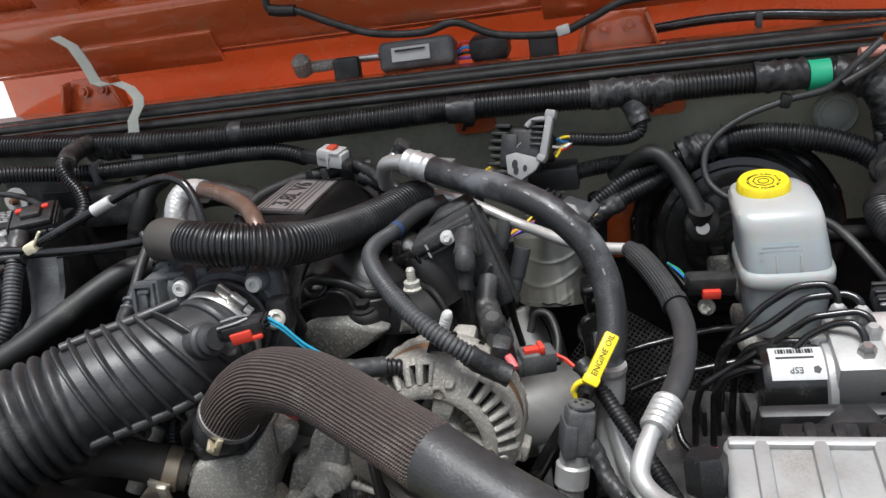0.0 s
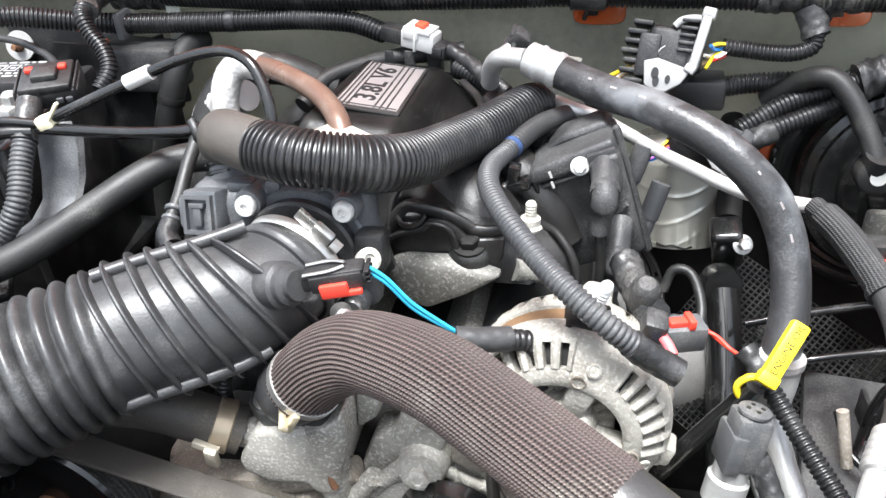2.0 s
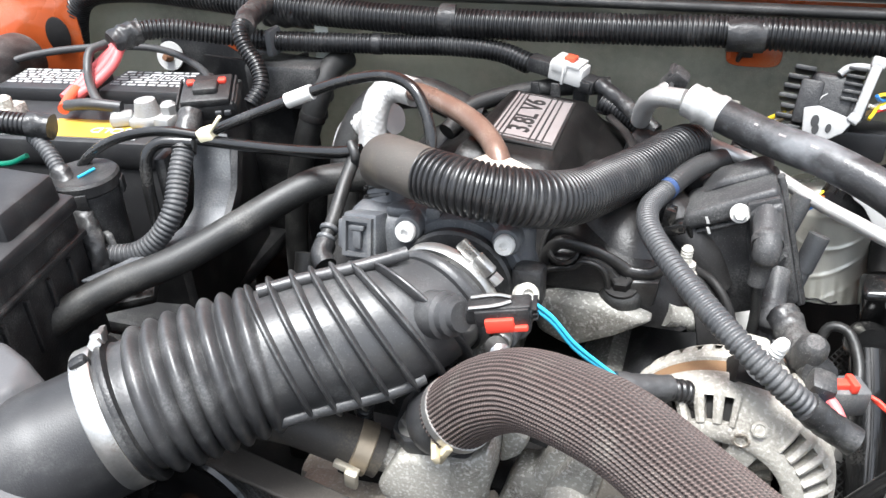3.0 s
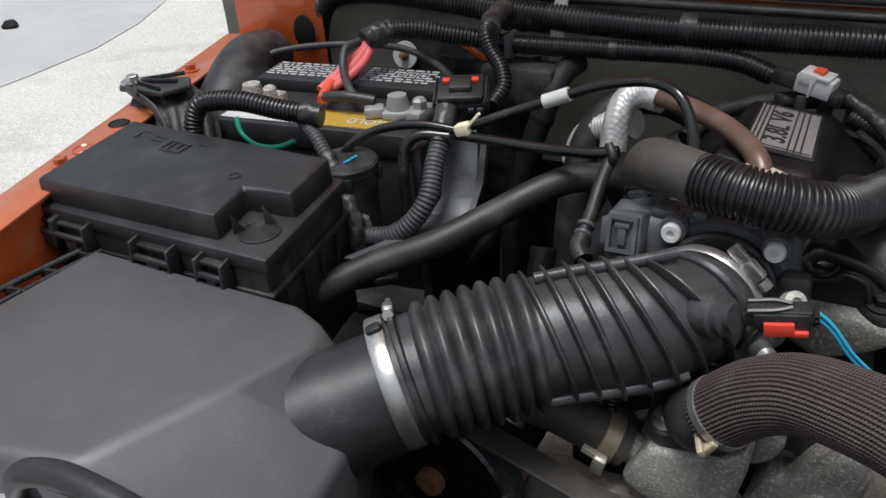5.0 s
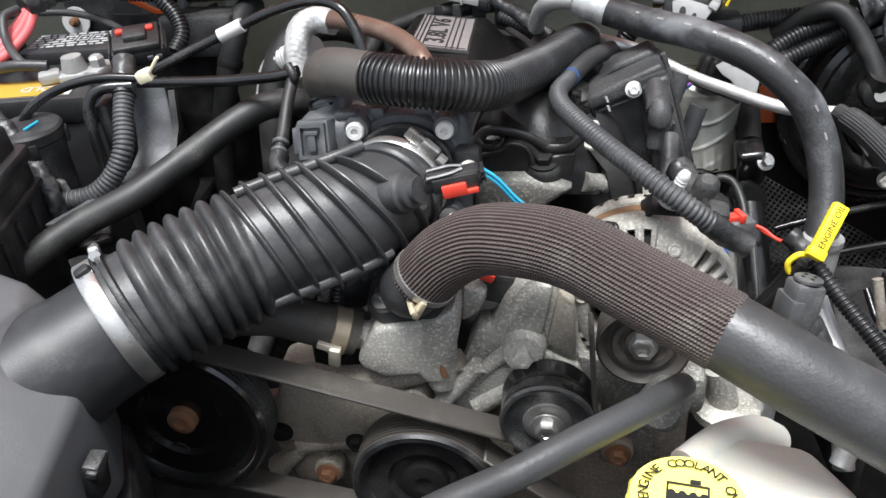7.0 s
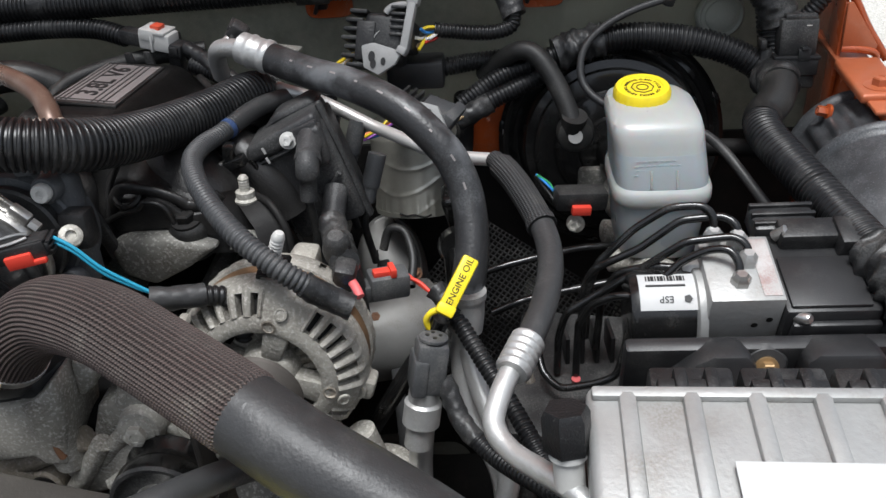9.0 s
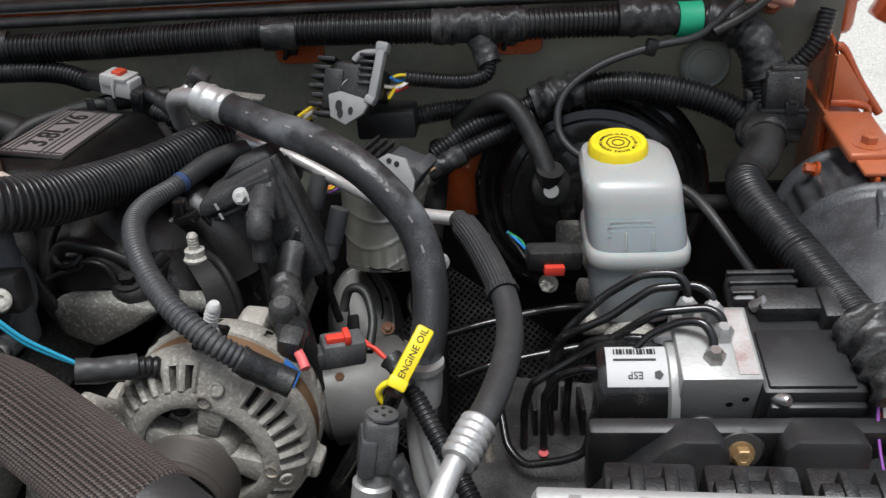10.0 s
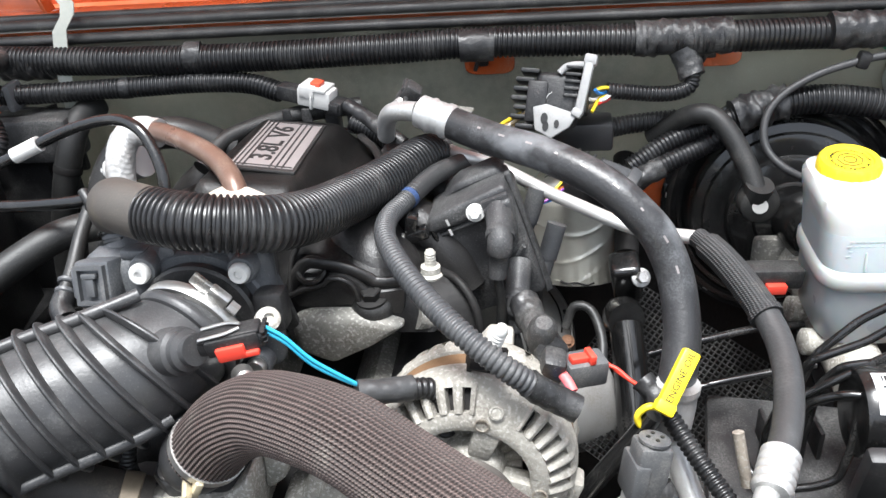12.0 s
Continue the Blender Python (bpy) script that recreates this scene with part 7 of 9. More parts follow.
for bx in (-0.030, -0.010, 0.036):
    part("holder_leg", prism([(-0.007, 0), (0.007, 0), (0.004, 0.026), (-0.004, 0.026)], 0.003, pose(-0.056 + bx, 0.684, 1.108, 96, 0, -14), 0.001), PLASTIC_DUSTY, t)
part("plug", box((0.03, 0.02, 0.018), CMX @ pose(-0.034, 0, -0.002), 0.003), PLASTIC, t)
part("lead", wrapped([(-0.026, 0.685, 1.134), (-0.005, 0.672, 1.126), (0.015, 0.655, 1.118), (0.035, 0.645, 1.108)], 0.0075, 14, 0.08, 17), TAPE, t)
part("lead_loom", corrugated([(-0.02, 0.675, 1.12), (0.005, 0.665, 1.112), (0.03, 0.65, 1.10), (0.05, 0.64, 1.09)], 0.0085, 0.004, 0.001, 16), LOOM, t)
t = thing("firewall_sensor", "dark grey sensor plug standing behind the hose fitting", "sensor", (0.045, 0.64, 1.15))
part("housing", joined(box((0.016, 0.014, 0.024), pose(0.047, 0.628, 1.164, 20, 40, 10), 0.003), box((0.019, 0.016, 0.005), pose(0.050, 0.630, 1.168, 20, 40, 10), 0.001), box((0.004, 0.018, 0.014), pose(0.042, 0.622, 1.160, 20, 40, 10), 0.001)), PLASTIC_DUSTY, t)
part("nose", lathe([(0.008, 0), (0.008, 0.014), (0.005, 0.018)], aim((0.042, 0.622, 1.160), (-0.7, -0.5, -0.4)) @ Matrix.Scale(0.7, 4), 14), ALU, t)
part("bracket", box((0.034, 0.012, 0.004), pose(0.086, 0.645, 1.142, 0, 5, -10), 0.0015), CAST_DIRTY, t)


COIL = surface("dusty_coil_plastic", (0.026, 0.026, 0.027), 0.5, 0, 0.3, 80, 0.4, 500, dust=0.7, dust_colour=(0.125, 0.124, 0.12))


def coil_pack():
    """Coil block seen on its slanted face: upper band, two towers with boots, a thin flange, boots behind."""
    t = thing("ignition_coil_pack", "black ignition coil pack with plug boots and leads", "ignition coil", (0.12, 0.51, 1.05))
    back = lambda y: pose(0, y, 0, 90, 0, 0)
    part("body", prism([(0.074, 1.090), (0.140, 1.120), (0.168, 1.024), (0.106, 1.000)], 0.046, back(0.566), 0.004), COIL, t)
    part("upper_band", prism([(0.070, 1.080), (0.071, 1.097), (0.104, 1.114), (0.136, 1.129), (0.142, 1.112)], 0.046, back(0.560), 0.005, 3), COIL, t)
    part("top_step", prism([(0.080, 1.100), (0.094, 1.116), (0.128, 1.131), (0.136, 1.124)], 0.03, back(0.572), 0.006, 3), COIL, t)
    part("tower_mount", prism([(0.118, 1.112), (0.141, 1.122), (0.147, 1.085), (0.124, 1.078)], 0.016, back(0.520), 0.005, 3), COIL, t)
    part("flange", prism([(0.1345, 1.131), (0.140, 1.133), (0.155, 1.084), (0.174, 1.020), (0.168, 1.016), (0.150, 1.084)], 0.008, back(0.536), 0.002), COIL, t)
    part("flange_lip", sweep([(0.1365, 0.529, 1.131), (0.1515, 0.529, 1.086), (0.170, 0.529, 1.020)], 0.0014, 0.006, 8), COIL, t)
    part("face_edge", sweep([(0.075, 0.516, 1.088), (0.090, 0.516, 1.045), (0.106, 0.516, 1.002)], 0.0024, 0.006, 8), GLOSS_BLACK, t)
    part("face_frame", joined(*[as_bm(sweep(q, 0.0022, 0.003, 8)) for q in ([(0.082, 0.5185, 1.082), (0.120, 0.5185, 1.098)], [(0.120, 0.5185, 1.098), (0.124, 0.5185, 1.072), (0.132, 0.5185, 1.038)], [(0.150, 0.5185, 1.070), (0.140, 0.5185, 1.056), (0.132, 0.5185, 1.050)])]), COIL, t)
    part("raised_pad", prism([(0.116, 1.116), (0.138, 1.125), (0.143, 1.108), (0.122, 1.100)], 0.006, back(0.514), 0.002), COIL, t)
    bolt(t, (0.112, 0.512, 1.106), (0, -1, 0.35), 0.005, 0.008, WHITE)
    for a in ((0.089, 0.5115, 1.097), (0.091, 0.5115, 1.088)):
        part("scratch", box((0.002, 0.0006, 0.006), pose(*a, 0, -20, 0), 0), WHITE, t)
    for a, b, c, d in (((0.131, 0.514, 1.110), (0.133, 0.483, 1.098), (0.130, 0.478, 1.066), (0.131, 0.474, 1.010)),
                       ((0.146, 0.516, 1.056), (0.144, 0.486, 1.036), (0.142, 0.480, 1.012), (0.146, 0.470, 0.97))):
        a, b, c, d = Vector(a), Vector(b), Vector(c), Vector(d)
        tower = part("coil_tower", sweep([a, (a + b) / 2, b], lambda s, w: 0.0105 + 0.001 * (s > w * 0.8), 0.002, 24), COIL, t)
        part("plug_boot", sweep([b + Vector((0, 0.004, 0.006)), b + Vector((0, -0.004, -0.004)), (b + c) / 2, c], lambda s, w: 0.0100 if s < w * 0.45 else 0.0085 - 0.0015 * s / w, 0.002, 20), COIL, tower)
        part("plug_lead", sweep([c, (c + d) / 2 + Vector((0.002, 0, 0)), d], 0.0038, 0.004, 12), RUBBER, tower)
    for a, b in (((0.136, 0.602, 1.102), (0.129, 0.588, 1.070)), ((0.162, 0.580, 1.092), (0.146, 0.566, 1.046)), ((0.178, 0.566, 1.064), (0.163, 0.550, 1.016))):
        a, b = Vector(a), Vector(b)
        boot = part("plug_boot", sweep([a, (a + b) / 2, b], lambda s, w: 0.0086 if s < w * 0.62 else 0.0074 - 0.003 * (s > w * 0.9), 0.0015, 20), GREY_PLASTIC, t, "greyed rubber plug boot")
        part("plug_lead", sweep([b, b + Vector((-0.002, -0.004, -0.02)), b + Vector((0.004, -0.004, -0.06))], 0.0038, 0.004, 12), RUBBER, boot)
    part("edge_clip", joined(box((0.022, 0.012, 0.010), pose(0.063, 0.505, 1.090, 0, -20, 0), 0.002), box((0.010, 0.012, 0.020), pose(0.060, 0.506, 1.098, 0, 10, 0), 0.002)), GLOSS_BLACK, t)
    part("clip_tip", box((0.010, 0.006, 0.004), pose(0.050, 0.499, 1.092), 0.001), STEEL, t)
    part("stay", bent_sheet([(0.070, 0.484, 1.068), (0.086, 0.470, 1.068), (0.100, 0.455, 1.056), (0.106, 0.446, 1.03), (0.106, 0.44, 0.98)], 0.026, (0.9, 0.3, 0), 0.003), DARK_STEEL, t)
    part("stay_edge", sweep([(0.084, 0.482, 1.070), (0.100, 0.466, 1.070), (0.113, 0.452, 1.056), (0.117, 0.446, 1.03), (0.117, 0.44, 0.99)], 0.0035, 0.004, 10), DARK_STEEL, t)
    part("stud", lathe([(0.011, 0), (0.0115, 0.003), (0.009, 0.005), (0.009, 0.011), (0.0052, 0.012)] + [(0.0052 - 0.0006 * (k % 2), 0.013 + 0.0014 * k) for k in range(9)] + [(0.0035, 0.027), (0, 0.027)], pose(0.077, 0.476, 1.068, -4, 2, 0) @ Matrix.Scale(0.88, 4), 18), CAST, t, "zinc stud and nut")
    part("lead_sheath", wrapped([(0.150, 0.462, 1.055), (0.158, 0.442, 1.048), (0.166, 0.418, 1.048), (0.172, 0.395, 1.056)], 0.0115, 18, 0.1, 19), TAPE, t)
    part("lower_loom", sweep([(0.162, 0.44, 1.040), (0.17, 0.425, 1.02), (0.172, 0.42, 0.98)], 0.009, 0.004, 14), RUBBER, t)
    return t


coil_pack()


def vented_bell(profile, slot_from, slot_to, m, count, solid, half, depth):
    """A cast bell turned round z, pierced between two stations of its profile by radial slots, with rounded fins between them."""
    prof = [profile[0]]
    marks, ridge = [False], [False]
    for k in range(1, len(profile)):
        prof.append(profile[k])
        marks.append(slot_from <= k <= slot_to)
        ridge.append(slot_from - 1 <= k <= slot_to + 2)
    shares = (0.0, 0.13, 0.27, 0.30, 0.5, 0.70, 0.73, 0.87)
    bm = bmesh.new()
    rows = []
    for k, (r, z) in enumerate(prof):
        row = []
        for c in range(count):
            centre = 360.0 * (c + 0.5) / count
            free = all(abs((centre - s + 180) % 360 - 180) > half for s in solid)
            for f in shares:
                a = radians(360.0 * (c + f) / count)
                cut = depth if (marks[k] and free and 0.29 < f < 0.71) else 0.0
                fin = (0.0020 if f < 0.1 else (0.0014 if f < 0.2 or f > 0.8 else 0.0)) if ridge[k] and free else 0.0
                rr, zz = r - cut * 0.62 + fin * 0.6, z - cut * 0.78 + fin * 0.8
                row.append(bm.verts.new((rr * math.cos(a), rr * math.sin(a), zz)))
        rows.append(row)
    n = len(rows[0])
    for a, b in zip(rows, rows[1:]):
        for i in range(n):
            bm.faces.new((a[i], a[(i + 1) % n], b[(i + 1) % n], b[i]))
    bmesh.ops.recalc_face_normals(bm, faces=bm.faces[:])
    bm.transform(m)
    return bm


def alternator():
    t = thing("alternator", "oxidised cast aluminium alternator with finned vents", "alternator", (0.12, 0.38, 0.9))
    m = aim((0.116, 0.345, 0.998), (-0.06, -1, 0.05), (0, 0, 1))
    solid = [70.5 + 90 * k for k in range(4)]
    front = [(0.0405, -0.004), (0.0408, 0.012), (0.0422, 0.0160), (0.0450, 0.0168), (0.0500, 0.0158), (0.0530, 0.0142), (0.0540, 0.0136), (0.0543, 0.0134), (0.0590, 0.0105), (0.0640, 0.0070), (0.0680, 0.0034),
             (0.0683, 0.0031), (0.0705, 0.0000), (0.0722, -0.0040), (0.0728, -0.0090), (0.0728, -0.0150), (0.0720, -0.0180), (0.068, -0.0185)]
    part("front_bell", vented_bell(front, 8, 10, m, 34, solid, 13, 0.016), CAST_PALE, t)
    # Dark backing that supplies the shade inside the slots.
    part("vent_shade", lathe([(0.046, 0.009), (0.052, 0.0065), (0.060, 0.001), (0.0655, -0.008)], m, 72, None, False), DARK_STEEL, t)
    part("stator", lathe([(0.066, -0.017), (0.0695, -0.019), (0.0695, -0.033), (0.066, -0.035)], m, 72, None, False), surface("lacquered_winding_core", (0.16, 0.095, 0.05), 0.6, 0.1, 0.3, 120, 0.5, 250), t, "brown stator core")
    rear = [(0.067, -0.033), (0.0710, -0.0345), (0.0720, -0.038), (0.0718, -0.041), (0.0717, -0.0415), (0.0700, -0.048), (0.0680, -0.053), (0.0678, -0.0535), (0.064, -0.060), (0.056, -0.066)]
    part("rear_bell", vented_bell(rear, 4, 6, m, 34, solid, 10, 0.010), CAST_PALE, t)
    # Dark dish that supplies the shade inside the front openings.
    part("cavity_shade", lathe([(0.0, -0.020), (0.038, -0.020), (0.0415, -0.002)], m, 48, None, False), DARK_STEEL, t)
    for k in range(4):
        part("spoke", prism([(-0.0075, 0.016), (0.0075, 0.016), (0.0105, 0.044), (-0.0105, 0.044)], 0.016, m @ pose(0, 0, 0, 0, 0, 70.5 - 90 + 90 * k) @ pose(0, 0, -0.001), 0.003), CAST_PALE, t)
        part("web", prism([(-0.010, 0.043), (0.010, 0.043), (0.0135, 0.058), (0.009, 0.073), (-0.009, 0.073), (-0.0135, 0.058)], 0.010, m @ pose(0, 0, 0, 0, 0, 70.5 - 90 + 90 * k) @ pose(0, -0.001, 0.0235, -24, 0, 0), 0.003), CAST_PALE, t)
        a = radians(70.5 + 90 * k)
        part("rivet", lathe([(0.0052, 0), (0.0050, 0.0016), (0.0036, 0.0019), (0.0030, 0.0012), (0, 0.0012)], aim(m @ Vector((0.0595 * math.cos(a), 0.0595 * math.sin(a), 0.0125)), m.to_3x3() @ Vector((0.5 * math.cos(a), 0.5 * math.sin(a), 0.85))), 18), CAST_PALE, t)
        part("dimple", lathe([(0.0050, 0), (0.0056, 0.0012), (0.0044, 0.0014), (0.0036, 0.0002), (0, 0.0)], m @ pose(0.049 * math.cos(a + 0.12), 0.049 * math.sin(a + 0.12), 0.0158), 18), CAST_TAN, t)
    part("hub", lathe([(0.024, -0.004), (0.022, 0.012), (0.019, 0.015)], m, 32), CAST_PALE, t)
    blade = as_mesh(prism([(-0.0035, 0.020), (0.0035, 0.020), (0.0045, 0.0345), (-0.0045, 0.0345)], 0.012, None, 0.001, 1), "fan_blade")
    for k in range(20):
        f = part("fan_blade", blade, CAST_PALE, t)
        f.matrix_basis = m @ pose(0, 0, 0, 0, 0, 18 * k) @ pose(0, 0, -0.013, 0, 24, 0)
    for ang, rr, w in ((-19.5, 0.066, 0.018), (160.5, 0.066, 0.018)):
        a = radians(ang)
        ear = part("mount_ear", joined(lathe([(w * 0.5, -0.024), (w * 0.5, -0.002), (w * 0.44, 0.001)], m @ pose(rr * math.cos(a), rr * math.sin(a), 0), 24), box((w, 0.02, 0.020), m @ pose(0.070 * math.cos(a), 0.070 * math.sin(a), -0.012, 0, 0, ang - 90), 0.004)), CAST_PALE, t)
        part("ear_hole", lathe([(0.0056, 0), (0.0056, 0.0008), (0, 0.0008)], m @ pose(rr * math.cos(a), rr * math.sin(a), 0.001), 20), CAST_DIRTY, ear)
    pz = 0.020
    part("pulley", lathe([(0.0, 0.036 + pz), (0.0125, 0.036 + pz), (0.0130, 0.033 + pz), (0.0170, 0.033 + pz), (0.0185, 0.038 + pz), (0.0225, 0.039 + pz), (0.0240, 0.034 + pz), (0.0275, 0.035 + pz), (0.0325, 0.043 + pz), (0.0345, 0.042 + pz), (0.0348, 0.039 + pz)] + [(0.0345 - 0.0020 * (k % 2), 0.037 + pz - 0.0020 * k) for k in range(12)] + [(0.0335, 0.012 + pz), (0.028, 0.010 + pz), (0.02, 0.010 + pz)], m, 64), surface("dull_pulley_steel", (0.075, 0.066, 0.058), 0.5, 0.3, 0.2, 90, 0.15, 300), t, "grey-brown grooved pulley")
    part("shaft", lathe([(0.015, 0.0), (0.015, 0.012 + pz)], m, 32), DARK_STEEL, t)
    part("pulley_nut", lathe([(0.0105, 0.034 + pz), (0.0105, 0.044 + pz), (0.009, 0.045 + pz), (0.006, 0.045 + pz), (0.005, 0.041 + pz), (0, 0.041 + pz)], m, 6), STEEL, t)
    part("blue_label", bent_sheet([m @ Vector((0.0735 * math.cos(a), 0.0735 * math.sin(a), -0.022)) for a in np.linspace(0.56, 0.76, 8)], 0.018, m.to_3x3() @ Vector((0, 0, 1)), 0.0006), surface("blue_paper_label", (0.03, 0.14, 0.42), 0.5), t, "small blue label")
    part("stud", lathe([(0.0090, -0.002), (0.0090, 0.001), (0.0052, 0.002)] + [(0.0050 - 0.0005 * (k % 2), 0.003 + 0.0014 * k) for k in range(15)] + [(0.0040, 0.026), (0.003, 0.0275), (0, 0.0278)], aim((0.131, 0.351, 1.087), (0.40, -0.02, 1)), 18), WHITE, t, "pale threaded stud")
    part("top_bracket", bent_sheet([(0.10, 0.40, 1.03), (0.112, 0.378, 1.06), (0.120, 0.36, 1.080), (0.142, 0.350, 1.084)], 0.020, (0.1, 0.9, 0.3), 0.003), DARK_STEEL, t)
    part("rear_cover", lathe([(0.056, -0.064), (0.052, -0.076), (0.045, -0.080), (0, -0.080)], m, 48), PLASTIC, t)
    part("top_boss", prism([(0.110, 1.02), (0.114, 1.034), (0.125, 1.049), (0.144, 1.046), (0.142, 1.01)], 0.03, pose(0, 0.442, 0, 90, 0, 0), 0.004), CAST_PALE, t)
    return t


alternator()
t = thing("alternator_plug", "dark grey plug with a red lock and red wire", "connector", (0.19, 0.43, 1.0))
part("housing", joined(box((0.034, 0.022, 0.022), pose(0.196, 0.436, 1.008, 0, 6, 22), 0.003), box((0.024, 0.017, 0.016), pose(0.174, 0.427, 1.006, 0, 6, 22), 0.003)), GREY_PLASTIC, t)
part("lock", joined(box((0.016, 0.008, 0.006), pose(0.193, 0.432, 1.021, 0, 6, 22), 0.001), box((0.005, 0.014, 0.008), pose(0.201, 0.434, 1.022, 0, 6, 22), 0.001)), RED, t, "red lock")
for k in range(2):
    part("red_wire", sweep([(0.212, 0.440 + 0.004 * k, 1.010), (0.222, 0.436, 1.008 - 0.002 * k), (0.232, 0.428, 1.003), (0.243, 0.416, 1.004)], 0.0016, 0.003, 8), RED, t, "red wire")
part("black_lead", sweep([(0.184, 0.50, 1.0), (0.191, 0.505, 1.018), (0.205, 0.50, 1.018), (0.213, 0.48, 1.004), (0.212, 0.455, 0.990)], 0.0040, 0.004, 12), RUBBER, t)
part("terminal_boot", joined(lathe([(0.010, 0), (0.0115, 0.010), (0.010, 0.022), (0.006, 0.026), (0, 0.026)], aim((0.164, 0.41, 1.052), (0.1, -0.3, 1)), 18), box((0.018, 0.02, 0.024), pose(0.172, 0.388, 1.05, 10, 15, 0), 0.005)), PLASTIC_DUSTY, t)
part("red_boot", sweep([(0.174, 0.388, 1.05), (0.182, 0.376, 1.047), (0.186, 0.369, 1.043)], 0.0036, 0.003, 12), PINK, t, "faded red cable boot")

t = thing("exhaust_heat_shield", "crinkled silver foil heat shield behind the coil", "heat shield", (0.19, 0.65, 0.9))
def crumple(a, s):
    crest = (1 - np.abs(np.sin(1.5 * a + 120 * s + 1.6 * np.sin(2 * a + 20 * s)))) ** 5
    fan = (0.5 + 0.5 * np.sin(a + 0.6)) ** 3 * np.sin(16 * a + 190 * s + 2.0 * np.sin(3 * a))
    pleat = np.clip((s - 0.082) / 0.02, 0, 1) * np.abs(np.sin(13 * a + 0.8 * np.sin(5 * a)))
    return 1 + 0.022 * crest + 0.014 * fan + 0.030 * pleat + 0.012 * np.sin(2 * a + 30 * s)
part("foil", sweep([(0.196, 0.712, 1.045), (0.197, 0.704, 1.02), (0.198, 0.695, 0.985), (0.199, 0.685, 0.952), (0.199, 0.681, 0.939)], lambda s, w: 0.030 + 0.018 * min(1, s / (0.25 * w)) ** 0.5, 0.0012, 144, crumple), FOIL, t)
part("lower_edge", sweep([(0.199, 0.682, 0.943), (0.199, 0.6805, 0.938)], 0.0485, 0.002, 96, lambda a, s: 1 + 0.012 * np.abs(np.sin(13 * a))), FOIL, t)
part("tear", sweep([(0.182, 0.6365, 0.957), (0.190, 0.6345, 0.955), (0.198, 0.634, 0.9565), (0.208, 0.6345, 0.953), (0.216, 0.6365, 0.9545)], 0.0010, 0.003, 6), DARK_STEEL, t, "dark tear in the foil")
t = thing("manifold_heat_shield", "rounded stamped steel heat shield with cracks and bolts", "heat shield", (0.21, 0.5, 0.9))
DOME = [(0.080, -0.06), (0.077, -0.03), (0.0715, -0.010), (0.062, 0.004), (0.059, 0.010), (0.046, 0.016), (0.024, 0.021), (0.0, 0.022)]
dome_at = aim((0.160, 0.672, 0.868), (0.12, -0.66, 0.75)) @ Matrix.Diagonal((0.56, 0.92, 1, 1))
part("dome", lathe(DOME, dome_at, 64), SHIELD, t)
part("barrel", sweep([(0.135, 0.560, 0.850), (0.18, 0.568, 0.853), (0.222, 0.585, 0.850)], lambda s, w: 0.050 - 0.006 * (abs(s / w - 0.5) > 0.42), 0.003, 48), SHIELD, t)


def on_dome(r, degrees_):
    """A point of the stamped cover's skin, by its distance from the middle and its bearing."""
    z = float(np.interp(r, [q[0] for q in DOME[::-1]], [q[1] for q in DOME[::-1]]))
    return dome_at @ Vector((r * math.cos(radians(degrees_)), r * math.sin(radians(degrees_)), z + 0.0004))


for line in (((0.074, 84), (0.064, 78), (0.054, 70), (0.047, 52), (0.044, 30), (0.041, 4), (0.038, -14)), ((0.030, 150), (0.026, 175), (0.034, 205), (0.046, 222), (0.060, 228), (0.071, 232)), ((0.050, -40), (0.058, -52), (0.066, -60))):
    part("crack", sweep([on_dome(*q) for q in line], 0.0011, 0.003, 6), DARK_STEEL, t)
for q in ((0.052, 18), (0.020, 190), (0.036, 212), (0.040, -60)):
    part("rust_hole", lathe([(0.0028, 0), (0.0028, 0.0006), (0, 0.0006)], aim(on_dome(*q), (0.12, -0.66, 0.75)), 9), DARK_STEEL, t)
part("step", sweep([on_dome(0.060, a) for a in range(-30, 130, 16)], 0.0022, 0.004, 8), SHIELD, t)
for k, p in enumerate(((0.190, 0.652, 0.868), (0.160, 0.540, 0.892))):
    bolt(t, p, (0.1, -0.6, 0.8), 0.005, 0.005, RUST)


# ---- brake corner ----
t = thing("brake_booster", "round black enamelled brake booster on the firewall", "brake booster", (0.415, 0.7, 0.85))
bm_ = aim((0.413, 0.735, 0.990), (0, -1, 0.16))
part("shell", lathe([(0.104, -0.024), (0.114, -0.016), (0.1165, -0.006), (0.1165, 0.004), (0.1130, 0.0105), (0.1085, 0.0120), (0.1060, 0.0085), (0.1030, 0.0080), (0.1005, 0.0130), (0.0985, 0.0250), (0.0940, 0.0320), (0.0860, 0.0345), (0.0840, 0.0385), (0.0790, 0.0400), (0.0640, 0.0405), (0.0615, 0.0450), (0.0560, 0.0470), (0.0380, 0.0475), (0.0355, 0.0520), (0.0, 0.0530)], bm_, 72), GLOSS_BLACK, t)
part("crimp_ring", lathe([(0.1160, 0.000), (0.1225, 0.001), (0.1240, 0.004), (0.1235, 0.009), (0.1190, 0.011), (0.1160, 0.010)], bm_, 96), GLOSS_BLACK, t)
for a in (-70, -40, -10, 20, 50, 80, 110, 140, 170, 200):
    tab = part("crimp_tab", box((0.013, 0.005, 0.009), bm_ @ pose(0, 0, 0.007, 0, 0, a) @ pose(0, 0.1212, 0, -18, 0, 0), 0.0016), GLOSS_BLACK, t)
    part("worn_edge", box((0.006, 0.0008, 0.0022), bm_ @ pose(0, 0, 0.0105, 0, 0, a + 3) @ pose(0, 0.1195, 0, 20, 0, 0), 0.0003, 1), STEEL, tab)
part("nose", lathe([(0.03, 0.05), (0.028, 0.09), (0.022, 0.1)], bm_ @ pose(0.01, 0.0, 0), 28), GLOSS_BLACK, t)


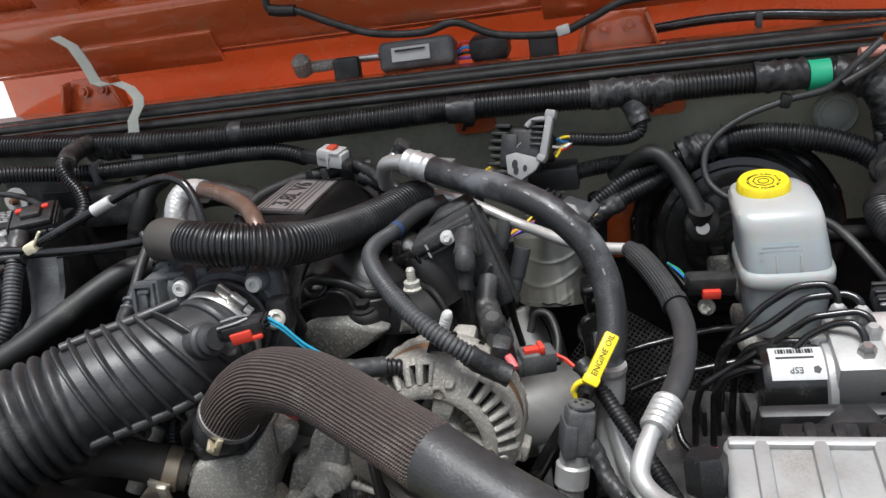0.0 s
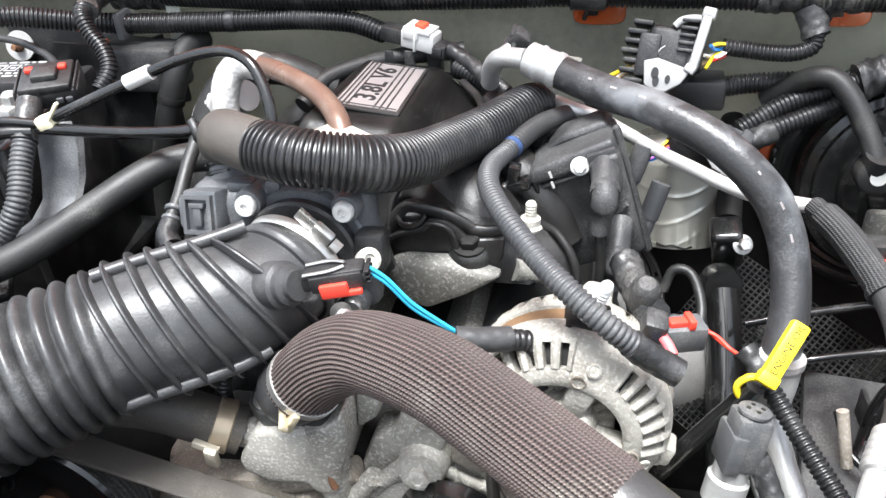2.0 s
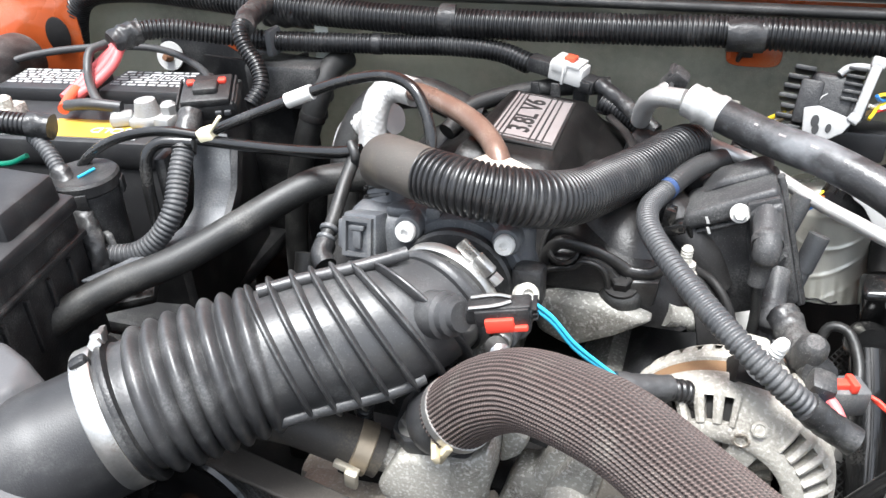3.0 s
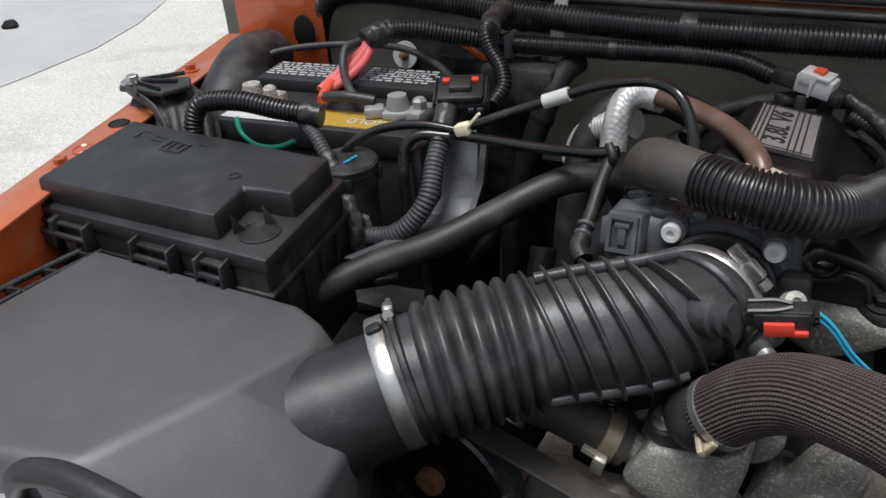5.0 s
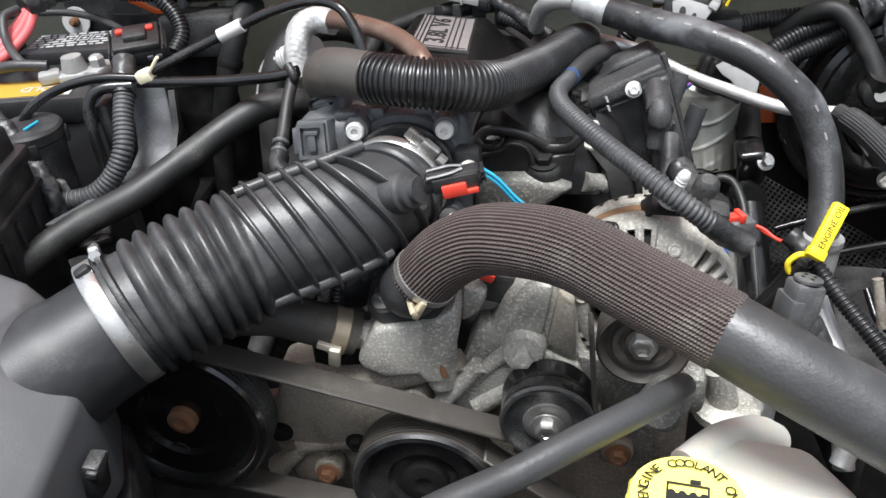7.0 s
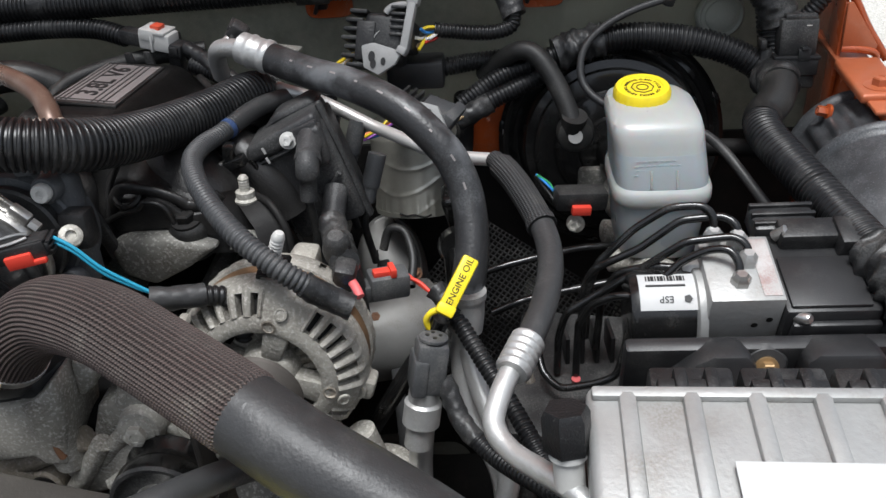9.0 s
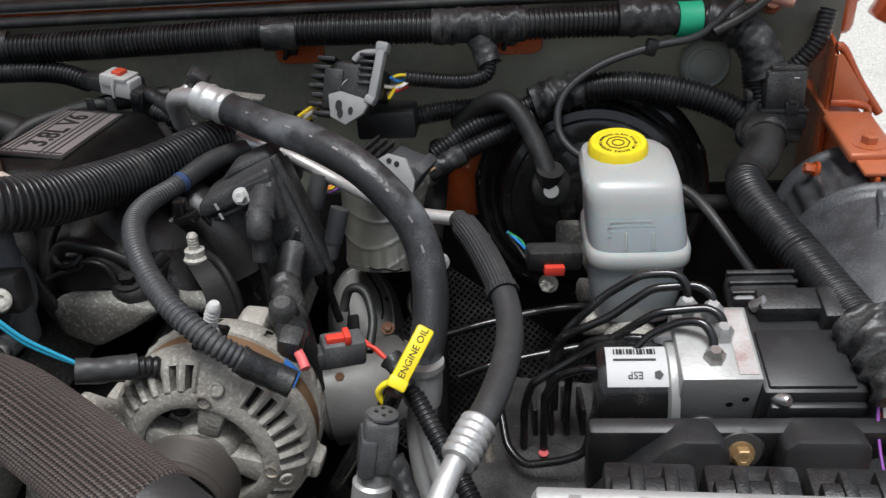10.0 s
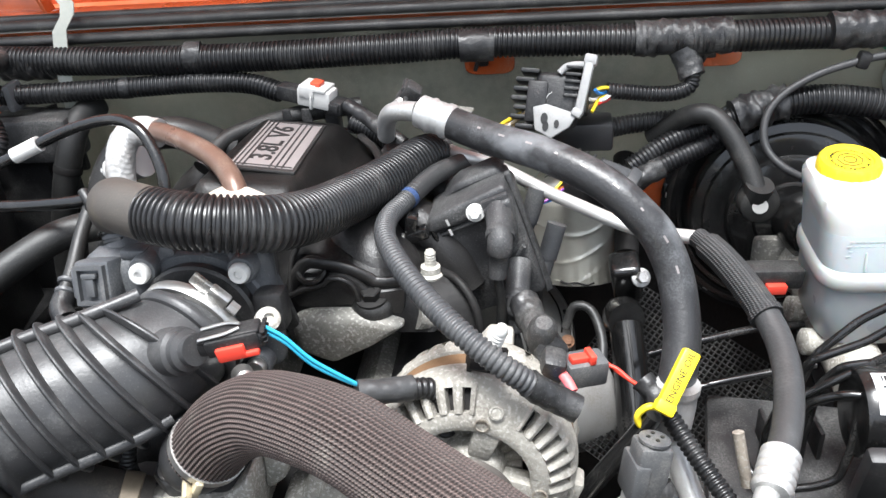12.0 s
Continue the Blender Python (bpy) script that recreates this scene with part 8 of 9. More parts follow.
def brake_reservoir():
    t = thing("brake_fluid_reservoir", "translucent white brake fluid reservoir with a yellow cap", "reservoir", (0.43, 0.575, 0.95))
    def loft(rings, mat_, name, lab=""):
        bm = bmesh.new()
        prev = None
        k = 40
        for (cx, cy, cz, hx, hy, ex) in rings:
            ring = []
            for i in range(k):
                a = 2 * math.pi * i / k
                x = math.copysign(abs(math.cos(a)) ** ex, math.cos(a)) * hx
                y = math.copysign(abs(math.sin(a)) ** ex, math.sin(a)) * hy
                ring.append(bm.verts.new((cx + x, cy + y, cz)))
            if prev:
                for i in range(k):
                    bm.faces.new((prev[i], prev[(i + 1) % k], ring[(i + 1) % k], ring[i]))
            else:
                bm.faces.new(ring[::-1])
            prev = ring
        bm.faces.new(prev)
        return part(name, bm, mat_, t, lab)
    loft([(0.436, 0.565, 0.965, 0.034, 0.040, 0.5), (0.436, 0.566, 0.97, 0.037, 0.043, 0.45), (0.436, 0.568, 1.0, 0.040, 0.047, 0.42), (0.436, 0.568, 1.024, 0.041, 0.048, 0.42)], BOTTLE_FLUID, "fluid_bowl", "lower bowl tinted by the fluid")
    loft([(0.436, 0.568, 1.021, 0.041, 0.048, 0.42), (0.436, 0.568, 1.0235, 0.0440, 0.0505, 0.42), (0.436, 0.568, 1.026, 0.0446, 0.0515, 0.42), (0.436, 0.568, 1.034, 0.0446, 0.0515, 0.42), (0.436, 0.5685, 1.037, 0.0435, 0.0500, 0.42), (0.436, 0.569, 1.039, 0.042, 0.0485, 0.42)], BOTTLE, "seam_flange")
    loft([(0.436, 0.569, 1.037, 0.042, 0.0485, 0.42), (0.4345, 0.572, 1.054, 0.0414, 0.0475, 0.42), (0.433, 0.575, 1.068, 0.0407, 0.0455, 0.42)], BOTTLE_FLUID, "fluid_band", "band darkened by the fluid level")
    loft([(0.433, 0.575, 1.0677, 0.0407, 0.0455, 0.42), (0.432, 0.577, 1.076, 0.0408, 0.0450, 0.40), (0.4305, 0.579, 1.085, 0.0410, 0.0445, 0.40), (0.4295, 0.582, 1.0915, 0.0400, 0.0430, 0.42), (0.427, 0.588, 1.0965, 0.0350, 0.0370, 0.5), (0.4255, 0.590, 1.0985, 0.029, 0.031, 0.6)], BOTTLE, "upper_shell")
    part("neck", lathe([(0.0275, 0.0), (0.0275, 0.008), (0.0262, 0.0095)], pose(0.422, 0.593, 1.0835, 6, 0, 0), 48), BOTTLE, t)
    for x in (0.4235, 0.4455):
        part("moulded_rib", sweep([(x, 0.5212, 1.041), (x, 0.5226, 1.048), (x, 0.5250, 1.056)], 0.0011, 0.003, 8), BOTTLE, t)
    cap = part("cap", lathe([(0.0245, 0.0), (0.0255, 0.002), (0.0255, 0.015), (0.0235, 0.0185), (0.019, 0.0185), (0.018, 0.017), (0, 0.017)], pose(0.422, 0.593, 1.0905, 6, 0, 0), 96, lambda a, k: 1 + (0.012 * math.copysign(1, math.sin(24 * a)) if k in (1, 2) else 0)), YELLOW, t, "yellow screw cap")
    cm_ = pose(0.422, 0.593, 1.0905, 6, 0, 0)
    for r1, r2, kk in ((0.0105, 0.0095, 8), (0.0055, 0.0046, 24)):
        part("cap_mark", ringed([(r1 * math.cos(a), r1 * math.sin(a)) for a in np.linspace(0, 6.283, kk, endpoint=False)], [(r2 * math.cos(a), r2 * math.sin(a)) for a in np.linspace(0, 6.283, kk, endpoint=False)], 0.0005, cm_ @ pose(0, 0, 0.0171)), INK, cap)
    words = "WARNING-CLEAN FILLER CAP BEFORE REMOVING "
    for k, ch in enumerate(words):
        if ch != " ":
            a = radians(160 - k * 360 / len(words))
            part("cap_letter", text_mesh(ch, 0.0040, cm_ @ pose(0.0148 * math.cos(a), 0.0148 * math.sin(a), 0.0172, 0, 0, math.degrees(a) - 90), 0.0002), INK, cap)
    for row in range(4):
        for k in range(8 - row % 2):
            part("moulded_print", box((0.0038 - 0.0010 * ((k + row) % 2), 0.0003, 0.0014), pose(0.410 + 0.0052 * k + 0.0015 * (row % 2), 0.5248 + 0.0010 * row, 1.0525 + 0.0040 * row, -12, 0, 0), 0.0001, 1), BOTTLE_FLUID, t)
    return t


brake_reservoir()
t = thing("master_cylinder", "cast aluminium brake master cylinder below the reservoir", "master cylinder", (0.42, 0.56, 0.92))
part("barrel", sweep([(0.425, 0.675, 0.965), (0.428, 0.61, 0.955), (0.432, 0.54, 0.945), (0.434, 0.50, 0.940)], lambda s, w: 0.024 if s / w > 0.2 else 0.028, 0.006, 30), CAST, t)
for y in (0.59, 0.54):
    part("port", lathe([(0.012, 0), (0.012, 0.02), (0.009, 0.022), (0, 0.022)], aim((0.412, y, 0.955), (-1, -0.1, 0.1)), 18), CAST, t)
part("flange", box((0.10, 0.012, 0.05), pose(0.423, 0.665, 0.965), 0.008), CAST_DIRTY, t)
sp = part("level_sensor", box((0.05, 0.022, 0.020), pose(0.366, 0.565, 1.010, 0, 6, 10), 0.004), PLASTIC, t)
part("sensor_lock", box((0.018, 0.008, 0.009), pose(0.366, 0.552, 1.004, 0, 6, 10), 0.001), RED, sp, "red lock")
wires(t, (0.342, 0.566, 1.012), (0.326, 0.575, 1.03), ["blue", "green", "black"], 0.0013, 0.004, 0.004, 2)
bolt(t, (0.362, 0.56, 0.985), (-0.4, -1, 0.2), 0.006, 0.01, CAST)
t = thing("brake_booster_hose", "grey-black hose running from the booster to the fender", "hose", (0.52, 0.6, 1.02))
part("hose", sweep([(0.455, 0.63, 1.05), (0.485, 0.625, 1.045), (0.505, 0.60, 1.035), (0.53, 0.55, 1.01), (0.55, 0.50, 0.99)], 0.0048, 0.005, 12), RUBBER_GREY, t)
part("pipe", sweep([(0.48, 0.64, 1.02), (0.52, 0.635, 1.022), (0.56, 0.63, 1.02)], 0.009, 0.006, 14), DARK_STEEL, t)


def abs_unit():
    """Brake modulator: milled block, motor, control module and hard lines."""
    t = thing("abs_modulator", "machined aluminium brake modulator with a black pump motor", "brake modulator", (0.47, 0.42, 0.9))
    m = pose(0.472, 0.414, 0.998, 13, 0, 0)
    part("block", box((0.054, 0.066, 0.076), m, 0.0015), ALU_DULL, t, "machined aluminium block")
    part("block_stain", box((0.013, 0.058, 0.0006), m @ pose(0.018, 0.0, 0.0384), 0), surface("pink_corrosion", (0.42, 0.41, 0.40), 0.5, 0.4, 0.25, 300, 0.3, 300, dust=0.5, dust_colour=(0.34, 0.19, 0.17), stain=(0.25, 0.09, 0.07), stain_amount=0.55), t)
    part("front_stamp", ringed([(0.012 * math.cos(a), 0.012 * math.sin(a)) for a in np.linspace(0, 6.283, 28, endpoint=False)], [(0.0108 * math.cos(a), 0.0108 * math.sin(a)) for a in np.linspace(0, 6.283, 28, endpoint=False)], 0.0008, m @ pose(-0.008, -0.033, -0.018, 90, 0, 0)), ALU, t)
    for bx, bz in ((0.008, 0.010), (0.018, 0.016)):
        part("blind_hole", lathe([(0.0, 0.0002), (0.0022, 0.0002), (0.0026, 0.0006)], m @ pose(bx, -0.0332, bz, 90, 0, 0), 14), DARK_STEEL, t)
    mm = m @ pose(-0.054, -0.004, -0.008, 0, -90, 0)
    part("motor", lathe([(0.035, -0.026), (0.035, 0.022), (0.032, 0.028), (0.0, 0.029)], mm, 48), GLOSS_BLACK, t, "black pump motor")
    part("motor_collar", lathe([(0.038, -0.028), (0.038, -0.022), (0.035, -0.020)], mm, 48), ALU_DULL, t)
    lab = part("motor_label", bent_sheet([mm @ Vector((0.0356 * math.cos(a), 0.0356 * math.sin(a), 0.0)) for a in np.linspace(-0.66, 0.26, 14)], 0.044, mm.to_3x3() @ Vector((0, 0, 1)), 0.0006), LABEL_WHITE, t, "white printed label")

    def on_motor(a, x):
        """A pose on the motor's skin, y round it to the back, z outward."""
        return mm @ Vector((0, 0, 0)), m @ pose(-0.054 + x, -0.004, -0.008) @ pose(0, 0, 0, -math.degrees(a), 0, 0) @ pose(0, 0, 0.0364)
    part("label_words", text_mesh("ESP", 0.0075, on_motor(-0.42, -0.002)[1] @ pose(0, 0, 0, 0, 0, 180), 0.0002), INK, lab)
    for k in range(13):
        part("bar_code", box((0.0009 + 0.0007 * (k % 3), 0.005, 0.0004), on_motor(0.1, -0.016 + 0.0024 * k)[1], 0), INK, lab)
    part("print_bar", box((0.03, 0.0016, 0.0004), on_motor(-0.1, -0.002)[1], 0), INK, lab)
    part("label_mark", lathe([(0.0034, 0), (0.0034, 0.0004), (0, 0.0004)], on_motor(-0.42, 0.014)[1], 5), INK, lab)
    mod = part("control_module", joined(box((0.07, 0.085, 0.072), m @ pose(0.062, 0.004, -0.006), 0.004), box((0.05, 0.03, 0.02), m @ pose(0.045, 0.055, 0.028), 0.004), box((0.06, 0.006, 0.004), m @ pose(0.062, -0.04, -0.028), 0.001)), PLASTIC_SMOOTH, t, "black control module")
    for k in range(3):
        part("module_rib", box((0.05, 0.004, 0.006), m @ pose(0.045, 0.066 - 0.010 * k, 0.038), 0.001), PLASTIC, mod)
    part("module_plate", box((0.058, 0.050, 0.004), m @ pose(0.060, -0.010, 0.031), 0.0015), PLASTIC_SMOOTH, mod)
    part("module_seam", joined(box((0.072, 0.0016, 0.0016), m @ pose(0.062, -0.0388, -0.012), 0.0004, 1), box((0.0016, 0.060, 0.0016), m @ pose(0.0985, -0.004, 0.0302), 0.0004, 1)), PLASTIC_DUSTY, mod)
    part("module_lid", joined(box((0.060, 0.022, 0.016), m @ pose(0.066, 0.036, 0.036), 0.003), box((0.020, 0.030, 0.022), m @ pose(0.088, 0.030, 0.036), 0.003)), PLASTIC, mod)
    part("module_step", box((0.064, 0.006, 0.030), m @ pose(0.064, -0.0415, 0.006), 0.002), PLASTIC_SMOOTH, mod)
    part("module_screw", lathe([(0.0045, 0), (0.0045, 0.010), (0.003, 0.012), (0, 0.012)], m @ pose(0.036, -0.036, 0.022, 60, 0, 40), 14), STEEL, mod)
    part("rear_screw", lathe([(0.0045, 0), (0.0045, 0.012), (0, 0.013)], m @ pose(0.034, 0.036, 0.034, 40, 0, 70), 14), STEEL, mod)
    for p, w_, mt in (((0.457, 0.436, 1.040), (0, -0.2, 1), ALU), ((0.474, 0.430, 1.040), (0, -0.2, 1), ALU), ((0.478, 0.411, 1.034), (0, -0.2, 1), ALU), ((0.469, 0.392, 1.028), (0, -0.2, 1), STEEL), ((0.446, 0.424, 1.022), (-1, 0, 0), ALU), ((0.446, 0.395, 1.012), (-1, 0, 0), STEEL)):
        part("flare_nut", lathe([(0.0078, 0), (0.0078, 0.008), (0.0055, 0.011), (0.0042, 0.013)], aim(p, w_), 6), mt, t)
    runs = [
        [(0.457, 0.436, 1.046), (0.458, 0.440, 1.060), (0.450, 0.446, 1.067), (0.425, 0.450, 1.064), (0.399, 0.452, 1.044), (0.370, 0.448, 1.014), (0.363, 0.447, 0.987), (0.361, 0.442, 0.940)],
        [(0.474, 0.430, 1.046), (0.475, 0.434, 1.055), (0.466, 0.442, 1.059), (0.433, 0.445, 1.055), (0.402, 0.443, 1.030), (0.366, 0.445, 1.010), (0.360, 0.449, 0.991), (0.357, 0.446, 0.945)],
        [(0.478, 0.411, 1.038), (0.479, 0.416, 1.048), (0.470, 0.423, 1.052), (0.434, 0.424, 1.048), (0.403, 0.431, 1.019), (0.343, 0.428, 0.978), (0.337, 0.427, 0.955), (0.336, 0.427, 0.915)],
        [(0.468, 0.392, 1.030), (0.470, 0.400, 1.042), (0.464, 0.409, 1.050), (0.450, 0.414, 1.047), (0.430, 0.417, 1.034), (0.394, 0.406, 1.0), (0.388, 0.396, 0.965), (0.382, 0.392, 0.940), (0.366, 0.392, 0.932), (0.336, 0.395, 0.924), (0.323, 0.410, 0.929), (0.318, 0.435, 0.945)],
        [(0.444, 0.395, 1.012), (0.41, 0.402, 1.012), (0.380, 0.410, 1.008), (0.362, 0.416, 0.995), (0.353, 0.421, 0.972), (0.352, 0.424, 0.914)],
        [(0.444, 0.424, 1.022), (0.41, 0.430, 1.022), (0.385, 0.436, 1.012), (0.374, 0.44, 0.99), (0.37, 0.44, 0.93)],
    ]
    for r in runs:
        part("brake_line", sweep(filleted(r, 0.007), 0.0033, 0.0022, 12), GLOSS_BLACK, t, "black coated hard line")
    return t


abs_unit()
for pts in ([(0.40, 0.565, 0.955), (0.36, 0.56, 0.955), (0.30, 0.545, 0.95), (0.26, 0.54, 0.94)], [(0.40, 0.52, 0.945), (0.36, 0.515, 0.94), (0.31, 0.505, 0.935), (0.28, 0.50, 0.925)]):
    solo("brake_line", sweep(pts, 0.0037, 0.005, 12), GLOSS_BLACK, "black coated hard brake line to the master cylinder", "brake line", "brake lines")
t = thing("modulator_bracket", "black steel bracket with rubber mounts under the modulator", "bracket", (0.45, 0.38, 0.88))
part("cross_plate", box((0.22, 0.014, 0.075), pose(0.49, 0.362, 0.968, 12, 0, 0), 0.004), PLASTIC_SMOOTH, t)
part("left_foot", prism([(-0.066, -0.062), (-0.012, 0.004), (0.0, 0.010), (0.024, 0.010), (0.032, 0.0), (0.034, -0.05)], 0.03, pose(0.440, 0.362, 0.995, 84, 0, 0), 0.005), PLASTIC_SMOOTH, t)
part("right_foot", prism([(-0.02, -0.05), (-0.02, 0.004), (-0.012, 0.010), (0.030, 0.010), (0.036, 0.004), (0.036, -0.05)], 0.03, pose(0.525, 0.362, 0.995, 84, 0, 0), 0.005), PLASTIC_SMOOTH, t)
part("rubber_mount", lathe([(0.0165, 0), (0.017, 0.005), (0.014, 0.009), (0.008, 0.010)], aim((0.481, 0.354, 0.987), (0, -1, 0.2)), 32), RUBBER_GREY, t)
bolt(t, (0.481, 0.344, 0.989), (0, -1, 0.2), 0.0068, 0.008, surface("brassy_bolt", (0.30, 0.20, 0.10), 0.45, 0.6, 0.3, 200), washer=1.3)
part("platform", box((0.15, 0.15, 0.012), pose(0.372, 0.43, 0.905, 6, 0, -8), 0.01), PLASTIC_DUSTY, t)
part("platform_side", box((0.02, 0.13, 0.10), pose(0.30, 0.395, 0.84, 0, 0, 4), 0.008), PLASTIC_DUSTY, t)
for k in range(4):
    part("platform_fin", box((0.004, 0.03, 0.05), pose(0.345 + 0.013 * k, 0.455, 0.915, 0, 0, 5), 0.001), PLASTIC, t)
part("red_dot", lathe([(0.004, 0), (0.004, 0.0008), (0, 0.001)], pose(0.352, 0.42, 0.912, 6, 0, 0), 12), PINK, t)

t = thing("relay_box", "dark grey relay box on a bracket by the fender", "relay", (0.59, 0.68, 1.08))
rl = pose(0.587, 0.694, 1.092, -8, 0, -4)
part("upper_case", joined(box((0.036, 0.030, 0.036), rl @ pose(0, 0, 0.020), 0.003), box((0.030, 0.026, 0.006), rl @ pose(0.001, 0, 0.040), 0.002)), PLASTIC_DUSTY, t)
part("lower_case", joined(box((0.042, 0.034, 0.018), rl @ pose(0, 0, -0.008), 0.002), box((0.044, 0.036, 0.004), rl @ pose(0, 0, 0.001), 0.001), box((0.040, 0.030, 0.014), rl @ pose(0, 0.002, -0.024), 0.003)), PLASTIC, t)
part("latch", joined(box((0.012, 0.004, 0.012), rl @ pose(0.006, -0.017, 0.004), 0.001), box((0.007, 0.005, 0.004), rl @ pose(0.006, -0.018, 0.010), 0.001)), PLASTIC, t)
part("scuff", box((0.005, 0.0006, 0.001), rl @ pose(0.008, -0.0153, 0.032), 0.0002, 1), WHITE, t)
part("tab", joined(box((0.012, 0.014, 0.026), rl @ pose(-0.026, 0.004, -0.006), 0.003), box((0.006, 0.02, 0.01), rl @ pose(-0.03, 0.004, 0.012), 0.002)), PLASTIC_DUSTY, t)
t = thing("steering_column_joint", "black steering shaft joint with a pinch bolt", "steering joint", (0.245, 0.6, 0.85))
part("upper_yoke", box((0.03, 0.03, 0.05), pose(0.246, 0.628, 0.968, 20, -8, 0), 0.006, 3), GLOSS_BLACK, t)
part("joint", lathe([(0.018, -0.012), (0.021, 0), (0.018, 0.012)], aim((0.243, 0.605, 0.935), (0.2, -0.9, 0.3)), 24), GLOSS_BLACK, t)
part("lower_shaft", sweep([(0.245, 0.60, 0.93), (0.248, 0.565, 0.90), (0.25, 0.52, 0.86), (0.252, 0.47, 0.81)], 0.0165, 0.006, 20), GLOSS_BLACK, t)
bolt(t, (0.258, 0.61, 0.978), (0.2, -0.7, 0.5), 0.0062, 0.010, STEEL)
part("upper_shaft", sweep([(0.247, 0.64, 0.985), (0.25, 0.69, 1.01), (0.252, 0.75, 1.04)], 0.012, 0.01, 16), DARK_STEEL, t)
solo("painted_panel", prism([(-0.05, -0.06), (0.06, -0.06), (0.06, 0.03), (0.0, 0.05)], 0.01, pose(0.285, 0.745, 1.02, 90, 0, 0), 0.004), ORANGE, "burnt orange body panel behind the loom", "panel")

# perforated splash guard below the hoses
t = thing("splash_guard", "black perforated mesh splash guard in the wheel arch", "splash guard", (0.3, 0.55, 0.8))
gm = pose(0.305, 0.545, 0.862, 32, -6, 6)


def perforated(nx, ny, pitch, hole, thick):
    """Sheet pierced by rows of square holes set on their corners."""
    bm = bmesh.new()
    grid = [[bm.verts.new(((i - nx / 2) * pitch, (j - ny / 2) * pitch, 0)) for j in range(ny + 1)] for i in range(nx + 1)]
    for i in range(nx):
        for j in range(ny):
            ring = (grid[i][j], grid[i + 1][j], grid[i + 1][j + 1], grid[i][j + 1])
            cx, cy = (i + 0.5 - nx / 2) * pitch, (j + 0.5 - ny / 2) * pitch
            inner = [bm.verts.new((cx + hole * sx, cy + hole * sy, -0.0008)) for sx, sy in ((-1, -1), (1, -1), (1, 1), (-1, 1))]
            for k in range(4):
                bm.faces.new((ring[k], ring[(k + 1) % 4], inner[(k + 1) % 4], inner[k]))
    bmesh.ops.solidify(bm, geom=bm.faces[:], thickness=thick)
    return bm


part("sheet", moved(perforated(34, 46, 0.0052, 0.00165, 0.0014), gm @ pose(0, 0, 0, 0, 0, 45)), PLASTIC_DUSTY, t)
for bx in (0.125, -0.13):
    part("border", box((0.012, 0.22, 0.006), gm @ pose(bx, 0, 0), 0.002), BLACK_PAINT, t)


def dipstick():
    t = thing("oil_dipstick", "oil dipstick with a yellow flag handle and black tube", "dipstick", (0.2, 0.4, 0.85))
    part("tube", sweep([(0.244, 0.384, 1.010), (0.232, 0.386, 0.985), (0.213, 0.385, 0.955), (0.19, 0.385, 0.915), (0.165, 0.39, 0.87)], 0.0075, 0.005, 16), GLOSS_BLACK, t)
    way = (Vector((0.268, 0.412, 1.050)) - Vector((0.245, 0.382, 1.018))).normalized()
    face = Vector((0.15, -0.80, 0.55))
    face = (face - way * way.dot(face)).normalized()
    side = way.cross(face)
    hm = Matrix((way, face.cross(way), face)).transposed().to_4x4()
    hm.translation = Vector((0.2585, 0.386, 1.040))
    h = part("handle", joined(box((0.045, 0.0130, 0.008), hm, 0.002), box((0.009, 0.0145, 0.010), hm @ pose(-0.0215, 0, 0), 0.002)), YELLOW, t, "yellow flag handle")
    part("handle_words", text_mesh("ENGINE OIL", 0.0072, hm @ pose(0.002, 0, 0.0042), 0.0002), INK, h)
    part("handle_loop", sweep([(0.245, 0.383, 1.018), (0.238, 0.382, 1.018), (0.232, 0.382, 1.010), (0.235, 0.382, 1.0), (0.243, 0.383, 1.0)], 0.0026, 0.002, 8), YELLOW, t)
    return t


dipstick()
t = thing("refrigerant_switch", "grey pressure switch plug on an aluminium fitting", "switch", (0.23, 0.34, 0.95))
part("plug", joined(box((0.024, 0.024, 0.042), pose(0.236, 0.346, 0.995, -12, 12, 10), 0.004), box((0.012, 0.03, 0.03), pose(0.227, 0.344, 0.99, -12, 12, 10), 0.003)), GREY_PLASTIC, t)
part("pin_face", lathe([(0.011, 0), (0.011, 0.002), (0.009, 0.003), (0, 0.003)], pose(0.240, 0.351, 1.016, -12, 12, 10), 20), GREY_PLASTIC, t)
for a in range(4):
    part("pin_hole", lathe([(0.0016, 0), (0.0016, 0.0006), (0, 0.0006)], pose(0.240, 0.351, 1.016, -12, 12, 10) @ pose(0.005 * math.cos(a * 1.57), 0.005 * math.sin(a * 1.57), 0.003), 8), INK, t)
part("fitting", lathe([(0.011, -0.05), (0.011, -0.03), (0.0145, -0.03), (0.0145, -0.012), (0.012, -0.010), (0.012, 0.0)], pose(0.231, 0.342, 0.976, -12, 12, 10), 24), ALU, t)
part("stem", sweep([(0.226, 0.34, 0.935), (0.222, 0.338, 0.90), (0.22, 0.335, 0.85)], 0.0095, 0.006, 16), ALU, t)
part("lead_wrap", wrapped([(0.245, 0.342, 0.985), (0.252, 0.333, 0.972), (0.258, 0.322, 0.962), (0.27, 0.308, 0.955)], 0.0075, 16, 0.1, 27), TAPE, t)
part("lead", corrugated([(0.268, 0.31, 0.956), (0.285, 0.29, 0.955), (0.31, 0.26, 0.965), (0.335, 0.235, 0.975)], 0.007, 0.004, 0.001, 16), LOOM, t)
t = thing("compressor_loom", "black corrugated loom running forward past the dipstick", "cable loom", (0.28, 0.35, 0.98))
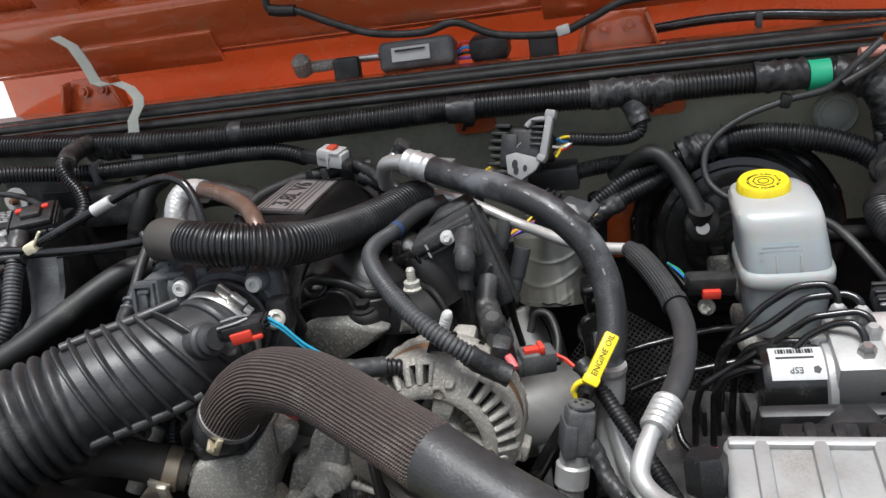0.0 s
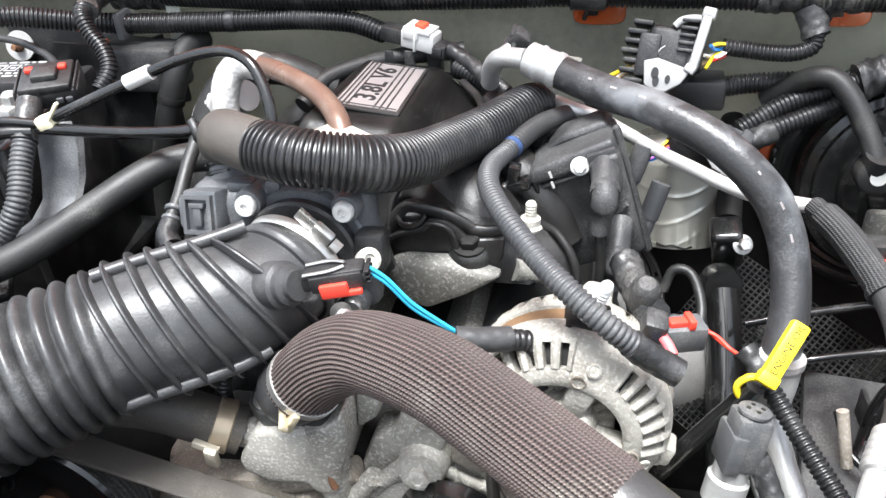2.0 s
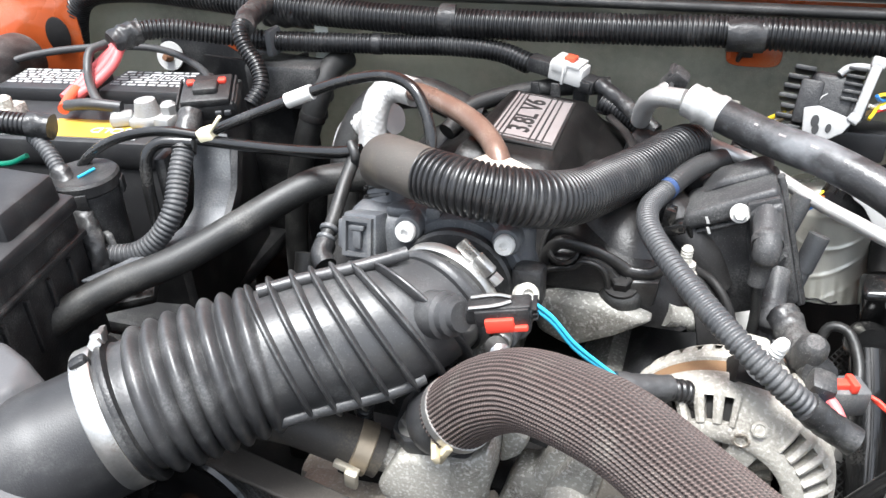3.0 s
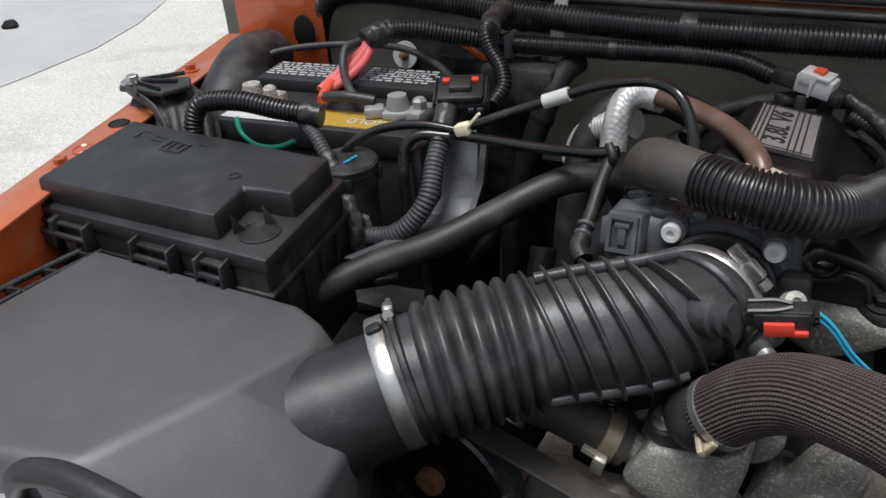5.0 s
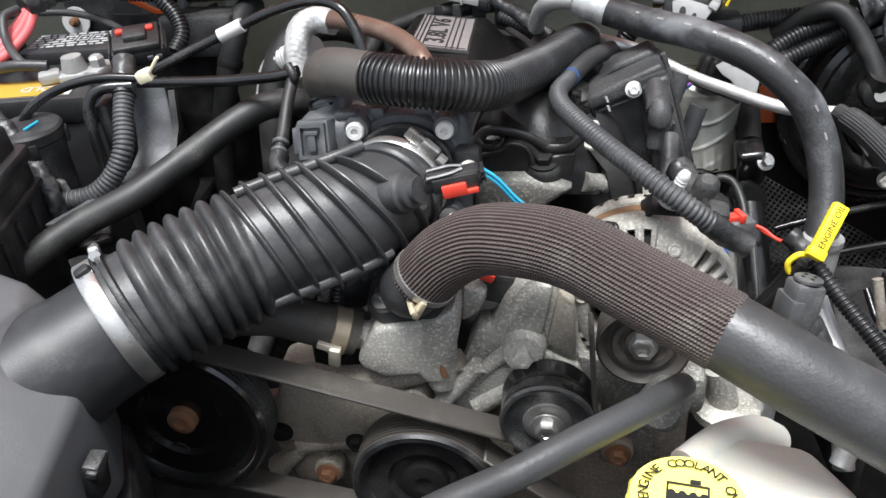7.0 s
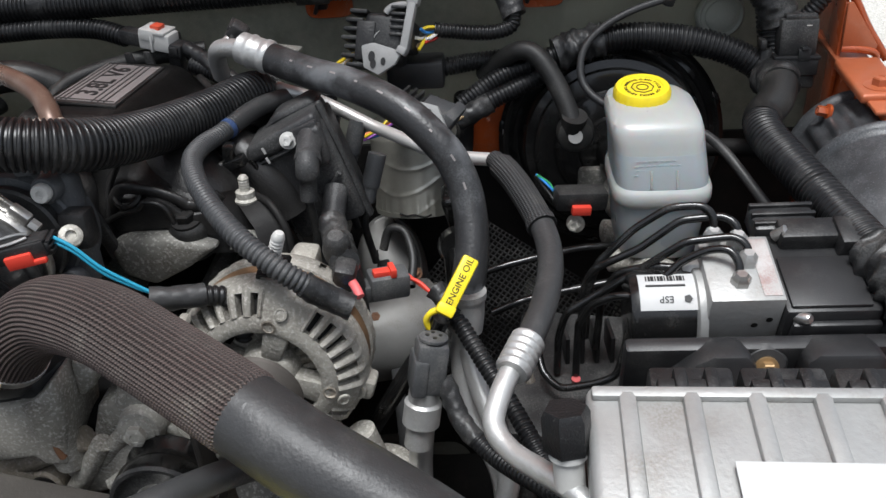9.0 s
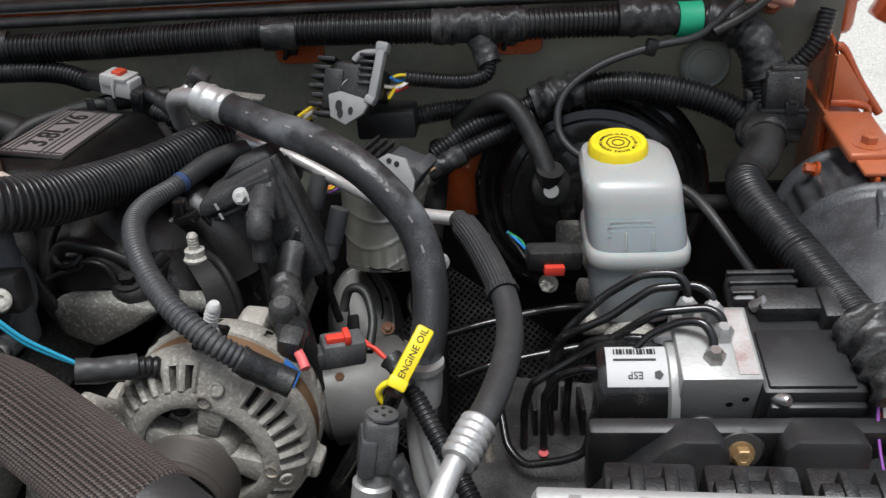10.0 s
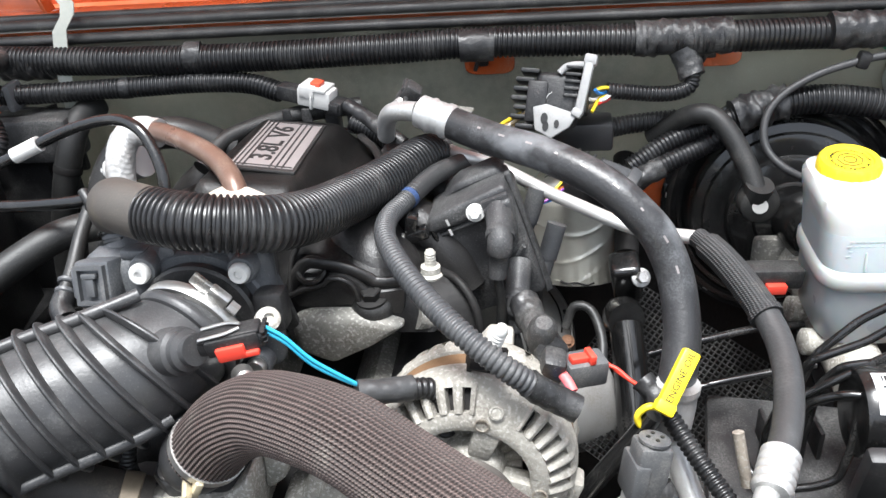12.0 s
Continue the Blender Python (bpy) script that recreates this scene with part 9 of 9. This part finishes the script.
part("loom", corrugated([(0.246, 0.405, 1.012), (0.258, 0.388, 1.0), (0.275, 0.362, 0.985), (0.298, 0.325, 0.968), (0.318, 0.285, 0.955), (0.335, 0.25, 0.945)], 0.0072, 0.004, 0.001, 16), LOOM, t)
part("tape", wrapped([(0.238, 0.412, 1.018), (0.246, 0.404, 1.012), (0.254, 0.393, 1.004)], 0.0085, 14, 0.14, 33), TAPE, t)
t = thing("compressor_pipe", "bent aluminium refrigerant pipes down to the compressor", "pipe", (0.26, 0.36, 0.9))
part("pipe", sweep([(0.262, 0.395, 0.97), (0.272, 0.372, 0.945), (0.285, 0.345, 0.92), (0.292, 0.325, 0.89), (0.28, 0.305, 0.86)], 0.009, 0.005, 16), ALU, t)
part("flange", joined(lathe([(0.028, 0), (0.028, 0.008), (0.02, 0.012)], pose(0.19, 0.335, 0.888), 30), lathe([(0.012, 0), (0.012, 0.05)], pose(0.19, 0.335, 0.89, 0, -14, 0), 20)), CAST, t)
solo("locating_pin", sweep([(0.303, 0.383, 0.995), (0.307, 0.376, 0.975), (0.311, 0.37, 0.955)], 0.0042, 0.005, 10), CAST_TAN, "dull metal pin standing beside the loom", "pin")


def engine_computer():
    t = thing("engine_computer", "ribbed cast aluminium engine computer with three connectors", "engine computer", (0.42, 0.19, 0.95))
    m = pose(0.430, 0.185, 1.046, 8, 0, -2)
    part("housing", box((0.185, 0.105, 0.04), m, 0.006, 3), ALU_DULL, t)
    for k in range(5):
        part("raised_rib", box((0.010, 0.09, 0.006), m @ pose(-0.07 + 0.035 * k, 0.0, 0.0215), 0.002), ALU_DULL, t)
    part("rear_rail", box((0.18, 0.008, 0.006), m @ pose(0, 0.044, 0.0215), 0.002), ALU_DULL, t)
    part("label", box((0.10, 0.045, 0.0008), m @ pose(0.03, -0.025, 0.0252), 0), LABEL_WHITE, t, "blank white label")
    for k in range(3):
        c = part("connector", joined(box((0.05, 0.032, 0.028), m @ pose(-0.028 + 0.054 * k, 0.066, -0.012), 0.003), box((0.044, 0.01, 0.012), m @ pose(-0.028 + 0.054 * k, 0.062, 0.003), 0.002), box((0.008, 0.02, 0.010), m @ pose(-0.036 + 0.054 * k, 0.064, 0.006), 0.002), box((0.008, 0.02, 0.010), m @ pose(-0.018 + 0.054 * k, 0.064, 0.006), 0.002)), PLASTIC, t, "black connector")
        part("lock_slide", box((0.016, 0.004, 0.004), m @ pose(-0.024 + 0.054 * k, 0.0565, 0.006), 0.001), RED, c, "red lock slide")
    part("bracket", box((0.2, 0.12, 0.05), m @ pose(0, 0, -0.05), 0.008), PLASTIC, t)
    return t


engine_computer()
t = thing("snorkel_duct", "black plastic intake snorkel bolted over the fender", "duct", (0.62, 0.42, 1.0))
SNORKEL = surface("dusty_snorkel_plastic", (0.038, 0.040, 0.043), 0.45, 0, 0.25, 60, 0.3, 400, dust=0.6, dust_colour=(0.13, 0.135, 0.142))
SN = [(0.641, 0.630, 1.008), (0.636, 0.590, 1.016), (0.629, 0.545, 1.021), (0.621, 0.505, 1.017), (0.613, 0.465, 1.000), (0.607, 0.425, 0.970), (0.605, 0.33, 0.90)]


def snorkel_radius(s, w):
    """Two raised lips with a pleated shoulder between them, then a smooth body that narrows downwards."""
    lips = 0.0075 * math.exp(-((s - 0.006) / 0.005) ** 4) + 0.0070 * math.exp(-((s - 0.094) / 0.004) ** 4)
    return 0.0615 + lips - 0.004 * min(1, max(0, s - 0.098) / 0.02) - 0.008 * max(0, s / w - 0.6)


part("elbow", sweep(SN, snorkel_radius, 0.0025, 160, lambda a, s: 1 + 0.026 * np.clip(1.8 * np.sin(24 * a + 0.7 * np.sin(5 * a)), -1, 1) * (0.018 < s < 0.086), True, (1.0, 1.0)), SNORKEL, t)
part("lug", prism([(-0.024, -0.016), (-0.006, -0.026), (0.040, -0.024), (0.040, 0.018), (-0.006, 0.020), (-0.022, 0.008)], 0.007, pose(0.651, 0.560, 1.0745, 4, 6, 0), 0.0025, 3), SNORKEL, t)
part("web", prism([(0, 0), (0.034, -0.004), (0.048, -0.030), (0.040, -0.046), (0, -0.046)], 0.004, pose(0.622, 0.532, 1.087, 90, 0, -106), 0.001), SNORKEL, t)
bolt(t, (0.649, 0.562, 1.0815), (0, 0, 1), 0.0075, 0.008, STEEL, washer=2.2)
part("tie", joined(*[as_bm(sweep(q, 0.0024, 0.003, 8)) for q in ([(0.560, 0.474, 1.030), (0.572, 0.472, 1.044), (0.586, 0.474, 1.053), (0.598, 0.480, 1.060)], [(0.566, 0.473, 1.038), (0.562, 0.477, 1.047)])]), GLOSS_BLACK, t, "black cable tie")

t = thing("body_connector", "large black connector with a grey locking lever", "connector", (0.19, 0.68, 1.12))
gm2 = pose(0.178, 0.690, 1.130, -28, 4, -8)
part("housing", joined(box((0.042, 0.032, 0.050), gm2 @ pose(0.002, 0, 0), 0.007, 3), box((0.020, 0.036, 0.040), gm2 @ pose(-0.016, 0, -0.004), 0.003), box((0.016, 0.034, 0.030), gm2 @ pose(0.024, 0.002, 0.004), 0.003)), PLASTIC, t)
for k in range(7):
    part("comb", box((0.018 + 0.004 * (k % 3 == 1), 0.028, 0.0044), gm2 @ pose(-0.030 - 0.002 * (k % 2) + 0.0016 * abs(k - 3), -0.002, -0.028 + 0.0088 * k), 0.0012), PLASTIC, t)
for k in range(5):
    part("comb", box((0.015, 0.030, 0.0030), gm2 @ pose(0.016, -0.005, 0.004 + 0.0066 * k), 0.0008), PLASTIC, t)
part("scratch", sweep([gm2 @ Vector(q) for q in ((-0.008, -0.0166, -0.004), (-0.006, -0.0166, 0.002), (-0.002, -0.0166, 0.006))], 0.0005, 0.002, 5), WHITE, t)
LEVER = surface("light_grey_plastic", (0.30, 0.30, 0.295), 0.5, 0, 0.12, 60, 0.15, dust=0.3, dust_colour=(0.22, 0.215, 0.2))
lev = part("lever", joined(box((0.0085, 0.012, 0.052), gm2 @ pose(0.0275, -0.018, 0.012, 0, 6, 0), 0.002), box((0.012, 0.014, 0.010), gm2 @ pose(0.0305, -0.017, 0.038, 0, 6, 0), 0.002), box((0.010, 0.014, 0.008), gm2 @ pose(0.0235, -0.019, -0.012, 0, 24, 0), 0.002)), LEVER, t, "light grey locking lever")
part("lever_hook", sweep([gm2 @ Vector(q) for q in ((0.030, -0.016, 0.033), (0.018, -0.016, 0.033), (0.008, -0.016, 0.030), (0.003, -0.016, 0.024))], 0.0034, 0.002, 8), LEVER, lev)
part("lever_plate", prism([(-0.018, -0.010), (-0.006, -0.006), (0.020, -0.012), (0.026, -0.010), (0.018, -0.026), (0.002, -0.038), (-0.014, -0.031)], 0.006, gm2 @ pose(0, -0.017, 0, 90, 0, 0), 0.0015), LEVER, lev)
for px, pz, pr in ((-0.006, -0.020, 0.0042), (-0.004, -0.027, 0.0036), (0.006, -0.024, 0.003)):
    part("lever_hole", lathe([(pr, 0), (pr, 0.0006), (0, 0.0006)], gm2 @ pose(px, -0.0234, pz, 90, 0, 0) @ Matrix.Diagonal((0.8, 1.3, 1, 1)), 16), INK, lev)
wires(t, (0.214, 0.690, 1.130), (0.234, 0.702, 1.133), ["white", "yellow", "blue", "white", "red", "yellow", "tan"], 0.0018, 0.011, 0.004, 7)
wires(t, (0.148, 0.684, 1.120), (0.122, 0.688, 1.100), ["yellow", "white", "yellow", "tan", "white"], 0.002, 0.011, 0.003, 8)
part("pigtail", corrugated([(0.124, 0.688, 1.102), (0.115, 0.69, 1.09), (0.11, 0.692, 1.07)], 0.0105, 0.004, 0.0012, 18), LOOM, t)
part("base", box((0.06, 0.035, 0.03), pose(0.205, 0.71, 1.088), 0.004), PLASTIC_SMOOTH, t)
t = thing("engine_connector", "black and grey connector with coloured wires behind the hose", "connector", (0.22, 0.64, 1.06))
gm3 = pose(0.212, 0.645, 1.062, 0, 16, -20)
part("housing", box((0.055, 0.035, 0.034), gm3, 0.004), PLASTIC, t)
for k in range(6):
    part("rib", box((0.003, 0.036, 0.02), gm3 @ pose(-0.024 + 0.008 * k, 0, 0.012), 0.001), PLASTIC, t)
part("cover", joined(box((0.012, 0.036, 0.044), gm3 @ pose(0.028, 0, 0.004, 0, 20, 0), 0.003), box((0.03, 0.03, 0.006), gm3 @ pose(0.016, 0, 0.02), 0.002)), GREY_PLASTIC, t)
part("lever_plate", prism([(-0.020, 0.002), (-0.008, 0.016), (0.010, 0.018), (0.026, 0.002), (0.030, -0.016), (0.012, -0.014), (0.000, -0.006), (-0.010, -0.004)], 0.005, gm3 @ pose(0.010, -0.020, 0.012, 62, 0, 0), 0.0014), LEVER, t, "light grey lever plate")
for px in (-0.004, 0.004):
    part("lever_hole", lathe([(0.0026, 0), (0.0026, 0.0006), (0, 0.0006)], gm3 @ pose(0.010, -0.020, 0.012, 62, 0, 0) @ pose(px, 0.010, 0.0052), 14), INK, t)
wires(t, (0.232, 0.652, 1.058), (0.256, 0.677, 1.052), ["blue", "orange", "white", "violet", "tan", "blue", "red", "brown"], 0.0012, 0.010, 0.002, 9)
wires(t, (0.186, 0.64, 1.062), (0.155, 0.62, 1.055), ["orange", "yellow", "orange", "blue", "violet"], 0.0013, 0.008, 0.004, 10)


# ---- nose of the bay ----
def coolant_bottle():
    t = thing("coolant_bottle", "cream plastic coolant bottle with a yellow cap", "coolant bottle", (0.15, 0.12, 0.85))
    body = [(0.055, 0.085), (0.24, 0.085), (0.238, 0.165), (0.215, 0.205), (0.165, 0.215), (0.11, 0.170)]
    part("body", prism(body, 0.11, pose(0, 0, 0.885), 0.012, 4, 0.97), TANK, t)
    part("spout", sweep([(0.135, 0.185, 0.985), (0.16, 0.208, 0.985), (0.185, 0.226, 0.975), (0.20, 0.235, 0.96)], 0.014, 0.004, 20), TANK, t)
    m = pose(0.126, 0.127, 1.000, -4, 0, -8)
    part("neck", lathe([(0.027, -0.015), (0.027, 0.01)], m, 36), TANK, t)
    cap = part("cap", lathe([(0.033, 0.0), (0.034, 0.003), (0.034, 0.022), (0.032, 0.026), (0.0, 0.0275)], m, 80, lambda a, k: 1 + (0.012 * math.copysign(1, math.sin(18 * a)) if k in (1, 2) else 0)), YELLOW_PALE, t, "pale yellow screw cap")
    words = "ENGINE COOLANT ONLY"
    for k, ch in enumerate(words):
        if ch != " ":
            a = radians(195 - k * (210 / (len(words) - 1)))
            part("cap_letter", text_mesh(ch, 0.0088, m @ pose(0.0245 * math.cos(a), 0.0245 * math.sin(a), 0.0280, 0, 0, math.degrees(a) - 90), 0.0002), INK, cap)
    part("pictogram", box((0.024, 0.008, 0.0005), m @ pose(0.0, -0.004, 0.0282), 0), INK, cap)
    part("pictogram", ringed([(-0.012, -0.008), (0.012, -0.008), (0.012, 0.008), (-0.012, 0.008)], [(-0.0108, -0.0068), (0.0108, -0.0068), (0.0108, 0.0068), (-0.0108, 0.0068)], 0.0005, m @ pose(0, 0, 0.0281)), INK, cap)
    for k in range(4):
        part("pictogram", lathe([(0.0022, 0), (0.0022, 0.0004), (0, 0.0004)], m @ pose(-0.009 + 0.006 * k, 0.0, 0.0281), 10), INK, cap)
    part("pictogram", box((0.006, 0.003, 0.0005), m @ pose(0.004, 0.0105, 0.0281), 0), INK, cap)
    part("manual_mark", ringed([(-0.004, -0.0026), (0.004, -0.0026), (0.004, 0.0026), (-0.004, 0.0026)], [(-0.0032, -0.0018), (0.0032, -0.0018), (0.0032, 0.0018), (-0.0032, 0.0018)], 0.0005, m @ pose(0, -0.0155, 0.0280)), INK, cap)
    for k in range(7):
        part("hazard_bar", box((0.0018, 0.008, 0.0005), m @ pose(-0.011 + 0.0036 * k, -0.0245, 0.0279, 0, 0, -35), 0), INK, cap)
    return t


coolant_bottle()
t = thing("bypass_pipe", "grey-black hose curving from the radiator into the engine", "hose", (0.05, 0.18, 0.95))
part("hose", sweep([(-0.11, 0.035, 1.03), (-0.065, 0.057, 1.045), (-0.023, 0.079, 1.054), (0.001, 0.096, 1.054), (0.026, 0.113, 1.053), (0.056, 0.134, 1.055), (0.087, 0.158, 1.054), (0.112, 0.184, 1.046), (0.13, 0.218, 1.025), (0.14, 0.262, 0.985), (0.143, 0.29, 0.955)], 0.0092, 0.005, 24), RUBBER_GREY, t)
part("stub", joined(lathe([(0.018, 0), (0.018, 0.03), (0.014, 0.034)], aim((0.132, 0.275, 0.96), (-0.3, -0.9, 0.5)), 22), box((0.03, 0.03, 0.04), pose(0.15, 0.31, 0.94), 0.008)), CAST_DIRTY, t)
t = thing("front_hose", "smooth black hose bending along the radiator top", "hose", (-0.3, 0.01, 1.1))
part("hose", sweep([(-0.378, 0.022, 1.085), (-0.366, 0.016, 1.115), (-0.348, 0.014, 1.136), (-0.322, 0.017, 1.143), (-0.289, 0.018, 1.142), (-0.254, 0.018, 1.137), (-0.221, 0.017, 1.131), (-0.19, 0.015, 1.122), (-0.15, 0.01, 1.105), (-0.11, 0.0, 1.07)], 0.0078, 0.005, 26), PLASTIC_SMOOTH, t)
rm = pose(-0.370, -0.017, 1.104, 0, 0, 0)
crown = part("cap", lathe([(0.031, -0.004), (0.032, 0.0), (0.031, 0.005), (0.020, 0.007), (0.018, 0.010), (0.012, 0.0105), (0.011, 0.009), (0, 0.009)], rm, 60, lambda a, k: 1 + (0.05 * math.cos(8 * a) if k < 3 else 0)), ALU, rad, "pressed steel cap with stamped rim")
for k in range(14):
    part("stamped_mark", box((0.0012, 0.004, 0.0005), rm @ pose(0, 0, 0.0066, 0, 0, k * 25.7) @ pose(0, 0.0255, 0), 0), DARK_STEEL, crown)
part("filler_neck", lathe([(0.024, -0.04), (0.024, -0.004)], rm, 36), PLASTIC, rad)
t = thing("radiator_shroud_top", "black plastic shroud edge with clips by the radiator", "shroud", (-0.28, -0.03, 1.05))
part("edge", joined(box((0.16, 0.06, 0.04), pose(-0.315, -0.018, 1.062, -10, 6, 0), 0.008, 3), box((0.10, 0.03, 0.03), pose(-0.23, 0.012, 1.055, 0, 8, 6), 0.006)), PLASTIC_SMOOTH, t)
part("rag", wrapped([(-0.285, 0.012, 1.085), (-0.26, 0.016, 1.088), (-0.235, 0.02, 1.082)], 0.012, 18, 0.2, 41), TAPE, t)
part("grey_clip", joined(box((0.035, 0.014, 0.012), pose(-0.235, 0.02, 1.10, 0, 6, -10), 0.002), box((0.014, 0.008, 0.012), pose(-0.218, 0.022, 1.108, 0, 6, -10), 0.002)), GREY_PLASTIC, t)
t = thing("washer_bottle", "pale teal translucent washer fluid bottle", "washer bottle", (0.42, 0.1, 0.85))
part("body", box((0.12, 0.10, 0.17), pose(0.418, 0.125, 0.935, 0, 0, -6), 0.022, 5), TANK_BLUE, t)
part("rear_shell", box((0.08, 0.06, 0.17), pose(0.425, 0.20, 0.95, 0, 0, -6), 0.018, 4), TANK_BLUE, t)
solo("support_bracket", box((0.10, 0.16, 0.03), pose(0.35, 0.17, 0.93, 0, 0, 0), 0.006), PLASTIC, "black plastic bracket beneath the computer", "bracket")
